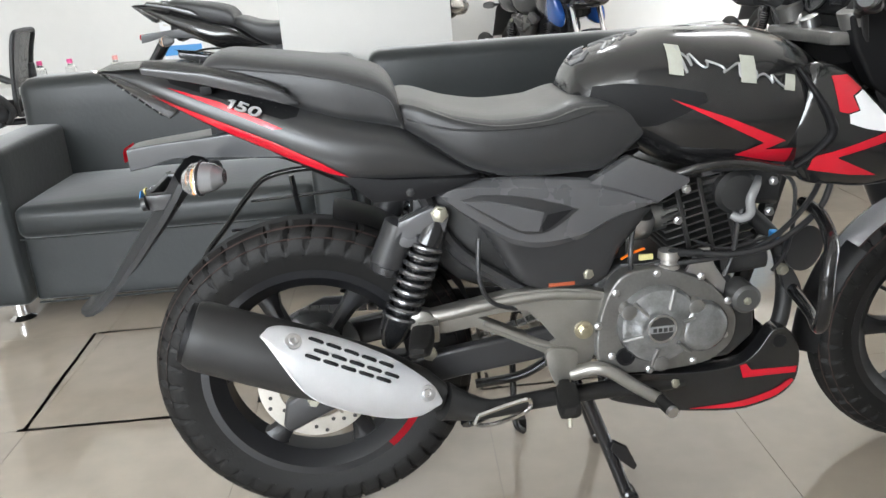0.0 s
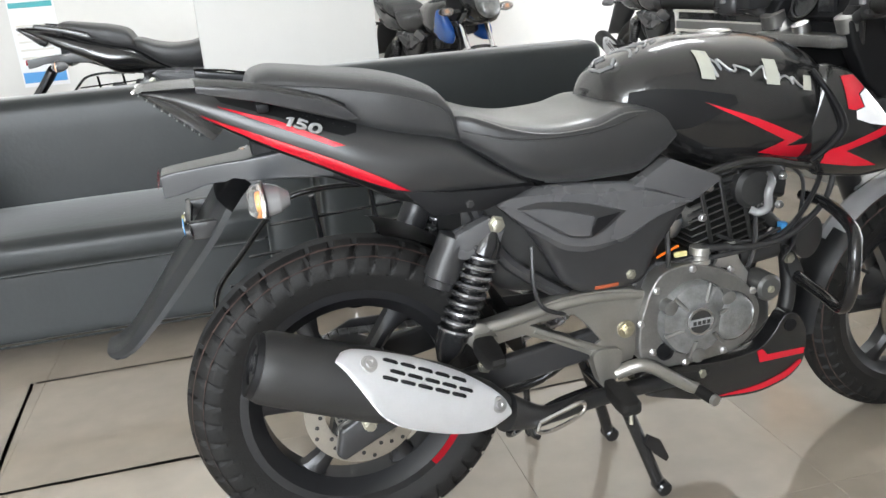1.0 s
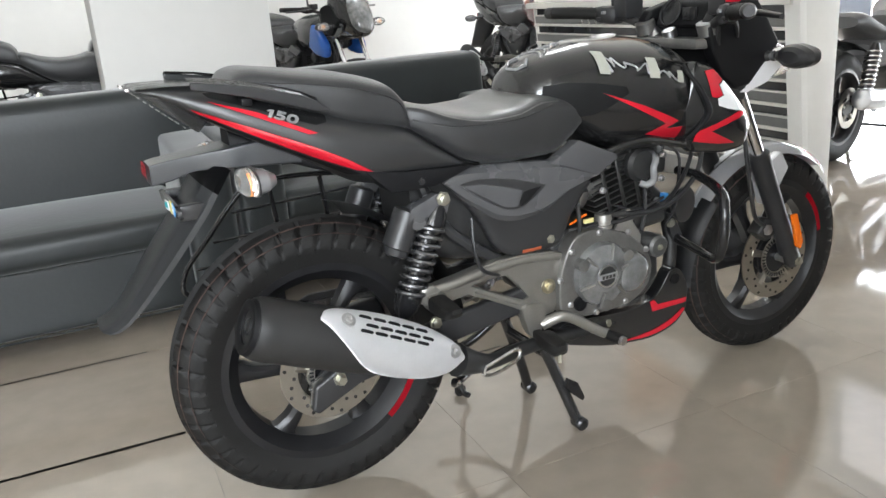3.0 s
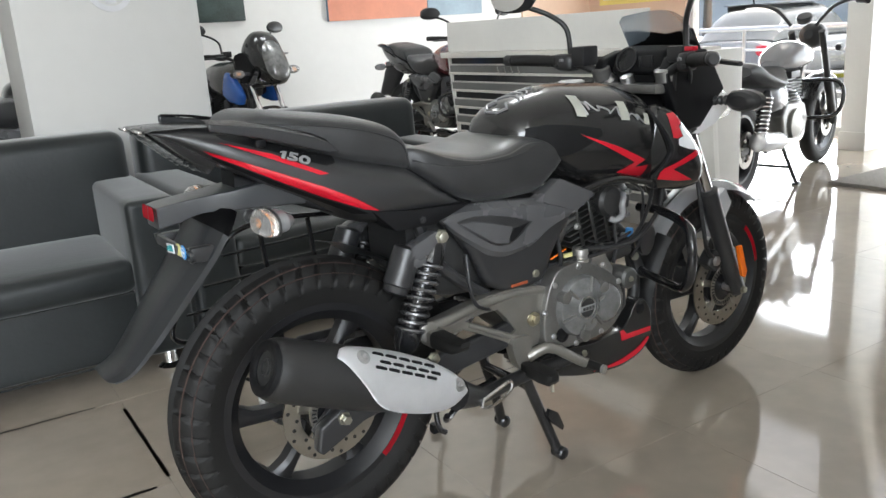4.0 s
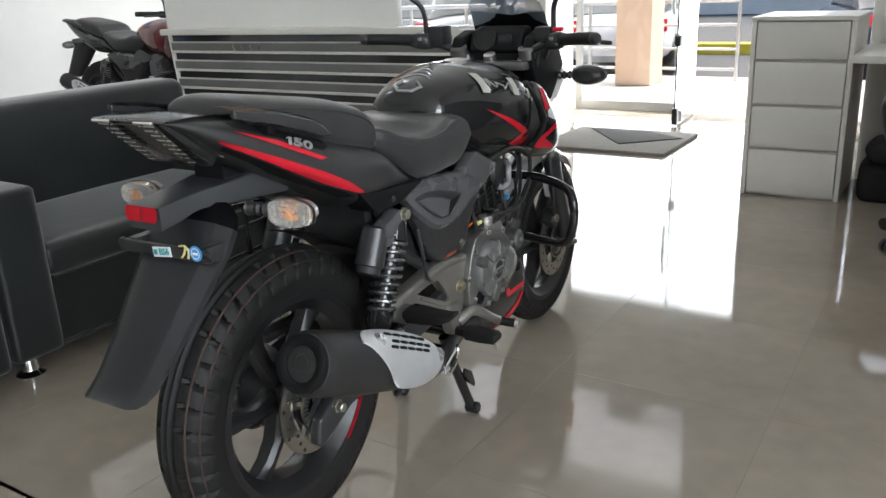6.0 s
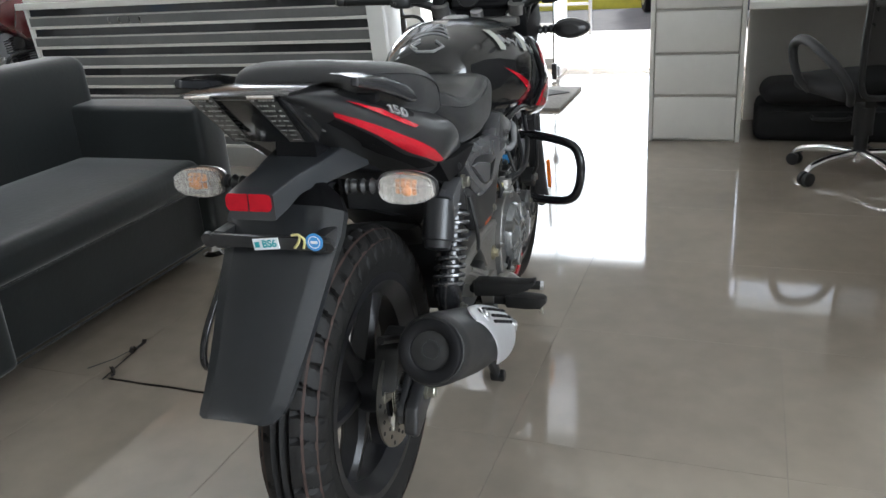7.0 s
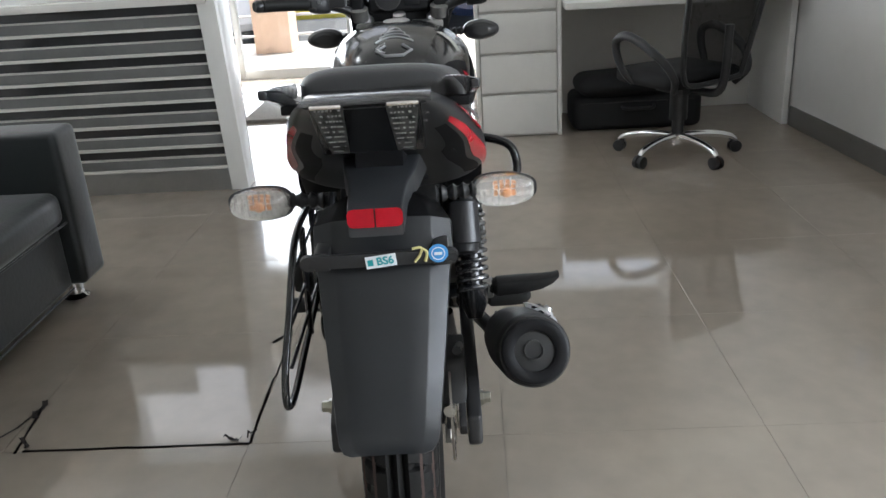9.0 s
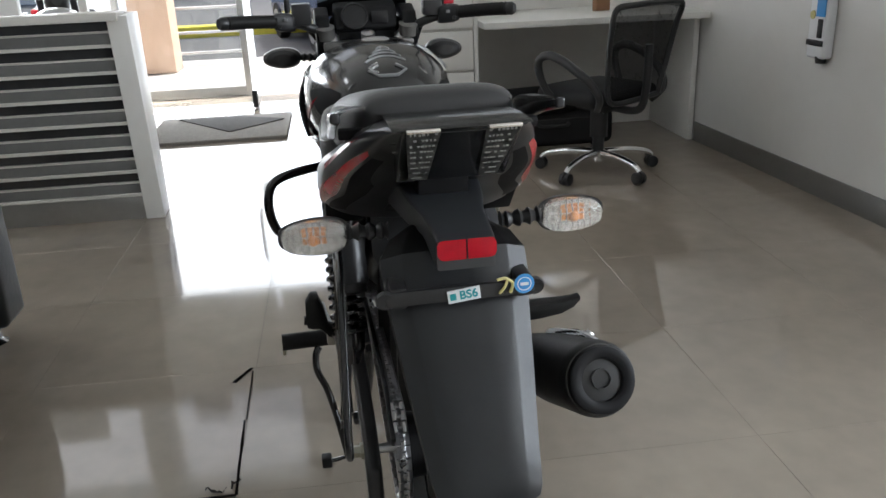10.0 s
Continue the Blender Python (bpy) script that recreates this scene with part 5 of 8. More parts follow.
                one = slab([(-0.0110, -0.0072), (-0.0078, -0.0072), (-0.0078, 0.0072), (-0.0106, 0.0072), (-0.0132, 0.0046), (-0.0132, 0.0026), (-0.0110, 0.0040)], -0.0015, 0.0015, 0.0004, 1)
                bmesh.ops.transform(one, matrix=mm @ Matrix.Rotation(radians(-90), 4, "X"), verts=one.verts)
                part("numeral", one, M_SILVERP, num)
        # grab rails
        bm = slab([(-0.205, 0.969), (-0.10, 0.950), (-0.005, 0.922), (0.022, 0.908), (0.046, 0.886), (0.018, 0.888), (-0.05, 0.912), (-0.12, 0.934), (-0.205, 0.955)], *sorted((s * 0.141, s * 0.154)), 0.004, 3)
        top = bmesh.new()
        rows = [[top.verts.new(p) for p in ((x, s * (0.151 - w * 0.75), z + 0.006), (x, s * (0.151 - w * 0.4), z + 0.005), (x, s * 0.151, z - 0.001))] for x, z, w in ((-0.205, 0.968, 0.060), (-0.15, 0.961, 0.056), (-0.10, 0.950, 0.046), (-0.05, 0.937, 0.036), (-0.005, 0.922, 0.026), (0.022, 0.908, 0.016))]
        for a, b in zip(rows, rows[1:]):
            for q in range(2):
                top.faces.new((a[q], a[q + 1], b[q + 1], b[q]))
        bmesh.ops.solidify(top, geom=top.faces[:], thickness=0.006)
        bm = join(bm, top)
        gr = part("grab_rail", bm, M_RAIL, B, "satin black grab rail")
        part("rail_mount", box(-0.118, -0.098, *sorted((s * 0.10, s * 0.142)), 0.914, 0.928, 0.003), M_INNER, gr)
        if D:
            # flat patch; the dark of the recess is only in its colour
            part("rail_recess_shade", tl.decal([(-0.178, 0.943), (-0.12, 0.938), (-0.02, 0.908), (0.040, 0.876), (0.035, 0.866), (0.012, 0.864), (-0.03, 0.880), (-0.09, 0.905), (-0.17, 0.934)], s, 0.001), M_TAILTOP, tp, "flat black patch painting the recess's shade under the rail")
    bm = bmesh.new()
    rows = [[bm.verts.new((x + 0.010 * abs(q) ** 2, 0.086 * q, z + lift * (1 - q * q))) for q in (-1, -0.75, -0.5, -0.25, 0, 0.25, 0.5, 0.75, 1)] for x, z, lift in ((-0.302, 0.9585, 0.002), (-0.296, 0.9610, 0.0025), (-0.24, 0.9600, 0.003), (-0.18, 0.9560, 0.002), (-0.11, 0.9440, 0.001))]
    for a, b in zip(rows, rows[1:]):
        for j in range(8):
            bm.faces.new((a[j], a[j + 1], b[j + 1], b[j]))
    bmesh.ops.solidify(bm, geom=bm.faces[:], thickness=0.004)
    part("tail_cover", bm, M_TAILC, B, "glossy dark grey upper tail cover")
    # tail lamps
    tlp = part("tail_lamp", slab([(-0.294, 0.959), (-0.27, 0.959), (-0.165, 0.892), (-0.190, 0.868)], -0.074, 0.074, 0.004), M_GLOSS, B, "black tail lamp body")
    for s in (-1, 1):
        bm = bmesh.new()
        a = [bm.verts.new(p) for p in ((-0.299, s * 0.027, 0.9585), (-0.297, s * 0.070, 0.9575), (-0.206, s * 0.059, 0.874), (-0.206, s * 0.034, 0.874))]
        f = bm.faces.new(a)
        bmesh.ops.solidify(bm, geom=[f], thickness=0.012)
        part("lens", bm, M_TAILLENS, tlp, "ribbed clear tail lamp lens")
        if D:
            # silvery strip added for the light caught along the lens top
            part("lens_edge", box(-0.3035, -0.297, *sorted((s * 0.029, s * 0.070)), 0.9565, 0.9612, 0.0018), M_REFLC, tlp, "silvery strip put in for the lens's lit upper edge")
            rng = random.Random(8)
            for k in range(9):
                u = (k + 0.5) / 9
                x, z = -0.2985 + 0.093 * u, 0.9575 - 0.083 * u
                bm = bmesh.new()
                y0, y1 = 0.030 + 0.007 * u, 0.067 - 0.011 * u
                for j in range(7):
                    if rng.random() < 0.18:
                        continue
                    y = y0 + (y1 - y0) * (j + 0.5) / 7
                    h = 0.0012 + 0.0008 * rng.random()
                    bm = join(bm, rod((x, s * (y - h), z), (x, s * (y + h), z), 0.0016, 6))
                part("lens_rib", bm, M_RIBG, tlp)
            for k in range(4):
                u = k / 3
                x, z = -0.236 + 0.076 * u, 0.9375 - 0.052 * u
                bm = Shell([(-0.010, 0.004), (0, 0.008), (0.010, 0.004)], [(-0.010, -0.004), (0, -0.007), (0.010, -0.004)], [(-0.010, 0.004), (0, 0.007), (0.010, 0.004)], 0.5).mesh(6, 10)
                bmesh.ops.transform(bm, matrix=Matrix.Translation((x, s * (0.078 - 0.010 * u), z)) @ Matrix.Rotation(radians(35), 4, "Y"), verts=bm.verts)
                part("lens_lobe", bm, M_LOBE, tlp, "clear lobe of the lamp lens")

    # rear mudguard with reflector, plate bracket and stickers
    arm = part("plate_bracket", Shell([(-0.285, 0.815), (-0.27, 0.818), (-0.15, 0.828), (-0.06, 0.836), (0.0, 0.833)], [(-0.285, 0.775), (-0.25, 0.780), (-0.20, 0.792), (-0.12, 0.788), (0.0, 0.780)], [(-0.285, 0.038), (-0.20, 0.043), (-0.13, 0.056), (0.0, 0.068)], 0.5, 16, 16).mesh(20, 48), M_SHROUDG, B, "grey plastic plate bracket", sharp=30)
    for s in (-1, 1):
        bm = bmesh.new()
        ring = [(0.001, -0.013), (0.030, -0.013), (0.035, -0.0115), (0.038, -0.006), (0.038, 0.006), (0.035, 0.0115), (0.030, 0.013), (0.001, 0.013)]
        f = bm.faces.new([bm.verts.new((-0.2915 + 0.09 * h, s * y, 0.804 + h)) for y, h in ring])
        bmesh.ops.solidify(bm, geom=[f], thickness=0.008 * s)
        bmesh.ops.recalc_face_normals(bm, faces=bm.faces[:])
        part("reflector", bm, M_REDLENS, arm, "red rear reflector")
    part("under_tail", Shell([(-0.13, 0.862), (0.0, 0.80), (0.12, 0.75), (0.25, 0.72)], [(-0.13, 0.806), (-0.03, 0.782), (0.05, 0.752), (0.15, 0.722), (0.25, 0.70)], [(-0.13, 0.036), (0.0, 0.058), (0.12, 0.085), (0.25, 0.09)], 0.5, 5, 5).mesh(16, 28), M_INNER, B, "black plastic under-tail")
    bm = bmesh.new()
    prof = [(-0.150, 0.795, 0.054), (-0.170, 0.782, 0.086), (-0.190, 0.762, 0.102), (-0.212, 0.730, 0.102), (-0.235, 0.700, 0.096), (-0.285, 0.640, 0.088), (-0.335, 0.580, 0.079), (-0.362, 0.550, 0.074), (-0.382, 0.530, 0.071), (-0.400, 0.519, 0.067), (-0.415, 0.515, 0.060), (-0.424, 0.516, 0.048)]
    rows = []
    for x, z, w in prof:
        k = 0.35 + 0.65 * min(1.0, max(0.0, (x + 0.42) / 0.12))
        rows.append([bm.verts.new((x + f * k * 0.76, w * y, z - f * k * 0.65)) for y, f in ((-1.02, 0.014), (-1.0, 0.003), (-0.74, -0.012), (-0.70, -0.014), (-0.35, -0.017), (0, -0.018), (0.35, -0.017), (0.70, -0.014), (0.74, -0.012), (1.0, 0.003), (1.02, 0.014))])
    for a, b in zip(rows[2:], rows[3:]):
        for j in range(10):
            bm.faces.new((a[j], a[j + 1], b[j + 1], b[j]))
    # upper rows split off and coloured black to stand for their shade
    neck = bmesh.new()
    nrows = [[neck.verts.new(v.co) for v in r] for r in rows[:3]]
    for a, b in zip(nrows, nrows[1:]):
        for j in range(10):
            neck.faces.new((a[j], a[j + 1], b[j + 1], b[j]))
    for v in rows[0] + rows[1]:
        bm.verts.remove(v)
    bmesh.ops.solidify(neck, geom=neck.faces[:], thickness=0.004)
    bmesh.ops.solidify(bm, geom=bm.faces[:], thickness=0.004)
    flap = part("rear_mudguard", bm, M_SHROUDG, B, "long dark grey plastic rear mudguard", sharp=40)
    part("mudguard_neck", neck, M_INNER, flap, "root of the mudguard, coloured black for its shade", sharp=40)
    if D:
        part("plate_stay", box(-0.2580, -0.2480, -0.098, 0.104, 0.718, 0.739, 0.004), M_DARKSATIN, flap, "black number-plate stay")
        for s in (-1, 1):
            part("stay_block", box(-0.2520, -0.204, *sorted((s * 0.074, s * 0.097)), 0.712, 0.742, 0.005), M_DARKSATIN, flap, "black stay end")
            part("stay_eye", lathe([(-0.004, 0.0125), (0.004, 0.0125)], (-0.2530, 0.104 if s > 0 else -0.098, 0.728), (1, 0, 0.2), 16), M_DARKSATIN, flap)
        st = part("sticker", box(-0.2612, -0.2595, -0.022, 0.022, 0.719, 0.737), M_STICKW, flap, "white emission sticker")
        lettering("sticker_text", "BS6", 0.0165, M_TEAL, Matrix.Translation((-0.2616, -0.006, 0.728)) @ Euler((radians(90), 0, radians(-90))).to_matrix().to_4x4(), st, 0.0004, "teal letters")
        part("sticker_mark", box(-0.2622, -0.2612, 0.011, 0.019, 0.7235, 0.7325), M_TEAL, st)
        mid = Vector((-0.2600, 0, 0.728))
        st.matrix_basis = Matrix.Translation(mid) @ Matrix.Rotation(radians(-6), 4, "X") @ Matrix.Translation(-mid)
        bs = part("round_sticker", lathe([(0, 0.0138), (0.0015, 0.0138)], (-0.2595, -0.082, 0.735), (-1, 0, 0), 28), M_STICKB, flap, "round blue inspection sticker")
        part("sticker_ring", lathe([(0, 0.0098), (0.0004, 0.0098), (0.0004, 0.0085), (0, 0.0085), (0, 0.0098)], (-0.2612, -0.082, 0.735), (-1, 0, 0), 28, ends=False), M_STICKW, bs)
        part("sticker_bar", box(-0.2622, -0.2612, -0.0875, -0.0765, 0.733, 0.737), M_STICKW, bs)
        part("paint_mark", tube([(-0.2605, -0.045, 0.744), (-0.2605, -0.058, 0.745), (-0.2605, -0.056, 0.734), (-0.2605, -0.048, 0.724)], 0.0022, 6, 4), M_YELL, flap, "yellow chalk mark")
        part("paint_mark", tube([(-0.2605, -0.058, 0.744), (-0.2605, -0.066, 0.738), (-0.2605, -0.063, 0.724)], 0.0022, 6, 4), M_YELL, flap, "yellow chalk mark")
    indicator(B, (-0.125, -0.188, 0.784), -1)
    indicator(B, (-0.125, 0.188, 0.784), 1)

    # side panels
    for s in (-1, 1):
        def lat(*v):
            return sorted(s * q for q in v)
        low = part("side_panel", domed(soft([(0.30, 0.69), (0.36, 0.60), (0.388, 0.540), (0.420, 0.512), (0.470, 0.499), (0.564, 0.506), (0.590, 0.57), (0.638, 0.626), (0.66, 0.65), (0.50, 0.70)]), s * 0.118, s * 0.138, 0.012, 0.03), M_DARKSATIN, B, "satin black side panel")
        top = curve1([(0.266, 0.711), (0.285, 0.724), (0.33, 0.729), (0.40, 0.727), (0.468, 0.720), (0.53, 0.712), (0.652, 0.664)])
        foot = curve1([(0.266, 0.707), (0.304, 0.668), (0.352, 0.630), (0.396, 0.600), (0.445, 0.590), (0.51, 0.598), (0.575, 0.632), (0.652, 0.660)])
        bm = bmesh.new()
        rows = []
        for q in range(33):
            x = 0.266 + 0.386 * q / 32
            a, b = top(x), foot(x)
            h = a - b
            rows.append([bm.verts.new((x, s * y, z)) for y, z in ((0.140, a), (0.150, a - 0.02 * h), (0.1655, a - 0.11 * h - 0.001), (0.1665, a - 0.5 * h), (0.1625, b + 0.12 * h), (0.152, b + 0.02 * h), (0.140, b))])
        for a, b in zip(rows, rows[1:]):
            for k in range(6):
                bm.faces.new((a[k], a[k + 1], b[k + 1], b[k]))
        bm.faces.new(rows[0])
        bm.faces.new(rows[-1])
        bmesh.ops.recalc_face_normals(bm, faces=bm.faces[:])
        part("side_wing", bm, M_SATIN, low, "grey wing on the side panel", sharp=18)
        # thin plates on the wing; their tones paint the hollow's lit and shaded faces
        part("wing_pocket", slab(soft([(0.298, 0.700), (0.34, 0.706), (0.40, 0.698), (0.45, 0.685), (0.512, 0.664), (0.470, 0.634), (0.440, 0.622), (0.40, 0.628), (0.345, 0.664)], 4, (0, 4)), *lat(0.150, 0.1675), 0.0015, 2), M_DARKSATIN, low, "dark plate painting the pocket's shade")
        part("pocket_facet", slab([(0.304, 0.696), (0.345, 0.694), (0.40, 0.680), (0.450, 0.664), (0.437, 0.627), (0.402, 0.632), (0.348, 0.667)], *lat(0.160, 0.1690), 0.0015, 1), M_SATIN, low, "lighter plate painting the pocket's lit facet")
        part("pocket_scoop", slab([(0.454, 0.659), (0.500, 0.664), (0.466, 0.638), (0.443, 0.626), (0.443, 0.640)], *lat(0.160, 0.1688), 0.001, 1), M_INNER, low, "black plate painting the scoop's deep shade")
        part("frame_cover", slab([(0.527, 0.703), (0.604, 0.745), (0.612, 0.746), (0.716, 0.699), (0.718, 0.690), (0.655, 0.655), (0.60, 0.668)], *lat(0.126, 0.157), 0.006, 2), M_SATIN, low, "grey angled frame cover")
        part("panel_bolt", bolt((0.530, s * 0.149, 0.531), (0, s, 0), 0.008, 0.007), M_BOLT, low, "zinc bolt")

    # frame and inner parts
    bm = tube([(0.24, 0.085, 0.715), (0.55, 0.08, 0.74), (0.95, 0.05, 0.82)], 0.014, 8, 5)
    tube([(0.24, -0.085, 0.715), (0.55, -0.08, 0.74), (0.95, -0.05, 0.82)], 0.014, 8, 5, bm=bm)
    tube([(1.0, 0, 0.80), (0.95, 0, 0.6), (0.88, 0, 0.38)], 0.018, 8, 5, bm=bm)
    for s in (-1, 1):
        tube([(0.24, s * 0.1, 0.70), (0.30, s * 0.11, 0.58), (0.50, s * 0.12, 0.44)], 0.014, 8, 5, bm=bm)
        tube([(0.16, s * 0.08, 0.76), (0.24, s * 0.09, 0.71)], 0.012, 8, 4, bm=bm)
    part("frame", bm, M_DARKSATIN, B, "black tubular frame")
    part("inner_cover", Shell([(0.22, 0.72), (0.4, 0.72), (0.62, 0.70)], [(0.22, 0.58), (0.32, 0.50), (0.62, 0.48)], [(0.22, 0.085), (0.4, 0.105), (0.62, 0.09)], 0.5, 4, 4).mesh(12, 20), M_ENGDARK, B, "black inner cover")
    # inner mudguard over the tyre
    bm = bmesh.new()
    rows = []
    for i in range(15):
        a = radians(2 + 76 * i / 14)
        rows.append([bm.verts.new((0.338 * math.cos(a), 0.075 * q, 0.333 + (0.338 + 0.01 * (1 - q * q)) * math.sin(a))) for q in (-1, -0.5, 0, 0.5, 1)])
    for a, b in zip(rows, rows[1:]):
        for j in range(4):
            bm.faces.new((a[j], a[j + 1], b[j + 1], b[j]))
    bmesh.ops.solidify(bm, geom=bm.faces[:], thickness=0.004)
    part("inner_mudguard", bm, M_PLASTIC, B, "black inner mudguard")

    # swing arm
    for s in (-1, 1):
        bm = slab([(0.54, 0.435), (0.54, 0.375), (0.30, 0.345), (0.05, 0.308), (-0.052, 0.262), (-0.066, 0.275), (-0.055, 0.325), (0.02, 0.365), (0.30, 0.405)], *sorted((s * 0.113, s * 0.140)), 0.008, 3)
        sa = part("swing_arm", bm, M_DARKSATIN, B, "black swing arm")
        part("axle_nut", bolt((0.0, s * 0.140, 0.333), (0, s, 0), 0.011, 0.020), M_BOLT, sa, "zinc axle nut")
        part("arm_bolt", bolt((0.225, s * 0.150, 0.405), (0, s, 0), 0.011, 0.014), M_BOLT, sa, "zinc bolt")
    if D:
        tr = part("tone_ring", lathe([(0, 0.040), (0.002, 0.040), (0.002, 0.057), (0, 0.057), (0, 0.040)], (0, -0.092, 0.333), (0, -1, 0), 48, ends=False), M_BOLT, B, "slotted zinc sensor ring")
        bm = bmesh.new()
        for k in range(40):
            a = 2 * math.pi * k / 40
            u, v = math.cos(a), math.sin(a)
            bm = join(bm, rod((0.043 * u, -0.0946, 0.333 + 0.043 * v), (0.054 * u, -0.0946, 0.333 + 0.054 * v), 0.0013, 4))
        part("ring_slots", bm, M_INNER, tr, "dark slots")
    part("axle", rod((0, -0.15, 0.333), (0, 0.15, 0.333), 0.009), M_STEEL, B, "steel rear axle")
    part("brake_caliper", slab([(-0.09, 0.375), (-0.05, 0.445), (0.02, 0.46), (0.06, 0.43), (0.03, 0.40), (-0.03, 0.40)], -0.115, -0.065, 0.008), M_ENGDARK, B, "black rear brake caliper")
    part("torque_arm", tube([(-0.10, -0.10, 0.49), (-0.02, -0.105, 0.455), (0.02, -0.105, 0.44)], 0.008, 8, 4), M_DARKSATIN, B)
    part("axle_plate", slab([(-0.05, 0.285), (0.06, 0.31), (0.07, 0.36), (0.0, 0.365), (-0.06, 0.31)], -0.112, -0.098, 0.004), M_DARKSATIN, B)
    part("chain_sprocket", lathe([(-0.004, 0.02), (-0.004, 0.088), (0.004, 0.088), (0.004, 0.02)], (0, 0.078, 0.333), (0, 1, 0), 40), M_STEEL, B, "steel chain sprocket")
    bm = bmesh.new()
    n = 66
    for k in range(n):
        u = k / n
        L1 = 0.46
        per = 2 * L1 + math.pi * (0.092 + 0.04)
        sdist = u * per
        if sdist < L1:
            p, tdir = Vector((0.0 + sdist, 0.078, 0.425 - 0.05 * sdist / L1 * 0.6)), (1, 0, -0.06)
        elif sdist < L1 + math.pi * 0.04:
            a = math.pi / 2 - (sdist - L1) / 0.04
            p, tdir = Vector((0.46 + 0.04 * math.cos(a), 0.078, 0.40 + 0.04 * math.sin(a) - 0.01)), (math.sin(a), 0, -math.cos(a))
        elif sdist < 2 * L1 + math.pi * 0.04:
            q = sdist - L1 - math.pi * 0.04
            p, tdir = Vector((0.46 - q, 0.078, 0.35 - 0.11 * q / L1)), (-1, 0, -0.2)
        else:
            a = -math.pi / 2 - (sdist - 2 * L1 - math.pi * 0.04) / 0.092
            p, tdir = Vector((0.092 * math.cos(a), 0.078, 0.333 + 0.092 * math.sin(a))), (math.sin(a), 0, -math.cos(a))
        d = Vector(tdir).normalized()
        for yy in (-0.0075, 0.0075):
            rod(p + Vector((0, yy, 0)) - d * 0.009, p + Vector((0, yy, 0)) + d * 0.009, 0.0052, 6, bm)
        rod(p - Vector((0, 0.01, 0)), p + Vector((0, 0.01, 0)), 0.0042, 6, bm)
    part("drive_chain", bm, M_STEEL, B, "steel drive chain")
    part("chain_guard", slab([(0.02, 0.445), (0.30, 0.435), (0.46, 0.425), (0.46, 0.40), (0.30, 0.405), (0.02, 0.425), (-0.07, 0.38), (-0.08, 0.40)], 0.088, 0.096, 0.003), M_DARKSATIN, B, "black chain guard")

    # shock absorbers
    for s in (-1, 1):
        t, b = Vector((0.262, s * 0.142, 0.672)), Vector((0.150, s * 0.142, 0.425))
        d = (b - t)
        sh = part("shock_absorber", lathe([(0.0, 0.014), (0.03, 0.026), (0.055, 0.030), (0.06, 0.022), (0.22, 0.020), (d.length - 0.07, 0.020), (d.length - 0.068, 0.031), (d.length - 0.03, 0.028), (d.length, 0.014)], t, d, 20), M_SPRING, B, "black shock absorber")
        part("spring", spring(t + d * 0.17, t + d * 0.80, 0.029, 0.0052, 9.5), M_COIL, sh, "dark steel coil spring")
        u = d.normalized()
        off = Vector((-0.060, -s * 0.012, 0.004))
        can = lathe([(0, 0.020), (0.006, 0.030), (0.085, 0.032), (0.088, 0.028), (0.102, 0.026), (0.106, 0.018)], t + off + u * 0.015, u, 20)
        part("gas_canister", can, M_DARKSATIN, sh, "dark gas canister")
        part("canister_bridge", slab([(0.282, 0.676), (0.250, 0.690), (0.190, 0.668), (0.168, 0.630), (0.20, 0.618), (0.265, 0.630)], *sorted((s * 0.125, s * 0.16)), 0.006), M_SATIN, sh)
        part("top_bolt", bolt((0.262, s * 0.156, 0.676), (0, s, 0), 0.012, 0.016), M_BOLT, sh, "zinc top bolt")

    # footrest hangers
    for s in (-1, 1):
        y0, y1 = sorted((s * 0.118, s * 0.146))
        hg = part("footrest_hanger", plate([(0.172, 0.502), (0.188, 0.470), (0.222, 0.440), (0.262, 0.440), (0.312, 0.446), (0.365, 0.420), (0.424, 0.388), (0.47, 0.360), (0.500, 0.344), (0.535, 0.350), (0.547, 0.378), (0.563, 0.452), (0.562, 0.490), (0.53, 0.500), (0.464, 0.508), (0.388, 0.508), (0.32, 0.497), (0.235, 0.484)], [(0.322, 0.464), (0.366, 0.469), (0.413, 0.468), (0.440, 0.440), (0.466, 0.404), (0.454, 0.398), (0.385, 0.431)], y0, y1), M_CAST, B, "cast grey footrest hanger", sharp=30)
        part("hanger_rail", tube([(0.205, s * 0.139, 0.474), (0.26, s * 0.141, 0.476), (0.33, s * 0.142, 0.486), (0.40, s * 0.142, 0.493), (0.47, s * 0.142, 0.494), (0.555, s * 0.140, 0.482)], lambda u: 0.0135 - 0.004 * u, 12, 5), M_CAST, hg, "rounded cast rail")
        part("hanger_rib", tube([(0.33, s * 0.143, 0.452), (0.385, s * 0.144, 0.424), (0.43, s * 0.144, 0.400), (0.48, s * 0.143, 0.380)], 0.007, 10, 5), M_CAST, hg)
        part("hanger_boss", lathe([(0, 0.024), (0.012, 0.024), (0.016, 0.018), (0.016, 0.008)], (0.215, s * 0.146, 0.470), (0, s, 0), 20), M_CAST, hg)
        part("pivot_washer", lathe([(0, 0.018), (0.004, 0.018), (0.005, 0.015)], (0.520, s * 0.146, 0.418), (0, s, 0), 24), M_GOLD, hg, "brass-coloured washer")
        part("pivot_bolt", bolt((0.520, s * 0.149, 0.418), (0, s, 0), 0.0105, 0.012), M_GOLD, hg, "brass-coloured pivot bolt")
        part("footrest_bracket", slab(soft([(0.438, 0.392), (0.512, 0.385), (0.496, 0.325), (0.478, 0.295), (0.458, 0.315)]), *sorted((s * 0.128, s * 0.158)), 0.005, 2), M_CAST, hg)
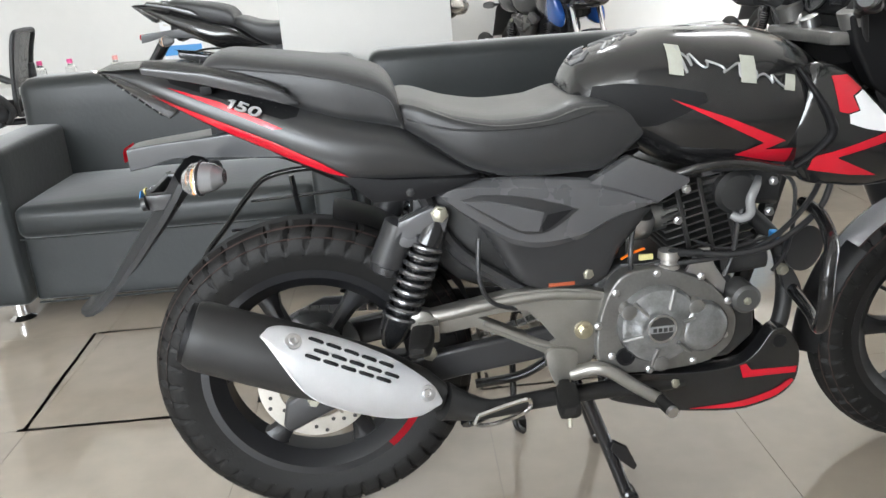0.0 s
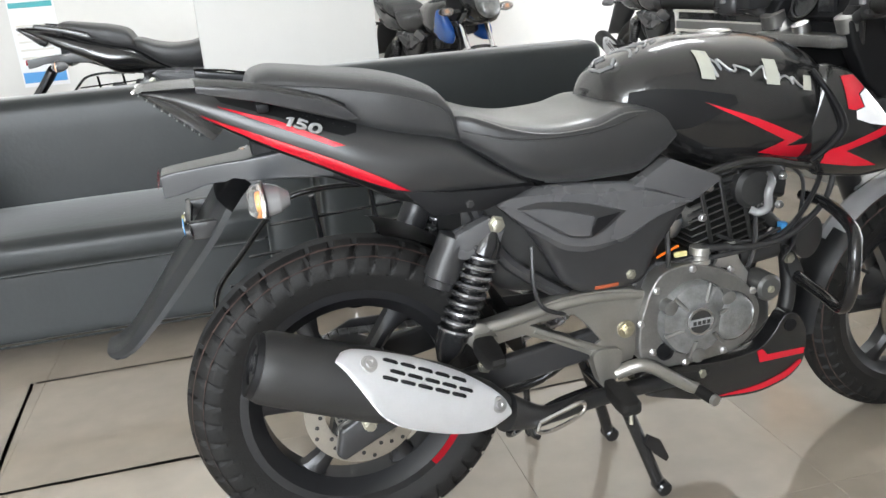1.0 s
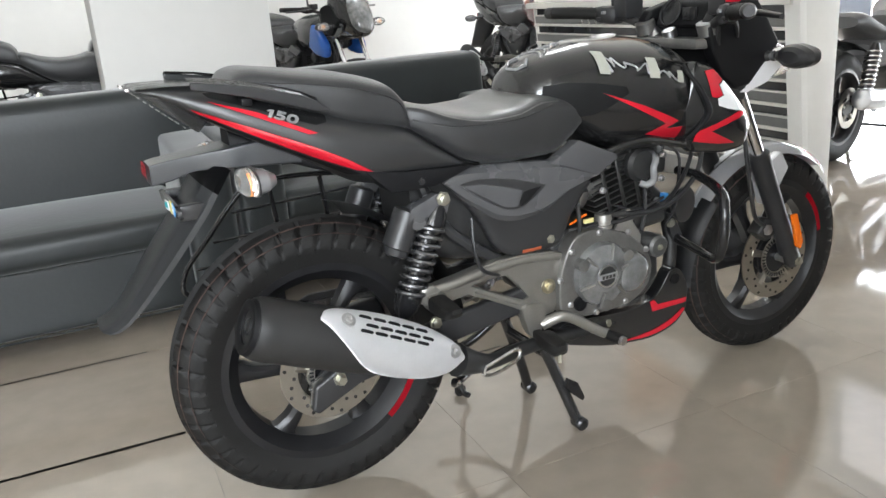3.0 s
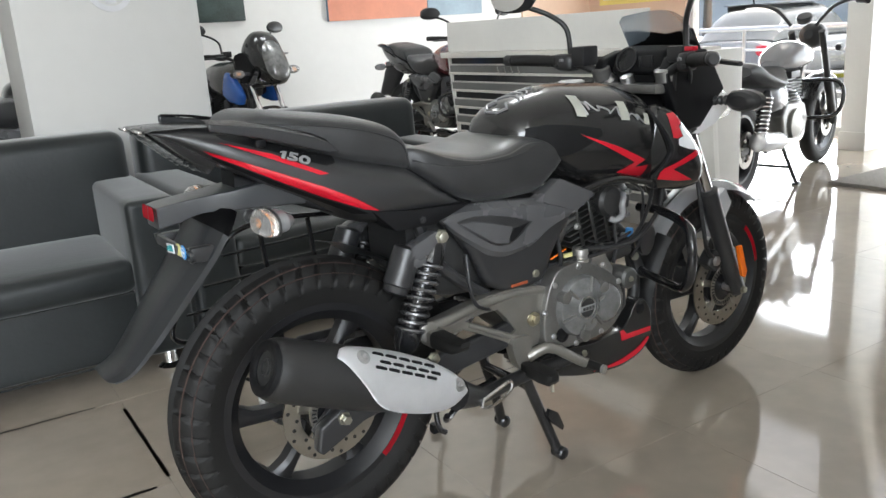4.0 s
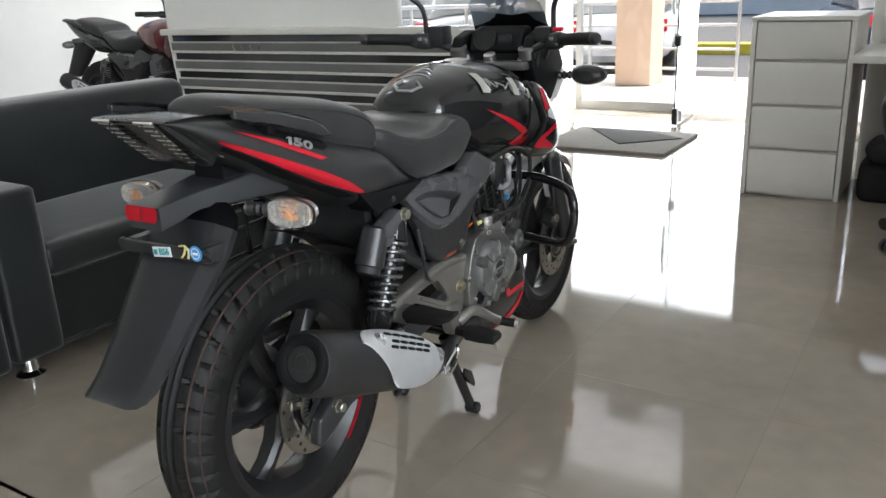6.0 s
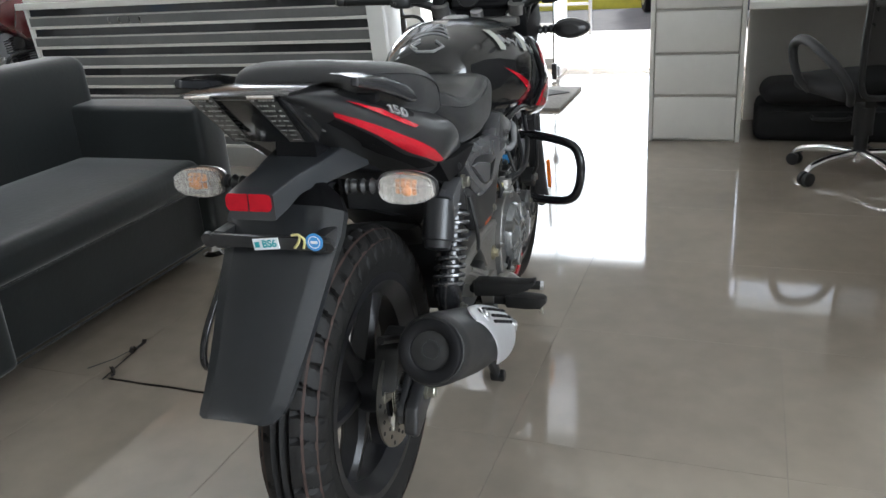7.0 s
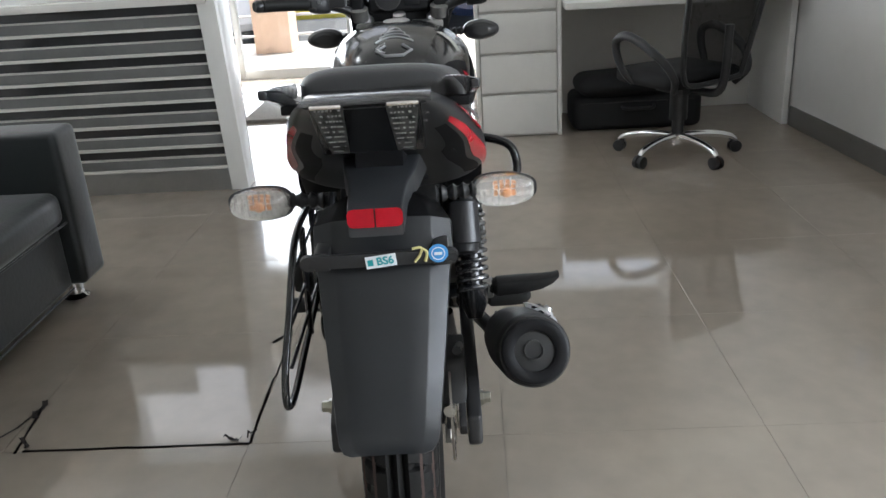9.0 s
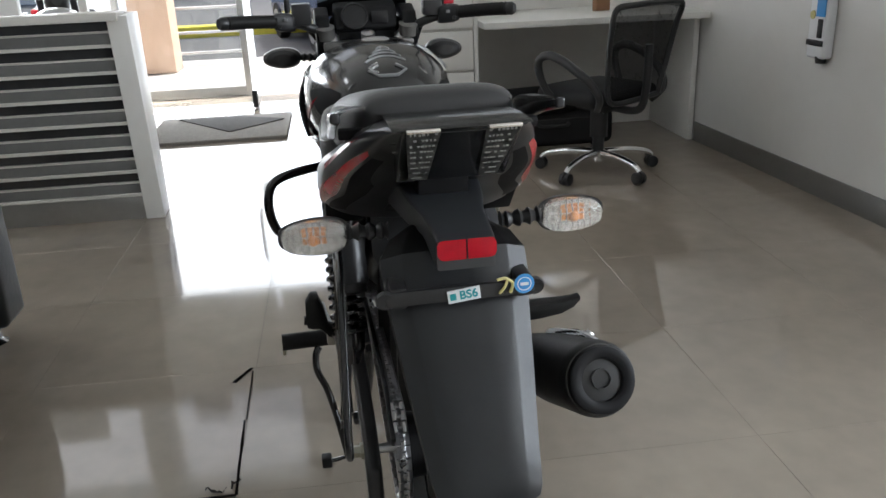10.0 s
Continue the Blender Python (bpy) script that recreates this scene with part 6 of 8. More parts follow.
        if s < 0:
            bm = loft_bar([(0.478, -0.148, 0.313, 0.011, 0.010), (0.474, -0.185, 0.315, 0.012, 0.011), (0.473, -0.192, 0.317, 0.021, 0.017), (0.466, -0.240, 0.320, 0.022, 0.017), (0.461, -0.276, 0.323, 0.020, 0.015), (0.459, -0.282, 0.327, 0.015, 0.011), (0.458, -0.288, 0.329, 0.010, 0.007)])
            rp = part("rider_footrest", bm, M_RUBBER, hg, "black rubber footrest")
            part("feeler", rod((0.460, -0.274, 0.312), (0.459, -0.277, 0.292), 0.004, 8), M_BOLT, rp, "small bolt under the footrest")
            bm = loft_bar([(0.225, -0.142, 0.456, 0.012, 0.011), (0.216, -0.185, 0.463, 0.013, 0.012), (0.214, -0.192, 0.465, 0.021, 0.018), (0.208, -0.240, 0.470, 0.021, 0.017), (0.203, -0.280, 0.475, 0.019, 0.014), (0.199, -0.305, 0.483, 0.016, 0.009), (0.197, -0.318, 0.492, 0.011, 0.005)])
            part("pillion_footrest", bm, M_RUBBER, hg, "black rubber pillion footrest with an upturned tip")
        else:
            rp = part("rider_footrest", tube([(0.475, 0.15, 0.325), (0.47, 0.185, 0.330), (0.466, 0.20, 0.332), (0.462, 0.286, 0.333)], lambda u: 0.019 if u > 0.35 else 0.011, 14, 6), M_RUBBER, hg, "black rubber footrest")
            part("feeler", rod((0.462, 0.282, 0.318), (0.462, 0.284, 0.302), 0.004, 8), M_BOLT, rp, "small bolt under the footrest")
            part("pillion_footrest", loft_bar([(0.205, 0.155, 0.470, 0.012, 0.012), (0.204, 0.180, 0.478, 0.014, 0.014), (0.203, 0.186, 0.500, 0.018, 0.026), (0.202, 0.196, 0.520, 0.020, 0.036), (0.201, 0.208, 0.521, 0.020, 0.036), (0.200, 0.219, 0.515, 0.016, 0.026)]), M_RUBBER, hg, "folded black rubber pillion footrest")
        part("footrest_fork", box(0.205, 0.245, *sorted((s * 0.135, s * 0.185)), 0.44, 0.475, 0.006), M_CAST, hg)
    # brake pedal, right; gear lever, left
    part("brake_pedal", tube([(0.495, -0.150, 0.328), (0.535, -0.165, 0.344), (0.565, -0.172, 0.336), (0.60, -0.180, 0.312), (0.64, -0.188, 0.285), (0.655, -0.190, 0.279)], lambda u: 0.0145 - 0.003 * u, 12, 6), M_CAST, B, "cast alloy brake pedal")
    pad = part("pedal_pad", rod((0.648, -0.170, 0.280), (0.662, -0.232, 0.274), 0.012), M_RUBBER, B, "black rubber pedal pad")
    part("pad_end", rod((0.662, -0.232, 0.274), (0.664, -0.240, 0.273), 0.0115), M_STEEL, pad, "steel end cap")
    part("gear_lever", tube([(0.50, 0.17, 0.33), (0.60, 0.185, 0.33), (0.66, 0.19, 0.33)], 0.007, 8, 4), M_STEEL, B)
    part("heel_shifter", tube([(0.50, 0.17, 0.33), (0.41, 0.20, 0.40), (0.40, 0.23, 0.41)], 0.010, 8, 4), M_RUBBER, B)

    # stands
    cs = part("centre_stand", tube([(0.53, -0.085, 0.26), (0.58, -0.10, 0.12), (0.615, -0.118, 0.014)], 0.014, 10, 4), M_SPRING, B, "black centre stand")
    tube_l = tube([(0.53, 0.085, 0.26), (0.58, 0.10, 0.12), (0.615, 0.118, 0.014)], 0.014, 10, 4)
    part("stand_leg", tube_l, M_SPRING, cs)
    part("stand_bar", rod((0.545, -0.09, 0.215), (0.545, 0.09, 0.215), 0.012), M_SPRING, cs)
    for s in (-1, 1):
        part("stand_foot", lathe([(-0.02, 0.012), (-0.016, 0.017), (0.016, 0.017), (0.02, 0.012)], (0.617, s * 0.119, 0.017), (0, 1, 0), 16), M_SPRING, cs)
    part("stand_tang", slab([(0.585, 0.15), (0.615, 0.13), (0.635, 0.085), (0.628, 0.075), (0.60, 0.10), (0.578, 0.13)], -0.122, -0.110, 0.003), M_SPRING, cs)
    part("stand_lever", tube([(0.53, 0.03, 0.2), (0.42, 0.0, 0.20), (0.30, -0.08, 0.205), (0.285, -0.10, 0.225)], 0.008, 8, 5), M_SPRING, cs)
    part("side_stand", tube([(0.58, 0.13, 0.27), (0.46, 0.155, 0.18), (0.34, 0.165, 0.16)], 0.011, 10, 5), M_SPRING, B, "black folded side stand")
    if D:
        lv = part("stand_foot_lever", tube([(0.45, 0.205, 0.318), (0.445, 0.214, 0.300), (0.44, 0.214, 0.262), (0.435, 0.196, 0.215), (0.43, 0.178, 0.13), (0.43, 0.165, 0.045), (0.45, 0.162, 0.020)], 0.008, 10, 6), M_SPRING, B, "bent black lever of the stand")
        part("lever_foot", tube([(0.45, 0.162, 0.022), (0.45, 0.182, 0.015), (0.45, 0.205, 0.013)], 0.005, 8, 4), M_SPRING, lv)
        part("stand_pad", box(0.437, 0.463, 0.202, 0.226, 0.0005, 0.028, 0.004), M_RUBBER, B, "black rubber stand pad")

    # engine
    eng = part("engine", slab([(0.545, 0.505), (0.60, 0.535), (0.68, 0.53), (0.80, 0.50), (0.865, 0.44), (0.87, 0.36), (0.82, 0.315), (0.60, 0.305), (0.55, 0.345), (0.535, 0.42)], -0.125, 0.125, 0.014, 3), M_ENGDARK, B, "air-cooled single-cylinder engine")
    part("crankcase_cover", slab(soft([(0.541, 0.42), (0.562, 0.489), (0.590, 0.528), (0.652, 0.536), (0.72, 0.514), (0.768, 0.485), (0.800, 0.448), (0.816, 0.41), (0.806, 0.362), (0.76, 0.327), (0.669, 0.320), (0.575, 0.324), (0.540, 0.353)], 3), -0.162, -0.12, 0.010, 3), M_ENGINE, eng, "grey crankcase cover")
    part("generator_cover", slab([(0.56, 0.445), (0.60, 0.50), (0.70, 0.51), (0.78, 0.46), (0.785, 0.39), (0.72, 0.33), (0.61, 0.33), (0.56, 0.37)], 0.12, 0.165, 0.012, 3), M_ENGDARK, eng)
    c = (0.658, -0.158, 0.423)
    part("clutch_cover", lathe([(0, 0.078), (0.010, 0.078), (0.020, 0.072), (0.024, 0.060), (0.027, 0.044), (0.030, 0.040), (0.031, 0.033)], c, (0, -1, 0), 48), M_FILM, eng, "round grey clutch cover")
    part("clutch_badge", lathe([(0, 0.028), (0.003, 0.028), (0.003, 0.024), (0.001, 0.024)], (c[0], c[1] - 0.030, c[2]), (0, -1, 0), 32), M_STEEL, eng, "round engine badge")
    part("badge_field", lathe([(0, 0.024), (0.001, 0.024)], (c[0], c[1] - 0.0315, c[2]), (0, -1, 0), 32), M_ENGDARK, eng)
    part("badge_plate", box(c[0] - 0.025, c[0] + 0.025, c[1] - 0.0365, c[1] - 0.032, c[2] - 0.007, c[2] + 0.007, 0.002), M_SILVERP, eng)
    if D:
        for k in range(4):
            part("badge_stroke", box(c[0] - 0.019 + 0.010 * k, c[0] - 0.012 + 0.010 * k, c[1] - 0.0372, c[1] - 0.0362, c[2] - 0.004, c[2] + 0.004), M_ENGDARK, eng)
        for k in range(9):
            a = 2 * math.pi * k / 9 + 0.3
            part("cover_bolt", bolt((0.672 + 0.128 * math.cos(a), -0.160, 0.424 + 0.100 * math.sin(a)), (0, -1, 0), 0.006, 0.008), M_STEEL, eng, "small steel bolt")
        for k in range(6):
            a = 2 * math.pi * k / 6 + 0.25
            p0 = (0.662 + 0.040 * math.cos(a), -0.186, 0.420 + 0.040 * math.sin(a))
            p1 = (0.662 + 0.078 * math.cos(a), -0.180, 0.420 + 0.078 * math.sin(a))
            part("cover_rib", rod(p0, p1, 0.004, 8), M_ENGINE, eng)
        for k in range(3):
            a = 2 * math.pi * k / 3 + 0.5
            part("cover_lug", lathe([(0, 0.016), (0.026, 0.015), (0.028, 0.010)], (0.662 + 0.074 * math.cos(a), -0.156, 0.420 + 0.074 * math.sin(a)), (0, -1, 0), 16), M_ENGINE, eng)
    part("filter_cover", lathe([(0, 0.052), (0.018, 0.051), (0.028, 0.044), (0.033, 0.030), (0.034, 0.01)], (0.742, -0.154, 0.410), (0, -1, 0), 28), M_FILM, eng, "grey oil filter cover")
    part("starter_cap", lathe([(0, 0.028), (0.05, 0.028), (0.056, 0.022), (0.058, 0.006)], (0.828, -0.118, 0.455), (0, -1, 0), 24), M_DARKCAP, eng, "dark round cap")
    part("starter_bolt", bolt((0.826, -0.176, 0.455), (0, -1, 0), 0.006, 0.006), M_BOLT, eng)
    part("oil_window", lathe([(0, 0.018), (0.006, 0.018), (0.006, 0.012), (0.003, 0.012)], (0.596, -0.162, 0.361), (0, -1, 0), 20), M_INNER, eng, "oil sight glass")
    part("oil_filler", lathe([(0, 0.015), (0.052, 0.014), (0.054, 0.021), (0.062, 0.022), (0.064, 0.018), (0.072, 0.018), (0.074, 0.021), (0.088, 0.020), (0.090, 0.014)], (0.685, -0.138, 0.470), (0.02, 0, 1), 20), M_CASTL, eng, "bright alloy oil filler neck")
    part("shift_plate", slab([(0.719, 0.511), (0.745, 0.556), (0.766, 0.556), (0.776, 0.519), (0.799, 0.484), (0.796, 0.458), (0.777, 0.472), (0.752, 0.500)], -0.140, -0.132, 0.002), M_CASTL, eng, "bare steel bracket")
    tilt = radians(-13)
    R = Matrix.Translation((0.80, 0, 0.50)) @ Matrix.Rotation(-tilt * -1, 4, "Y") @ Matrix.Translation((0, 0, 0))
    core = box(-0.055, 0.055, -0.06, 0.06, 0.0, 0.19, 0.008)
    bmesh.ops.transform(core, matrix=R, verts=core.verts)
    cyl = part("cylinder", core, M_ENGDARK, eng, "black finned cylinder")
    for k in range(11):
        f = box(-0.085 + (0.008 if k > 7 else 0), 0.085, -0.092, 0.092, 0.018 + 0.0155 * k, 0.0225 + 0.0155 * k, 0.0015, 1)
        bmesh.ops.transform(f, matrix=R, verts=f.verts)
        part("fin", f, M_FIN, cyl)
    hd = lathe([(0, 0.040), (0.02, 0.042), (0.03, 0.034), (0.034, 0.016)], (0.828, -0.085, 0.648), (0, -1, 0), 24)
    part("cam_cover", hd, M_ENGDARK, eng, "round cam cover")
    part("cylinder_head", Shell([(0.77, 0.70), (0.80, 0.715), (0.90, 0.70), (0.925, 0.675)], [(0.77, 0.62), (0.925, 0.60)], [(0.77, 0.08), (0.85, 0.092), (0.925, 0.08)], 0.5, 4, 4).mesh(10, 16), M_ENGDARK, eng)
    if D:
        for ux_ in (-0.045, 0.0, 0.045):
            f = box(ux_ - 0.005, ux_ + 0.005, -0.0945, -0.088, 0.015, 0.185, 0.002, 1)
            bmesh.ops.transform(f, matrix=R, verts=f.verts)
            part("fin_post", f, M_FIN, cyl)
        part("spark_cap", tube([(0.875, -0.09, 0.665), (0.855, -0.125, 0.660), (0.843, -0.132, 0.640), (0.845, -0.13, 0.612), (0.832, -0.12, 0.600), (0.818, -0.11, 0.606)], 0.009, 10, 5), M_GREYP, eng, "grey spark plug cap")
        part("ignition_cable", tube([(0.60, -0.12, 0.53), (0.72, -0.15, 0.535), (0.86, -0.15, 0.555), (0.97, -0.11, 0.62), (1.02, -0.08, 0.70)], 0.0055, 8, 6), M_PLASTIC, B, "black cable")
        part("clutch_cable", tube([(0.62, -0.13, 0.50), (0.61, -0.15, 0.55), (0.62, -0.13, 0.60), (0.65, -0.10, 0.68)], 0.005, 8, 6), M_PLASTIC, B)
        part("brake_hose", tube([(0.33, -0.15, 0.62), (0.325, -0.165, 0.55), (0.345, -0.16, 0.50), (0.40, -0.14, 0.47)], 0.0045, 8, 6), M_PLASTIC, B, "black brake hose")
        part("throttle_body", lathe([(0, 0.03), (0.04, 0.03), (0.041, 0.024), (0.08, 0.024)], (0.66, -0.06, 0.60), (1, 0, 0.15), 18), M_ENGINE, B)
        part("intake_boot", lathe([(0, 0.034), (0.01, 0.036), (0.03, 0.036), (0.04, 0.03)], (0.635, -0.08, 0.585), (0.2, -0.3, 1), 18), M_STEEL, B)
        part("connector", box(0.906, 0.920, -0.10, -0.082, 0.535, 0.560, 0.003), M_STICKB, B, "blue plug connector")
        for k, pts in enumerate((((0.60, -0.10, 0.50), (0.63, -0.135, 0.53), (0.70, -0.14, 0.545)), ((0.91, -0.1, 0.48), (0.93, -0.115, 0.53), (0.95, -0.1, 0.6)), ((0.88, -0.1, 0.70), (0.93, -0.12, 0.66), (0.94, -0.11, 0.58)), ((0.75, -0.1, 0.56), (0.80, -0.125, 0.545), (0.88, -0.125, 0.56)))):
            part("wire", tube(pts, 0.004, 6, 6), M_PLASTIC, B)
        part("cable_boot", lathe([(0.008 * k, 0.009 if k % 2 else 0.0065) for k in range(9)], (0.682, -0.148, 0.557), (1, -0.05, -0.1), 10), M_PLASTIC, B, "ribbed cable boot")
        part("hose", tube([(0.78, -0.10, 0.70), (0.86, -0.13, 0.705), (0.95, -0.12, 0.70), (0.99, -0.09, 0.66)], 0.010, 10, 6), M_PLASTIC, B, "black breather hose")
        part("engine_cable", tube([(0.74, -0.150, 0.550), (0.80, -0.158, 0.545), (0.866, -0.158, 0.552), (0.93, -0.15, 0.58), (0.984, -0.135, 0.622), (1.01, -0.12, 0.69)], 0.0062, 10, 6), M_PLASTIC, B, "thick black cable")
        part("wire_tag", box(0.628, 0.655, -0.145, -0.138, 0.545, 0.556, 0.002), M_YELL, B, "yellow wire tag")
        part("red_wire", tube([(0.60, -0.125, 0.545), (0.615, -0.14, 0.56), (0.64, -0.135, 0.565)], 0.003, 6, 4), M_AMBER, B, "orange wire")
        part("brake_light_tab", box(0.455, 0.505, -0.150, -0.142, 0.512, 0.520, 0.002), mat("brown_card_tag", (0.28, 0.06, 0.02), 0.6), B, "reddish brown tag")
        for hx, hz in ((0.735, 0.66), (0.90, 0.60), (0.885, 0.545), (0.72, 0.60), (0.80, 0.715), (0.905, 0.66)):
            part("head_bolt", bolt((hx, -0.092, hz), (0, -1, 0), 0.007, 0.010), M_STEEL, eng, "steel bolt")
        part("starter_motor", lathe([(0, 0.026), (0.09, 0.026), (0.095, 0.018)], (0.80, -0.09, 0.505), (0.9, -0.05, 0.1), 18), M_ENGDARK, eng, "black starter motor")
        part("oil_line", tube([(0.79, -0.15, 0.50), (0.81, -0.14, 0.54), (0.83, -0.115, 0.60), (0.845, -0.11, 0.63)], 0.005, 8, 5), M_DARKSATIN, eng, "thin black oil line")
        part("guard_bracket", slab(soft([(0.925, 0.50), (0.945, 0.50), (0.985, 0.43), (0.975, 0.40), (0.95, 0.42)]), -0.085, -0.070, 0.004), M_DARKSATIN, B)
        part("guard_bolt", bolt((0.938, -0.085, 0.475), (0, -1, 0), 0.010, 0.010), M_BOLT, B, "zinc bolt")
        part("kill_switch", box(0.985, 1.005, -0.232, -0.205, 1.012, 1.024, 0.003), M_RED, B, "red kill switch")
        part("horn", lathe([(0, 0.015), (0.01, 0.04), (0.02, 0.046), (0.028, 0.046), (0.03, 0.036)], (0.965, -0.075, 0.52), (0.3, -1, 0), 28), M_DARKSATIN, B, "round black horn")
    # engine cowl
    for s in (-1, 1):
        y0, y1 = sorted((s * 0.080, s * 0.118))
        bp = part("belly_pan", slab(soft([(0.56, 0.305), (0.568, 0.245), (0.64, 0.222), (0.72, 0.200), (0.85, 0.185), (0.93, 0.205), (0.968, 0.24), (0.972, 0.31), (0.945, 0.36), (0.912, 0.365), (0.885, 0.32), (0.855, 0.292), (0.76, 0.282)]), y0, y1, 0.012, 3), M_GLOSS, B, "gloss black engine cowl with red edge")
        y0, y1 = sorted((s * 0.1185, s * 0.1205))
        if D:
            part("cowl_graphic", slab(soft([(0.745, 0.204), (0.85, 0.194), (0.925, 0.212), (0.960, 0.242), (0.955, 0.25), (0.92, 0.226), (0.85, 0.207)], 3, (0,)), y0, y1, 0), accent, bp, "red lower edge")
            part("cowl_graphic", slab([(0.845, 0.290), (0.852, 0.262), (0.962, 0.262), (0.964, 0.275), (0.87, 0.277), (0.858, 0.292)], y0, y1, 0), accent, bp, "red hook graphic")
            part("cowl_bolt", bolt((0.712, s * 0.118, 0.265), (0, s, 0), 0.008, 0.006), M_BOLT, bp)
            part("cowl_hole", lathe([(0, 0.014), (0.002, 0.014)], (0.925, s * 0.1185, 0.335), (0, s, 0), 16), M_INNER, bp, "dark mounting hole")
    part("cowl_floor", slab([(0.60, 0.225), (0.72, 0.202), (0.85, 0.188), (0.93, 0.21), (0.968, 0.25), (0.965, 0.30), (0.90, 0.24), (0.60, 0.25)], -0.08, 0.08, 0.004), M_GLOSS, B)

    # exhaust
    part("exhaust_pipe", tube([(0.89, -0.03, 0.58), (0.95, -0.05, 0.50), (0.945, -0.075, 0.36), (0.86, -0.09, 0.272), (0.70, -0.105, 0.262), (0.54, -0.13, 0.275), (0.42, -0.165, 0.29), (0.32, -0.195, 0.300), (0.24, -0.21, 0.335)], lambda u: 0.017 if u < 0.86 else 0.017 + 0.02 * (u - 0.86) / 0.14, 14, 8), M_EXH, B, "matt black exhaust pipe")
    e0, e1 = Vector((-0.185, -0.224, 0.527)), Vector((0.24, -0.212, 0.345))
    ax = (e1 - e0)
    L = ax.length
    sil = part("silencer", lathe([(0.0, 0.048), (0.004, 0.056), (0.015, 0.060), (0.03, 0.061), (0.20, 0.063), (0.33, 0.058), (0.42, 0.042), (L, 0.024)], e0, ax, 40), M_EXH, B, "matt black oval silencer")
    # end cap with its recess, in a darker black than the silencer
    part("end_cap", lathe([(0.006, 0.0545), (-0.006, 0.052), (-0.008, 0.048), (-0.006, 0.036), (-0.004, 0.033), (0.018, 0.030), (0.019, 0.002)], e0, ax, 36, ends=False), M_INNER, sil, "matt black end cap")
    part("outlet", lathe([(-0.003, 0.0165), (-0.003, 0.0135), (0.018, 0.0135), (0.018, 0.0165), (-0.003, 0.0165)], e0 + Vector((0, 0, 0.002)), ax, 20, ends=False), M_ENGDARK, sil, "dark outlet pipe")
    # heat shield: a curved shell on the silencer's outer side
    au = ax.normalized()
    out = Vector((0, -1, 0))
    out = (out - au * out.dot(au)).normalized()
    upv = au.cross(out)
    if upv.z < 0:
        upv = -upv
    bm = bmesh.new()
    hi = curve1([(0.114, 0.84), (0.122, 1.10), (0.15, 1.28), (0.24, 1.36), (0.32, 1.22), (0.385, 0.98), (0.43, 0.70), (0.450, 0.34)])
    lo = curve1([(0.114, 0.80), (0.134, 0.56), (0.175, 0.08), (0.225, -0.46), (0.26, -0.66), (0.31, -0.74), (0.37, -0.70), (0.42, -0.42), (0.450, 0.16)])
    rr = curve1([(0.114, 0.067), (0.13, 0.071), (0.20, 0.0735), (0.33, 0.071), (0.40, 0.063), (0.450, 0.050)])
    rows = []
    for i in range(41):
        s_ = 0.114 + 0.336 * i / 40
        rows.append([bm.verts.new(e0 + au * s_ + (out * math.cos(a) + upv * math.sin(a)) * (rr(s_) - 0.003 * abs(2 * j / 18 - 1) ** 6)) for j, a in enumerate(lo(s_) + (hi(s_) - lo(s_)) * j / 18 for j in range(19))])
    for a, b in zip(rows, rows[1:]):
        for j in range(18):
            bm.faces.new((a[j], a[j + 1], b[j + 1], b[j]))
    bmesh.ops.solidify(bm, geom=bm.faces[:], thickness=0.006)
    hs = part("heat_shield", bm, M_HEAT, sil, "silver slotted heat shield", sharp=60)
    for row, (a, first, slope) in enumerate(((1.02, 0.206, -1.05), (0.77, 0.219, -0.85), (0.60, 0.207, -0.75))):
        for k in range(5):
            s_ = first + 0.0318 * k
            aa = a + slope * 0.0318 * k
            r = rr(s_) + 0.0004
            f = lambda ds, lift=0.0: e0 + au * (s_ + ds) + (out * math.cos(aa + slope * ds * 1.2) + upv * math.sin(aa + slope * ds * 1.2)) * (r + lift)
            part("slot", tube([f(-0.0105, -0.003), f(-0.009), f(0.009), f(0.0105, -0.003)], 0.0034, 8, 2), M_INNER, hs, "dark slot")
    for s_, a in ((0.169, 0.86), (0.418, 0.44)):
        p = e0 + au * s_ + (out * math.cos(a) + upv * math.sin(a)) * (rr(s_) - 0.002)
        part("shield_bolt", lathe([(0, 0.015), (0.004, 0.014), (0.005, 0.0085), (0.009, 0.0075), (0.0092, 0.004), (0.006, 0.0035)], p, out * math.cos(a) + upv * math.sin(a), 18), M_STEEL, hs, "steel shield bolt")
    if D:
        part("pipe_tag", tube([(0.30, -0.225, 0.305), (0.36, -0.215, 0.315), (0.40, -0.20, 0.312), (0.395, -0.205, 0.292), (0.33, -0.225, 0.284), (0.295, -0.23, 0.29), (0.30, -0.225, 0.305)], 0.0045, 6, 5), M_CHROME, B, "bright looped wire tag")

    # front end
    rake = Vector((-0.45, 0, 1)).normalized()
    for s in (-1, 1):
        lo_ = Vector((1.372, s * 0.098, 0.285))
        up_ = lo_ + rake * 0.36
        top = lo_ + rake * 0.70
        fk = part("fork", lathe([(-0.02, 0.016), (0.0, 0.028), (0.05, 0.026), (0.30, 0.027), (0.355, 0.030), (0.36, 0.022)], lo_, rake, 20), M_DARKSATIN, B, "black lower fork leg")
        part("stanchion", rod(up_ - rake * 0.02, top, 0.0165, 16), M_CHROME, fk, "chrome fork tube")
        part("axle_bolt", bolt((1.372, s * 0.122, 0.285), (0, s, 0), 0.010, 0.012), M_BOLT, fk)
        part("fork_reflector", slab([(1.325, 0.43), (1.345, 0.432), (1.375, 0.345), (1.365, 0.325), (1.350, 0.335)], *sorted((s * 0.125, s * 0.136)), 0.004), M_AMBER, fk, "amber side reflector")
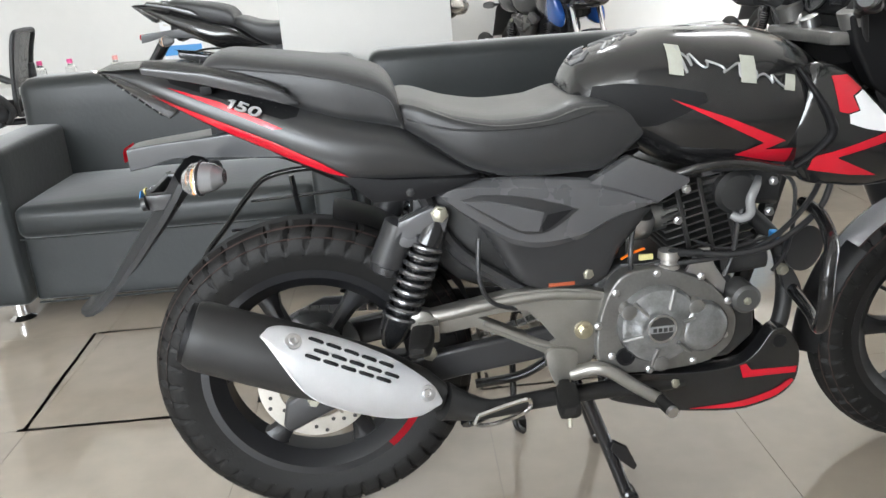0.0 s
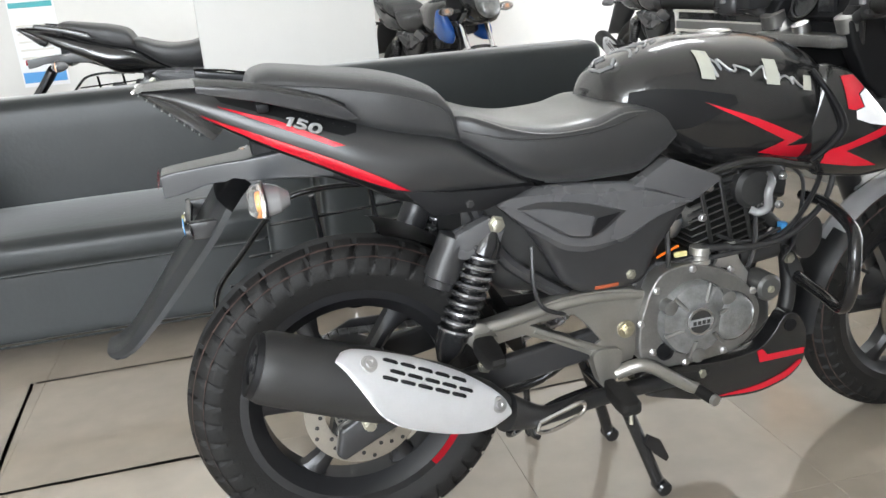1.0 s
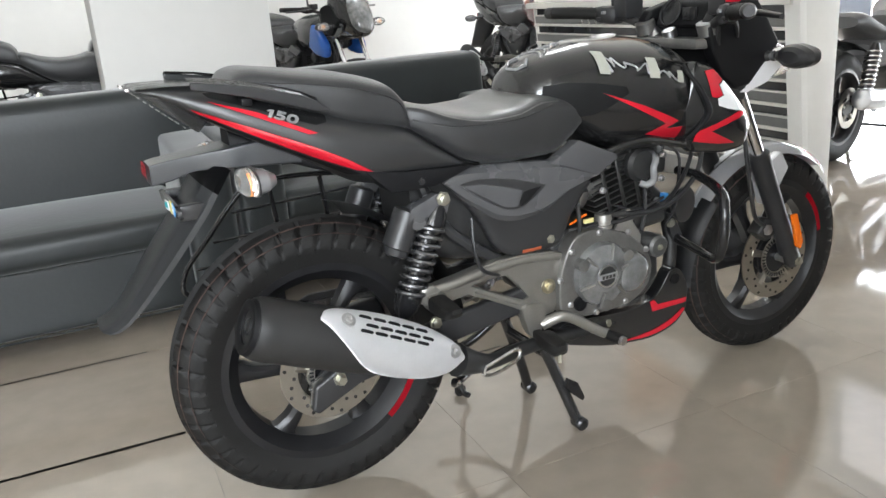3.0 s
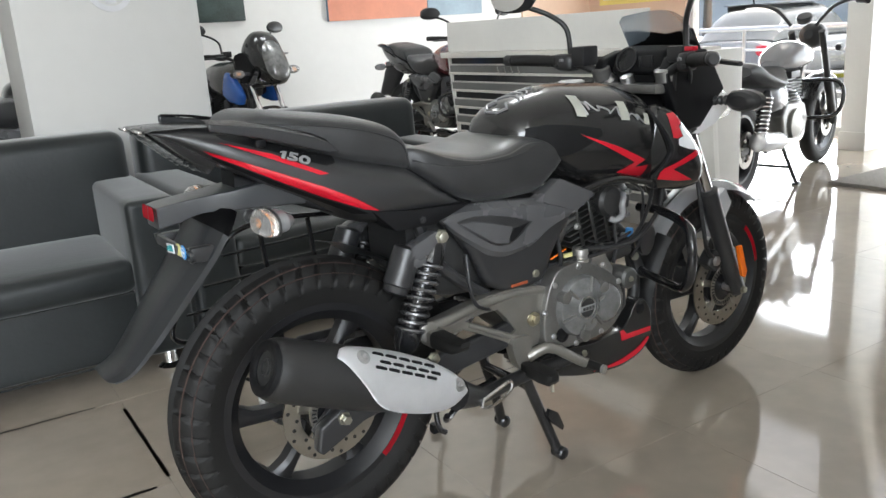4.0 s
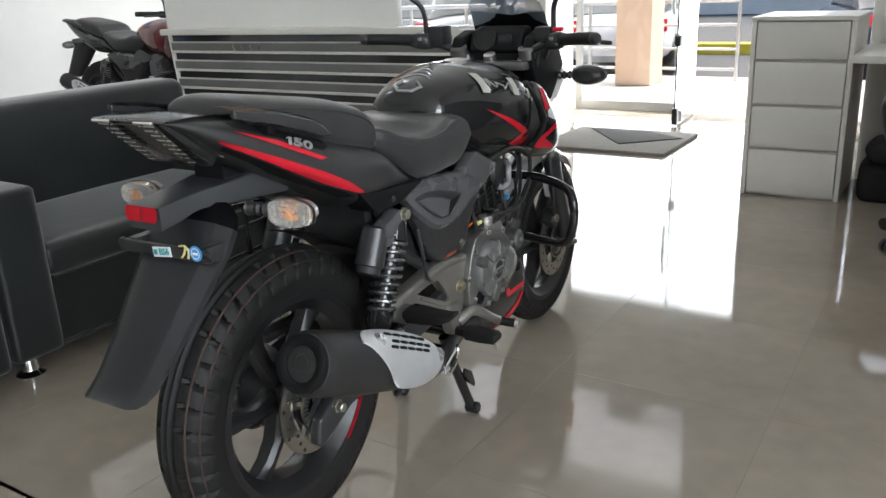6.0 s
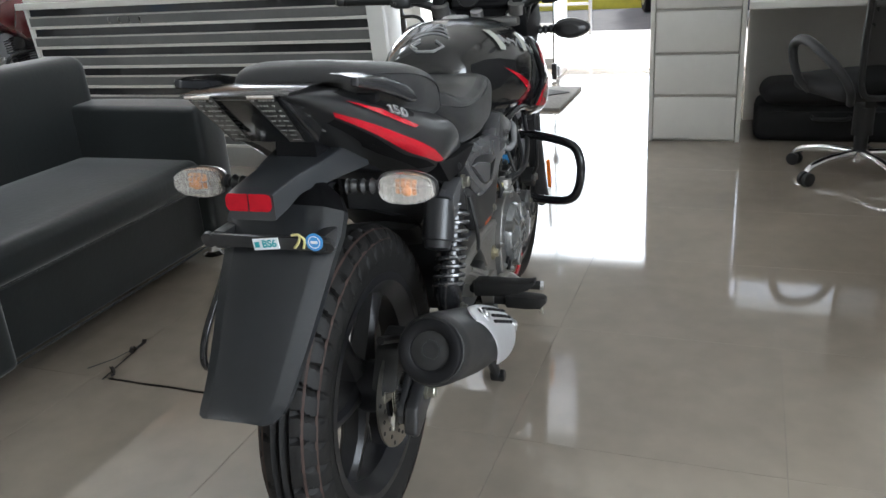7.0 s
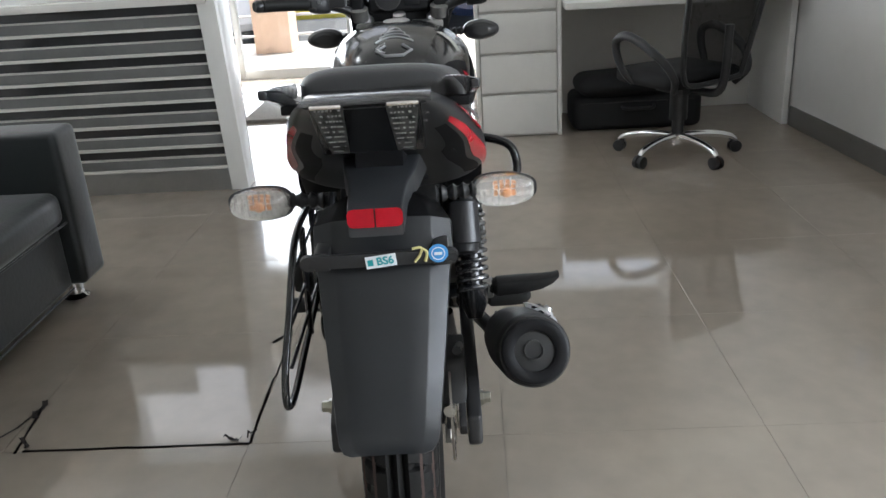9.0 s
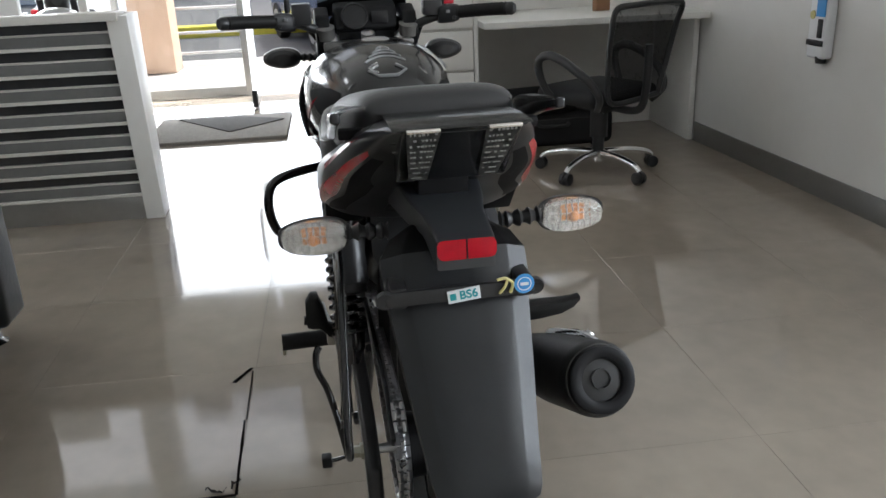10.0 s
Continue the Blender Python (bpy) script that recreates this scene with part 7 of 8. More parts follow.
        part("fork_gaiter", rod(up_ + rake * 0.19, top + rake * 0.02, 0.026, 16), M_DARKSATIN, fk)
    part("front_axle", rod((1.345, -0.1, 0.292), (1.345, 0.1, 0.292), 0.012), M_STEEL, B)
    part("front_caliper", slab([(1.238, 0.385), (1.27, 0.425), (1.315, 0.41), (1.312, 0.372), (1.275, 0.355)], -0.098, -0.055, 0.008, 3), M_ENGDARK, B, "black front brake caliper")
    part("caliper_cap", bolt((1.275, -0.098, 0.39), (0, -1, 0), 0.012, 0.008), M_STEEL, B)
    part("front_brake_hose", tube([(1.27, -0.09, 0.40), (1.20, -0.12, 0.45), (1.17, -0.125, 0.55), (1.14, -0.12, 0.70), (1.06, -0.12, 0.86), (1.02, -0.15, 0.97)], 0.006, 8, 6), M_PLASTIC, B, "black front brake hose")
    # front mudguard
    bm = bmesh.new()
    rows = []
    for i in range(29):
        a = radians(42 + 104 * i / 28)
        w = 0.058 * (0.55 + 0.45 * math.sin(math.pi * min(1, (i + 3) / 22)))
        rows.append([bm.verts.new((1.345 + (0.312 - 0.028 * q * q) * math.cos(a), w * q, 0.300 + (0.312 - 0.028 * q * q) * math.sin(a))) for q in (-1, -0.8, -0.45, 0, 0.45, 0.8, 1)])
    for a, b in zip(rows, rows[1:]):
        for j in range(6):
            bm.faces.new((a[j], a[j + 1], b[j + 1], b[j]))
    bmesh.ops.solidify(bm, geom=bm.faces[:], thickness=0.004)
    rear = bmesh.new()
    rows = []
    for i in range(15):
        a = radians(140 + 48 * i / 14)
        w = 0.056 - 0.010 * i / 14
        rows.append([rear.verts.new((1.345 + (0.309 - 0.030 * q * q + 0.02 * (i / 14) ** 2) * math.cos(a), w * q, 0.300 + (0.309 - 0.030 * q * q + 0.02 * (i / 14) ** 2) * math.sin(a))) for q in (-1, -0.8, -0.45, 0, 0.45, 0.8, 1)])
    for a, b in zip(rows, rows[1:]):
        for j in range(6):
            rear.faces.new((a[j], a[j + 1], b[j + 1], b[j]))
    bmesh.ops.solidify(rear, geom=rear.faces[:], thickness=0.004)
    fm = part("front_mudguard", bm, M_SILVPAINT if D else paint, B, "glossy silver front mudguard with a red flash")
    part("mudguard_flap", rear, M_PLASTIC, fm, "black plastic rear flap")
    for s in (-1, 1):
        bm = bmesh.new()
        rows = []
        for i in range(9):
            a = radians(44 + 26 * i / 8)
            rows.append([bm.verts.new((1.345 + (0.3145 - 0.028 * q * q) * math.cos(a), 0.062 * 0.8 * q * s, 0.300 + (0.3145 - 0.028 * q * q) * math.sin(a))) for q in (0.35, 0.6, 0.85)])
        for a, b in zip(rows, rows[1:]):
            for j in range(2):
                bm.faces.new((a[j], a[j + 1], b[j + 1], b[j]))
        bmesh.ops.solidify(bm, geom=bm.faces[:], thickness=0.001)
        part("mudguard_graphic", bm, accent, fm, "red flash")
        part("mudguard_stay", slab([(1.24, 0.55), (1.33, 0.60), (1.36, 0.55), (1.30, 0.46), (1.27, 0.46)], *sorted((s * 0.058, s * 0.085)), 0.006), M_SILVPAINT if D else paint, fm)

    # bars and controls
    part("top_yoke", slab([(0.98, 0.93), (1.10, 0.925), (1.10, 0.90), (0.98, 0.905)], -0.12, 0.12, 0.008), M_ENGINE, B, "dark alloy top yoke")
    for s in (-1, 1):
        part("fork_cap", lathe([(0, 0.024), (0.012, 0.024), (0.016, 0.018), (0.026, 0.012), (0.027, 0.004)], (1.045, s * 0.098, 0.926), (-0.45, 0, 1), 20), M_STEEL, B, "steel fork cap")
        part("clip_on", lathe([(0, 0.026), (0.03, 0.026), (0.032, 0.020)], (1.03, s * 0.112, 0.938), (-0.35, 0, 1), 20), M_ENGINE, B, "alloy handlebar clamp")
    part("lower_yoke", slab([(1.03, 0.80), (1.15, 0.795), (1.15, 0.765), (1.03, 0.77)], -0.12, 0.12, 0.008), M_ENGDARK, B)
    for s in (-1, 1):
        hb = part("handlebar", tube([(1.03, s * 0.10, 0.945), (1.01, s * 0.17, 0.975), (0.965, s * 0.25, 0.992), (0.895, s * 0.355, 0.998)], 0.0115, 12, 6), M_DARKSATIN, B, "black clip-on handlebar")
        part("grip", tube([(0.972, s * 0.24, 0.991), (0.935, s * 0.30, 0.996), (0.896, s * 0.355, 0.999)], lambda u: 0.0165 + 0.001 * math.cos(u * 60), 14, 10), M_RUBBER, hb, "ribbed rubber grip")
        part("bar_end", lathe([(0, 0.016), (0.012, 0.017), (0.02, 0.012)], (0.896, s * 0.355, 0.999), (-0.58, s * 0.8, 0.02), 16), M_DARKSATIN, hb)
        part("lever", tube([(1.02, s * 0.215, 0.985), (1.035, s * 0.26, 0.985), (1.0, s * 0.33, 0.983), (0.975, s * 0.375, 0.982)], lambda u: 0.008 - 0.002 * u, 10, 6), M_DARKSATIN, hb, "black lever")
        sw = part("switch_box", loft_bar([(0.998, s * 0.188, 0.982, 0.017, 0.018), (0.994, s * 0.196, 0.985, 0.022, 0.023), (0.984, s * 0.226, 0.988, 0.023, 0.024), (0.976, s * 0.240, 0.990, 0.018, 0.020)]), M_PLASTIC, hb, "black switch box")
        part("switch", box(0.958, 0.968, *sorted((s * 0.205, s * 0.216)), 0.990, 0.999, 0.002), M_GREYP, sw, "grey rocker switch")
        part("switch", box(0.956, 0.966, *sorted((s * 0.222, s * 0.232)), 0.974, 0.982, 0.002), M_DARKSATIN, sw)
        part("perch", tube([(1.008, s * 0.165, 0.978), (1.024, s * 0.195, 0.984), (1.024, s * 0.222, 0.985)], 0.010, 10, 5), M_DARKSATIN, hb, "lever perch")
        part("mirror_stalk", tube([(0.995, s * 0.205, 1.01), (0.985, s * 0.21, 1.08), (0.955, s * 0.245, 1.12), (0.915, s * 0.29, 1.145)], 0.0075, 10, 6), M_DARKSATIN, hb, "black mirror stalk")
        mh = Shell([(-0.075, 0.022), (-0.05, 0.040), (0.0, 0.046), (0.05, 0.036), (0.075, 0.012)], [(-0.075, -0.02), (-0.05, -0.036), (0.0, -0.040), (0.05, -0.034), (0.075, -0.012)], [(-0.075, 0.010), (0, 0.018), (0.075, 0.008)], 0.5, 2.6, 2.6)
        bm = mh.mesh(16, 18)
        mm = Matrix.Translation((0.90, s * 0.335, 1.172)) @ Euler((radians(8), 0, radians(90 if s < 0 else -90) + radians(s * 10))).to_matrix().to_4x4()
        bmesh.ops.transform(bm, matrix=mm, verts=bm.verts)
        mo = part("mirror", bm, M_PLASTIC, B, "black mirror housing")
        bm = lathe([(0, 0.04), (0.001, 0.04)], (0, 0, 0), (1, 0, 0), 28)
        bmesh.ops.transform(bm, matrix=Matrix.Translation((0.8775, s * 0.335, 1.174)) @ Euler((0, radians(5), radians(s * 9))).to_matrix().to_4x4() @ Matrix.Diagonal((1, 1.62, 0.9, 1)), verts=bm.verts)
        part("mirror_glass", bm, M_MIRROR, mo, "mirror glass")
        indicator(B, (1.20, s * 0.235, 0.872), s, -1)
    part("master_cylinder", box(0.985, 1.045, 0.145, 0.195, 0.975, 1.03, 0.006), M_PLASTIC, B)
    part("fluid_reservoir", box(0.985, 1.035, -0.20, -0.15, 0.985, 1.025, 0.006), M_PLASTIC, B, "black fluid reservoir")
    part("instrument_panel", slab([(1.03, 0.955), (1.055, 1.010), (1.11, 1.025), (1.14, 0.98), (1.10, 0.93)], -0.085, 0.085, 0.012, 3), M_INNER, B, "black instrument panel")
    if D:
        part("dial", lathe([(0, 0.032), (0.004, 0.034), (0.005, 0.028)], (1.042, 0.03, 0.987), (-0.92, 0, 0.39), 24), M_DIAL, B, "round dial")
        part("dial_bezel", lathe([(0.004, 0.036), (0.007, 0.036), (0.007, 0.033), (0.004, 0.033), (0.004, 0.036)], (1.040, 0.03, 0.988), (-0.92, 0, 0.39), 24, ends=False), M_DARKSATIN, B)
        part("display", box(1.032, 1.044, -0.06, -0.015, 0.968, 1.0, 0.002), M_DIAL, B, "grey digital display")
        part("key_switch", lathe([(0, 0.018), (0.02, 0.018), (0.022, 0.010)], (1.01, 0.0, 0.93), (-0.4, 0, 1), 18), M_STEEL, B, "steel key switch")
        for k, s in enumerate((-1, 1)):
            part("control_cable", tube([(1.0, s * 0.19, 0.985), (1.08, s * 0.15, 0.95), (1.12, s * 0.09, 0.86), (1.04, s * 0.05, 0.78)], 0.0055, 8, 6), M_PLASTIC, B)
    hc = Shell([(1.05, 0.96), (1.10, 0.99), (1.16, 0.995), (1.22, 0.955), (1.28, 0.91), (1.33, 0.87), (1.35, 0.85)], [(1.05, 0.86), (1.12, 0.80), (1.20, 0.775), (1.28, 0.775), (1.33, 0.80), (1.35, 0.82)], [(1.05, 0.115), (1.12, 0.126), (1.18, 0.120), (1.24, 0.098), (1.30, 0.075), (1.35, 0.05)], 0.5, 3.0, 2.4)
    hcp = part("headlamp_cowl", hc.mesh(30, 32), M_INNER if D else paint, B, "black headlamp cowl")
    part("headlamp", Shell([(1.30, 0.90), (1.35, 0.885), (1.385, 0.85)], [(1.30, 0.79), (1.36, 0.795), (1.385, 0.825)], [(1.30, 0.092), (1.36, 0.075), (1.385, 0.03)], 0.5, 2.4, 2.4).mesh(14, 24), M_CLEAR, hcp, "clear headlamp lens")
    part("headlamp_bowl", Shell([(1.29, 0.895), (1.34, 0.88), (1.365, 0.85)], [(1.29, 0.79), (1.35, 0.80), (1.365, 0.825)], [(1.29, 0.085), (1.35, 0.07), (1.365, 0.03)], 0.5, 2.4, 2.4).mesh(10, 20), M_REFLC, hcp, "silver reflector")
    for s in (-1, 1):
        part("cowl_side", slab([(1.128, 0.786), (1.15, 0.783), (1.22, 0.802), (1.268, 0.838), (1.290, 0.868), (1.268, 0.885), (1.238, 0.880), (1.19, 0.835), (1.148, 0.803)], *sorted((s * 0.112, s * 0.124)), 0.003, 2), graphic if D else paint, hcp, "pale lower cowl edge")
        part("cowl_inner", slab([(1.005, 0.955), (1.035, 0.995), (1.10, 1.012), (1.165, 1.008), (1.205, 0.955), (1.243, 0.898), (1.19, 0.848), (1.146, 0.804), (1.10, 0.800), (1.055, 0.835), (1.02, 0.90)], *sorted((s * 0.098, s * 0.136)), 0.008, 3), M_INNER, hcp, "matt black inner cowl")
    if fairing:
        fs = Shell([(1.06, 1.03), (1.10, 1.09), (1.17, 1.150), (1.24, 1.125), (1.31, 1.03), (1.365, 0.93), (1.39, 0.85)], [(1.06, 0.96), (1.12, 0.88), (1.20, 0.80), (1.30, 0.775), (1.365, 0.79), (1.39, 0.81)], [(1.06, 0.09), (1.12, 0.125), (1.20, 0.130), (1.30, 0.105), (1.365, 0.075), (1.39, 0.045)], 0.5, 2.5, 2.5)
        fg = part("headlamp_fairing", fs.mesh(28, 32), M_GLOSS, B, "black headlamp fairing")
        part("large_headlamp", Shell([(1.27, 1.09), (1.33, 1.03), (1.385, 0.93), (1.41, 0.86)], [(1.27, 0.82), (1.34, 0.80), (1.39, 0.81), (1.41, 0.83)], [(1.27, 0.100), (1.34, 0.090), (1.39, 0.066), (1.41, 0.03)], 0.5, 2.4, 2.4).mesh(16, 28), M_FILM, fg, "large clear headlamp lens")
    if screen:
        bm = bmesh.new()
        rows = []
        for i in range(9):
            u = i / 8
            rows.append([bm.verts.new((1.175 - 0.085 * u + 0.045 * (1 - q * q) * (1 - 0.3 * u), (0.128 - 0.012 * u - (0.02 if u > 0.9 else 0)) * q, 0.980 + 0.135 * u - 0.012 * u * q * q)) for q in (-1, -0.7, -0.35, 0, 0.35, 0.7, 1)])
        for a, b in zip(rows, rows[1:]):
            for j in range(6):
                bm.faces.new((a[j], a[j + 1], b[j + 1], b[j]))
        bmesh.ops.solidify(bm, geom=bm.faces[:], thickness=0.003)
        ws = part("windscreen", bm, M_SCREEN, B, "small smoked windscreen")
        bm = bmesh.new()
        rows = []
        for i in range(5):
            u = 0.52 * i / 4
            rows.append([bm.verts.new((1.169 - 0.085 * u + 0.045 * (1 - q * q) * (1 - 0.3 * u), (0.126 - 0.012 * u) * q, 0.980 + 0.135 * u + 0.02 * abs(q) * i / 4 - 0.012 * u * q * q)) for q in (-1, -0.7, -0.35, 0, 0.35, 0.7, 1)])
        for a, b in zip(rows, rows[1:]):
            for j in range(6):
                bm.faces.new((a[j], a[j + 1], b[j + 1], b[j]))
        bmesh.ops.solidify(bm, geom=bm.faces[:], thickness=0.002)
        part("screen_base", bm, M_INNER, ws, "black lower part of the windscreen")
    # crash guard and leg guard
    for s in (-1, 1):
        part("crash_guard", tube([(0.985, s * 0.06, 0.60), (0.965, s * 0.16, 0.605), (0.925, s * 0.27, 0.59), (0.905, s * 0.302, 0.55), (0.905, s * 0.300, 0.48), (0.915, s * 0.27, 0.432), (0.95, s * 0.18, 0.42), (0.965, s * 0.07, 0.43)], 0.0125, 12, 7), M_SPRING, B, "gloss black crash guard")
    # wire guard beside the rear wheel, left
    sg = part("leg_guard", tube([(0.16, 0.150, 0.70), (0.02, 0.152, 0.712), (-0.07, 0.155, 0.700), (-0.118, 0.158, 0.660), (-0.17, 0.162, 0.600), (-0.226, 0.167, 0.535), (-0.236, 0.168, 0.485), (-0.18, 0.167, 0.47), (-0.05, 0.165, 0.49), (0.16, 0.162, 0.52)], 0.0062, 10, 7), M_SPRING, B, "black wire leg guard")
    for z0, x0 in ((0.65, -0.11), (0.59, -0.16), (0.535, -0.205)):
        part("guard_wire", rod((x0, 0.160, z0), (0.17, 0.157, z0 + 0.01), 0.0035, 8), M_SPRING, sg)
    for x0, z1, z2 in ((0.10, 0.70, 0.505), (-0.02, 0.70, 0.49)):
        part("guard_bar", rod((x0, 0.152, z1), (x0 + 0.02, 0.163, z2), 0.006, 8), M_SPRING, sg)
    return B


hero = motorcycle(pose(-0.235, 1.92, 0, 0, 0, 2.3), "black motorcycle with red graphics on its centre stand", "motorcycles in the showroom", M_GLOSS, M_RED, M_WHITEP, M_TAILP)

# other motorcycles in the showroom
thing("display_plinth", box(-1.5, 0.75, 4.45, 5.05, 0, 0.07, 0.01), M_LAMIN, "low white display plinth under the parked motorcycle", "plinth")
motorcycle(pose(-1.03, 4.75, 0.07, 0, 0, 1), "black motorcycle parked behind the white pillar", "motorcycles in the showroom", M_GLOSS, M_GREYP, M_GREYP, M_GLOSS, full=False)
motorcycle(pose(0.93, 7.08, 0.02, 0, 0, -75), "black and blue motorcycle with a large headlamp fairing", "motorcycles in the showroom", M_GLOSS, M_BLUEP, M_GLOSS, M_GLOSS, full=False, screen=False, fairing=True)
motorcycle(pose(2.70, 6.47, 0.04, 0, 0, -88), "maroon and black motorcycle parked by the back wall", "motorcycles in the showroom", M_MAROON, M_MAROON, M_MAROON, M_GLOSS, full=False, screen=False)


def cruiser(m):
    B = empty("cruiser_motorcycle", m)
    tagged(B, "grey cruiser motorcycle on its centre stand beside the door", "motorcycle", "motorcycles in the showroom")
    RA, FA = (0.0, 0.0, 0.30), (1.46, 0.0, 0.31)
    wheel("rear_wheel", B, RA, 0.30, 0.065, 0.195, 0.11, -0.08, 20, M_RIM, [], False)
    wheel("front_wheel", B, FA, 0.31, 0.048, 0.22, 0.12, -0.06, 50, M_RIM, [], False)
    part("fuel_tank", Shell([(0.52, 0.78), (0.60, 0.84), (0.78, 0.89), (0.92, 0.87), (1.0, 0.80)], [(0.52, 0.72), (0.75, 0.70), (1.0, 0.72)], [(0.52, 0.06), (0.65, 0.12), (0.85, 0.15), (1.0, 0.09)], 0.45, 2.2, 2.0).mesh(24, 24), M_GREYP, B, "grey teardrop tank")
    part("seat", Shell([(0.02, 0.78), (0.10, 0.80), (0.22, 0.74), (0.36, 0.69), (0.52, 0.75)], [(0.02, 0.72), (0.2, 0.65), (0.36, 0.62), (0.52, 0.68)], [(0.02, 0.09), (0.2, 0.14), (0.36, 0.17), (0.52, 0.10)], 0.5, 2.6, 2.4).mesh(20, 20), M_SEAT, B, "black two-level seat")
    bm = bmesh.new()
    rows = []
    for i in range(19):
        a = radians(30 + 140 * i / 18)
        rows.append([bm.verts.new((0.345 * math.cos(a), 0.085 * q, 0.31 + (0.345 - 0.03 * q * q) * math.sin(a))) for q in (-1, -0.6, 0, 0.6, 1)])
    for a, b in zip(rows, rows[1:]):
        for j in range(4):
            bm.faces.new((a[j], a[j + 1], b[j + 1], b[j]))
    bmesh.ops.solidify(bm, geom=bm.faces[:], thickness=0.004)
    part("rear_mudguard", bm, M_GLOSS, B, "black rear mudguard")
    bm = bmesh.new()
    rows = []
    for i in range(17):
        a = radians(55 + 95 * i / 16)
        rows.append([bm.verts.new((1.46 + 0.345 * math.cos(a), 0.062 * q, 0.31 + (0.345 - 0.03 * q * q) * math.sin(a))) for q in (-1, -0.6, 0, 0.6, 1)])
    for a, b in zip(rows, rows[1:]):
        for j in range(4):
            bm.faces.new((a[j], a[j + 1], b[j + 1], b[j]))
    bmesh.ops.solidify(bm, geom=bm.faces[:], thickness=0.004)
    part("front_mudguard", bm, M_GLOSS, B, "black front mudguard")
    eng = part("engine", slab([(0.42, 0.45), (0.50, 0.52), (0.80, 0.50), (0.86, 0.40), (0.80, 0.26), (0.48, 0.25)], -0.13, 0.13, 0.02, 3), M_ENGINE, B, "grey engine")
    part("clutch_cover", lathe([(0, 0.10), (0.03, 0.098), (0.04, 0.06), (0.045, 0.02)], (0.62, -0.12, 0.38), (0, -1, 0), 28), M_CAST, eng)
    for k in range(8):
        part("fin", box(0.66, 0.84, -0.09, 0.09, 0.50 + 0.02 * k, 0.507 + 0.02 * k, 0.0015, 1), M_ENGDARK, eng)
    part("cylinder_head", box(0.67, 0.83, -0.085, 0.085, 0.655, 0.705, 0.015), M_ENGDARK, eng)
    part("silencer", lathe([(0, 0.03), (0.006, 0.05), (0.02, 0.056), (0.36, 0.056), (0.46, 0.03)], (-0.06, -0.17, 0.36), (1, 0.05, -0.12), 28), M_STEEL, B, "steel round silencer")
    part("exhaust_pipe", tube([(0.38, -0.155, 0.31), (0.60, -0.15, 0.28), (0.84, -0.10, 0.32), (0.90, -0.05, 0.48), (0.84, -0.02, 0.58)], 0.022, 12, 6), M_CHROME, B)
    rk = Vector((-0.52, 0, 1)).normalized()
    for s in (-1, 1):
        p = Vector((1.46, s * 0.10, 0.31))
        f = part("fork", lathe([(-0.03, 0.02), (0.0, 0.03), (0.34, 0.03), (0.35, 0.022), (0.70, 0.022)], p, rk, 16), M_DARKSATIN, B, "long black fork leg")
        part("handlebar", tube([(1.08, s * 0.08, 0.97), (1.07, s * 0.18, 1.08), (1.02, s * 0.30, 1.12), (0.93, s * 0.40, 1.11)], 0.012, 10, 6), M_DARKSATIN, B, "high black handlebar")
        part("grip", rod((0.97, s * 0.36, 1.113), (0.89, s * 0.44, 1.105), 0.018, 12), M_RUBBER, B)
        part("mirror_stalk", tube([(1.01, s * 0.31, 1.12), (1.0, s * 0.33, 1.22), (0.97, s * 0.37, 1.27)], 0.007, 8, 5), M_DARKSATIN, B)
        part("mirror", lathe([(-0.008, 0.03), (0.0, 0.052), (0.01, 0.05)], (0.965, s * 0.39, 1.30), (-1, 0, 0), 20), M_PLASTIC, B)
        part("crash_guard", tube([(0.95, s * 0.05, 0.62), (0.97, s * 0.26, 0.62), (0.97, s * 0.31, 0.52), (0.95, s * 0.26, 0.40), (0.92, s * 0.05, 0.38)], 0.013, 10, 6), M_SPRING, B)
        part("indicator", Shell([(0, 0.02), (0.05, 0.028), (0.08, 0.01)], [(0, -0.02), (0.05, -0.028), (0.08, -0.01)], [(0, 0.02), (0.05, 0.028), (0.08, 0.01)], 0.5).mesh(8, 14), M_PLASTIC, B).matrix_basis = pose(1.16, s * 0.20, 0.82)
    part("headlamp", lathe([(-0.1, 0.03), (-0.06, 0.075), (0.0, 0.09), (0.03, 0.088), (0.045, 0.05)], (1.27, 0, 0.90), (1, 0, -0.1), 28), M_DARKSATIN, B, "round black headlamp")
    part("instrument", lathe([(0, 0.05), (0.03, 0.055), (0.04, 0.045)], (1.10, 0, 1.0), (-0.5, 0, 1), 24), M_DARKSATIN, B)
    part("frame", tube([(1.12, 0, 0.80), (0.98, 0, 0.55), (0.85, 0, 0.26), (0.5, 0, 0.22)], 0.02, 10, 6), M_DARKSATIN, B)
    part("shock_absorber", lathe([(0, 0.02), (0.05, 0.035), (0.28, 0.035), (0.33, 0.02)], (0.03, -0.14, 0.32), (0.35, 0, 1), 16), M_DARKSATIN, B)
    for sd in (-1, 1):
        part("stand_leg", tube([(0.50, sd * 0.10, 0.27), (0.54, sd * 0.14, 0.13), (0.575, sd * 0.175, 0.012)], 0.012, 8, 4), M_SPRING, B, "black centre stand leg")
        part("stand_foot", box(0.55, 0.61, *sorted((sd * 0.155, sd * 0.195)), 0.0, 0.014, 0.003), M_SPRING, B)
        part("shock_spring", spring((0.045, sd * 0.14, 0.36), (0.125, sd * 0.14, 0.60), 0.036, 0.006, 10), M_CHROME, B, "chrome shock spring")
    part("stand_bar", rod((0.545, -0.14, 0.115), (0.545, 0.14, 0.115), 0.009), M_SPRING, B)
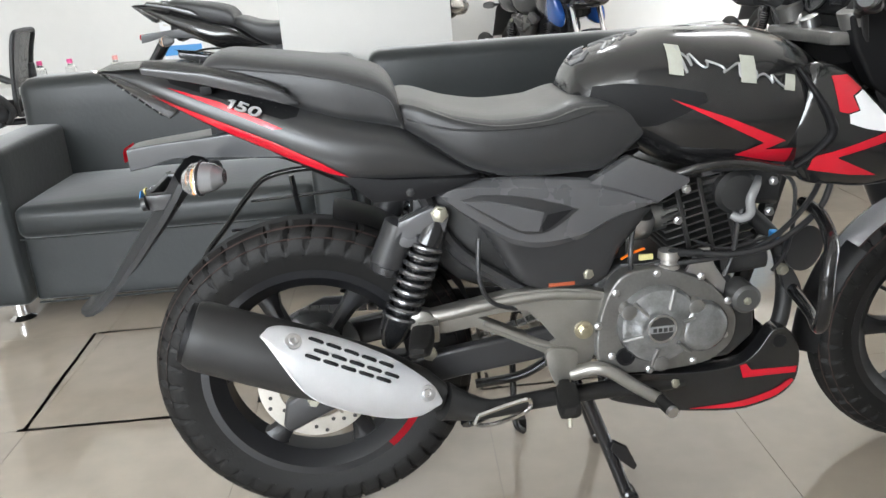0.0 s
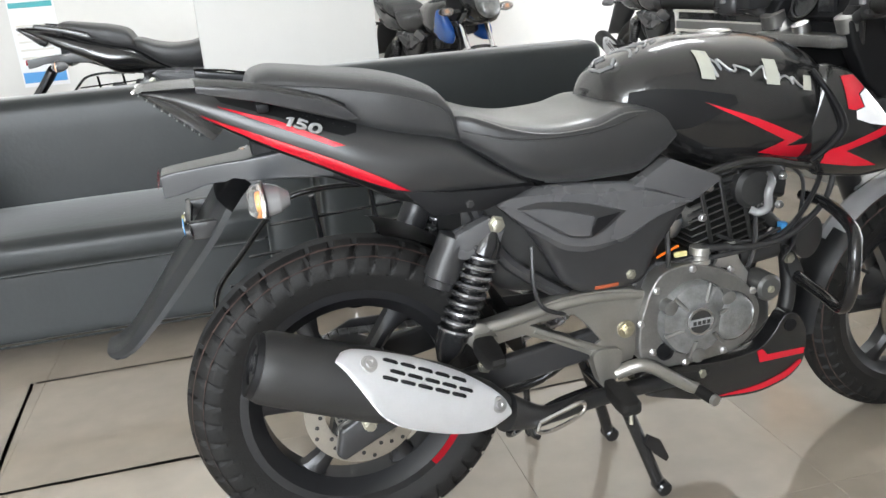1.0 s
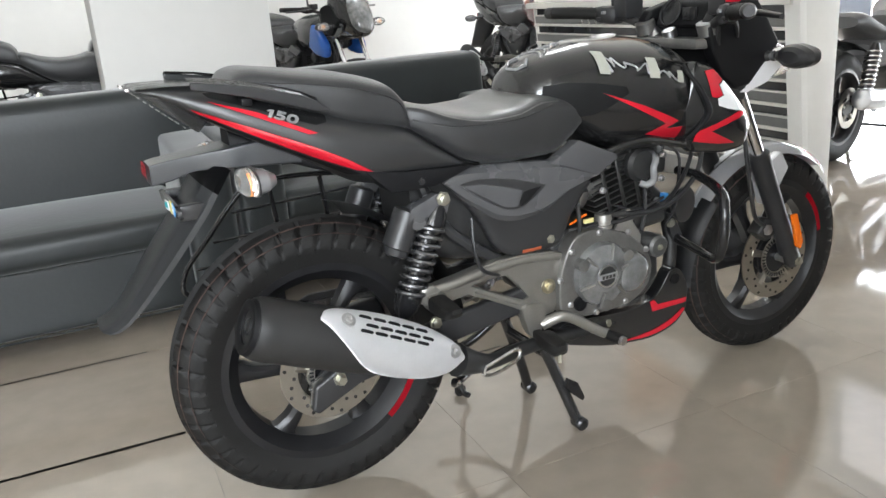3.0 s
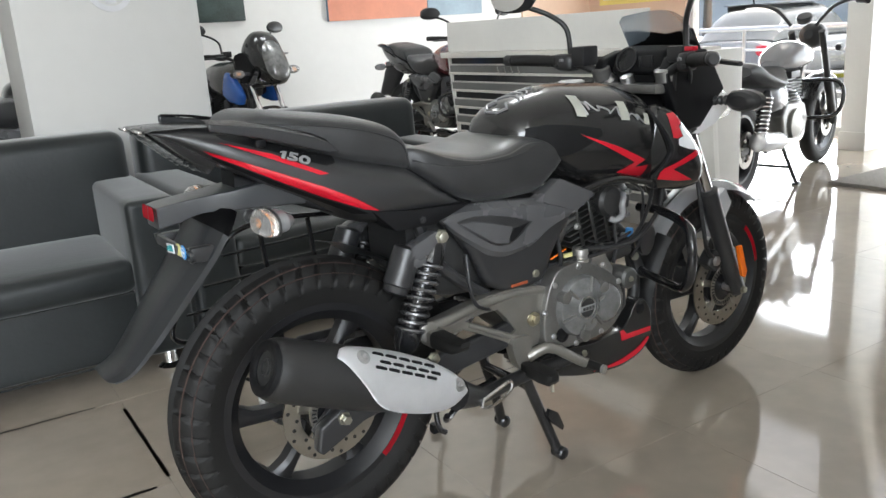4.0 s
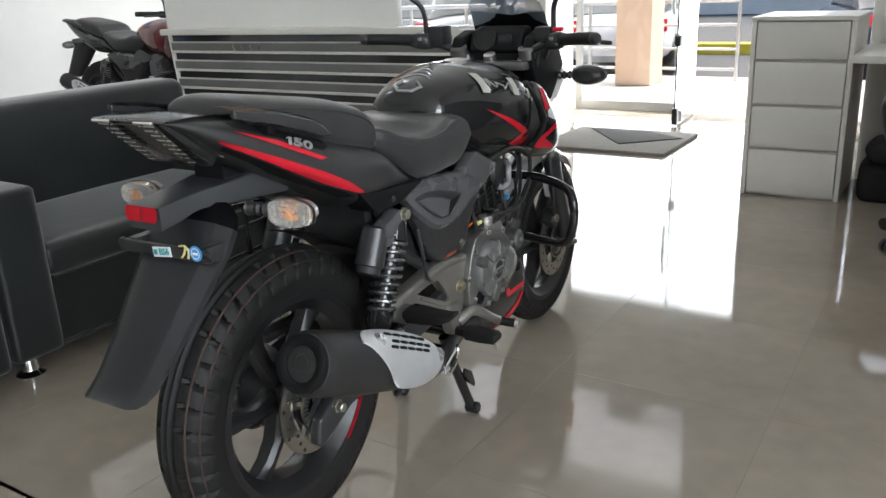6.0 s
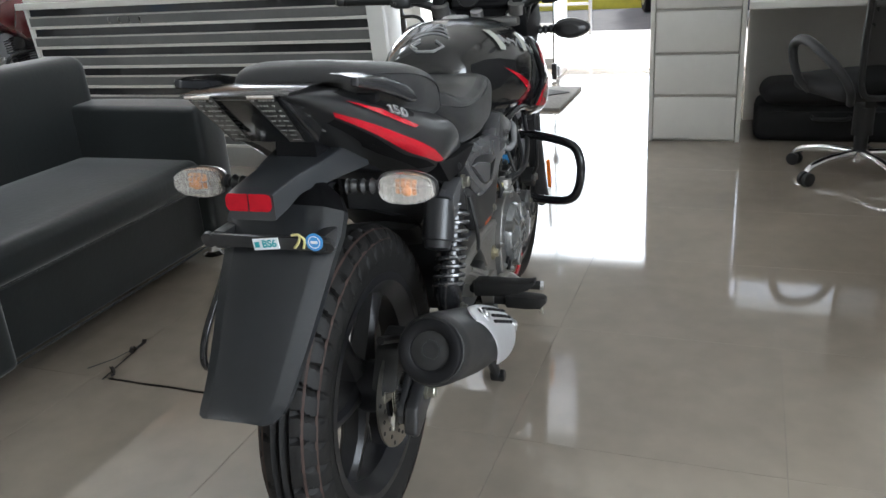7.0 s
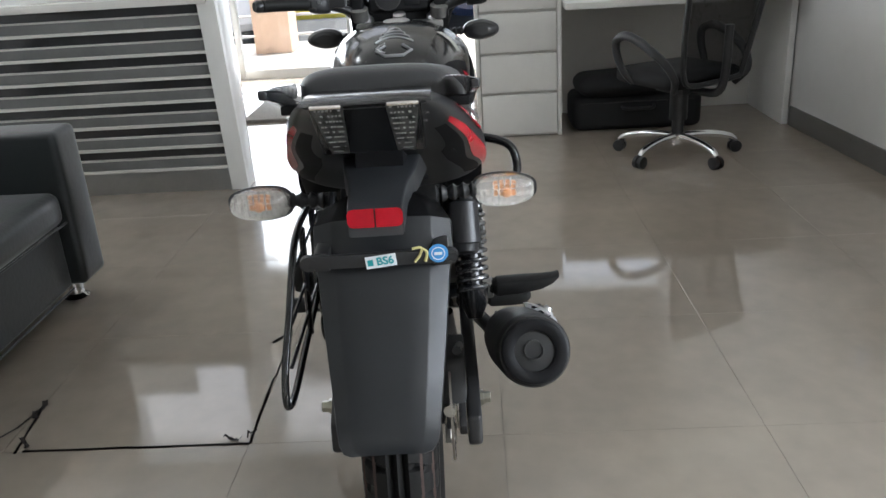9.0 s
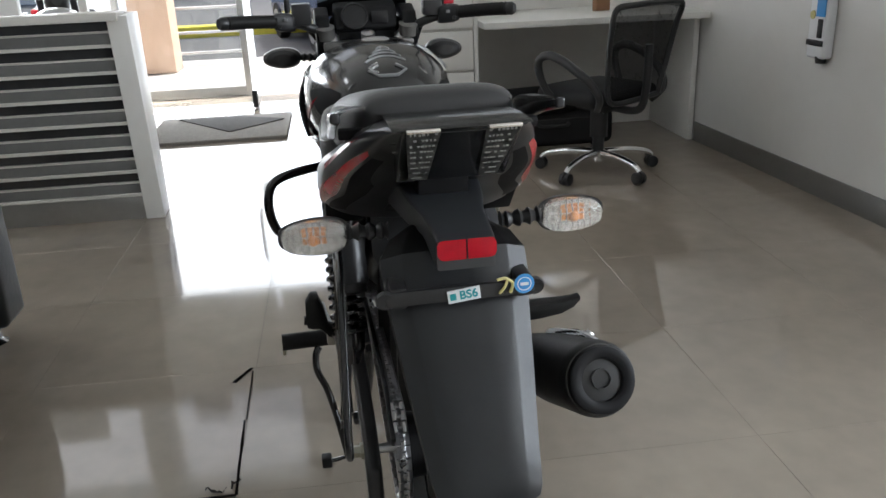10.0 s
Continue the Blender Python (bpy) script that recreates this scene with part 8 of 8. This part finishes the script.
    part("side_cover", Shell([(0.20, 0.62), (0.30, 0.66), (0.50, 0.66)], [(0.20, 0.56), (0.30, 0.48), (0.50, 0.46)], [(0.20, 0.10), (0.35, 0.15), (0.50, 0.13)], 0.5, 3, 3).mesh(12, 20), M_GREYP, B, "silver grey side cover")
    return B


cruiser(pose(3.17, 3.50, 0, 0, 0, 15))

# ---- floor tiles ----
tile = bmesh.new()
g = 0.0009
bmesh.ops.create_cube(tile, size=1)
bmesh.ops.transform(tile, matrix=Matrix.Translation((0.305, 0.316, -0.001)) @ Matrix.Diagonal((0.61 - g, 0.632 - g, 0.0018, 1)), verts=tile.verts)
top_edges = [e for e in tile.edges if all(v.co.z > -0.0005 for v in e.verts)]
bmesh.ops.bevel(tile, geom=top_edges, offset=0.0002, segments=1, affect="EDGES")
tile_mesh = link_mesh("tile", tile, M_TILE)
for i in range(-9, 9):
    for j in range(-8, 8):
        if j < -4 and (i > 0 or i < -6):
            continue
        t_ = new("tile", tile_mesh)
        t_.parent = floor
        t_.location = (JX(i), JY(j), 0)
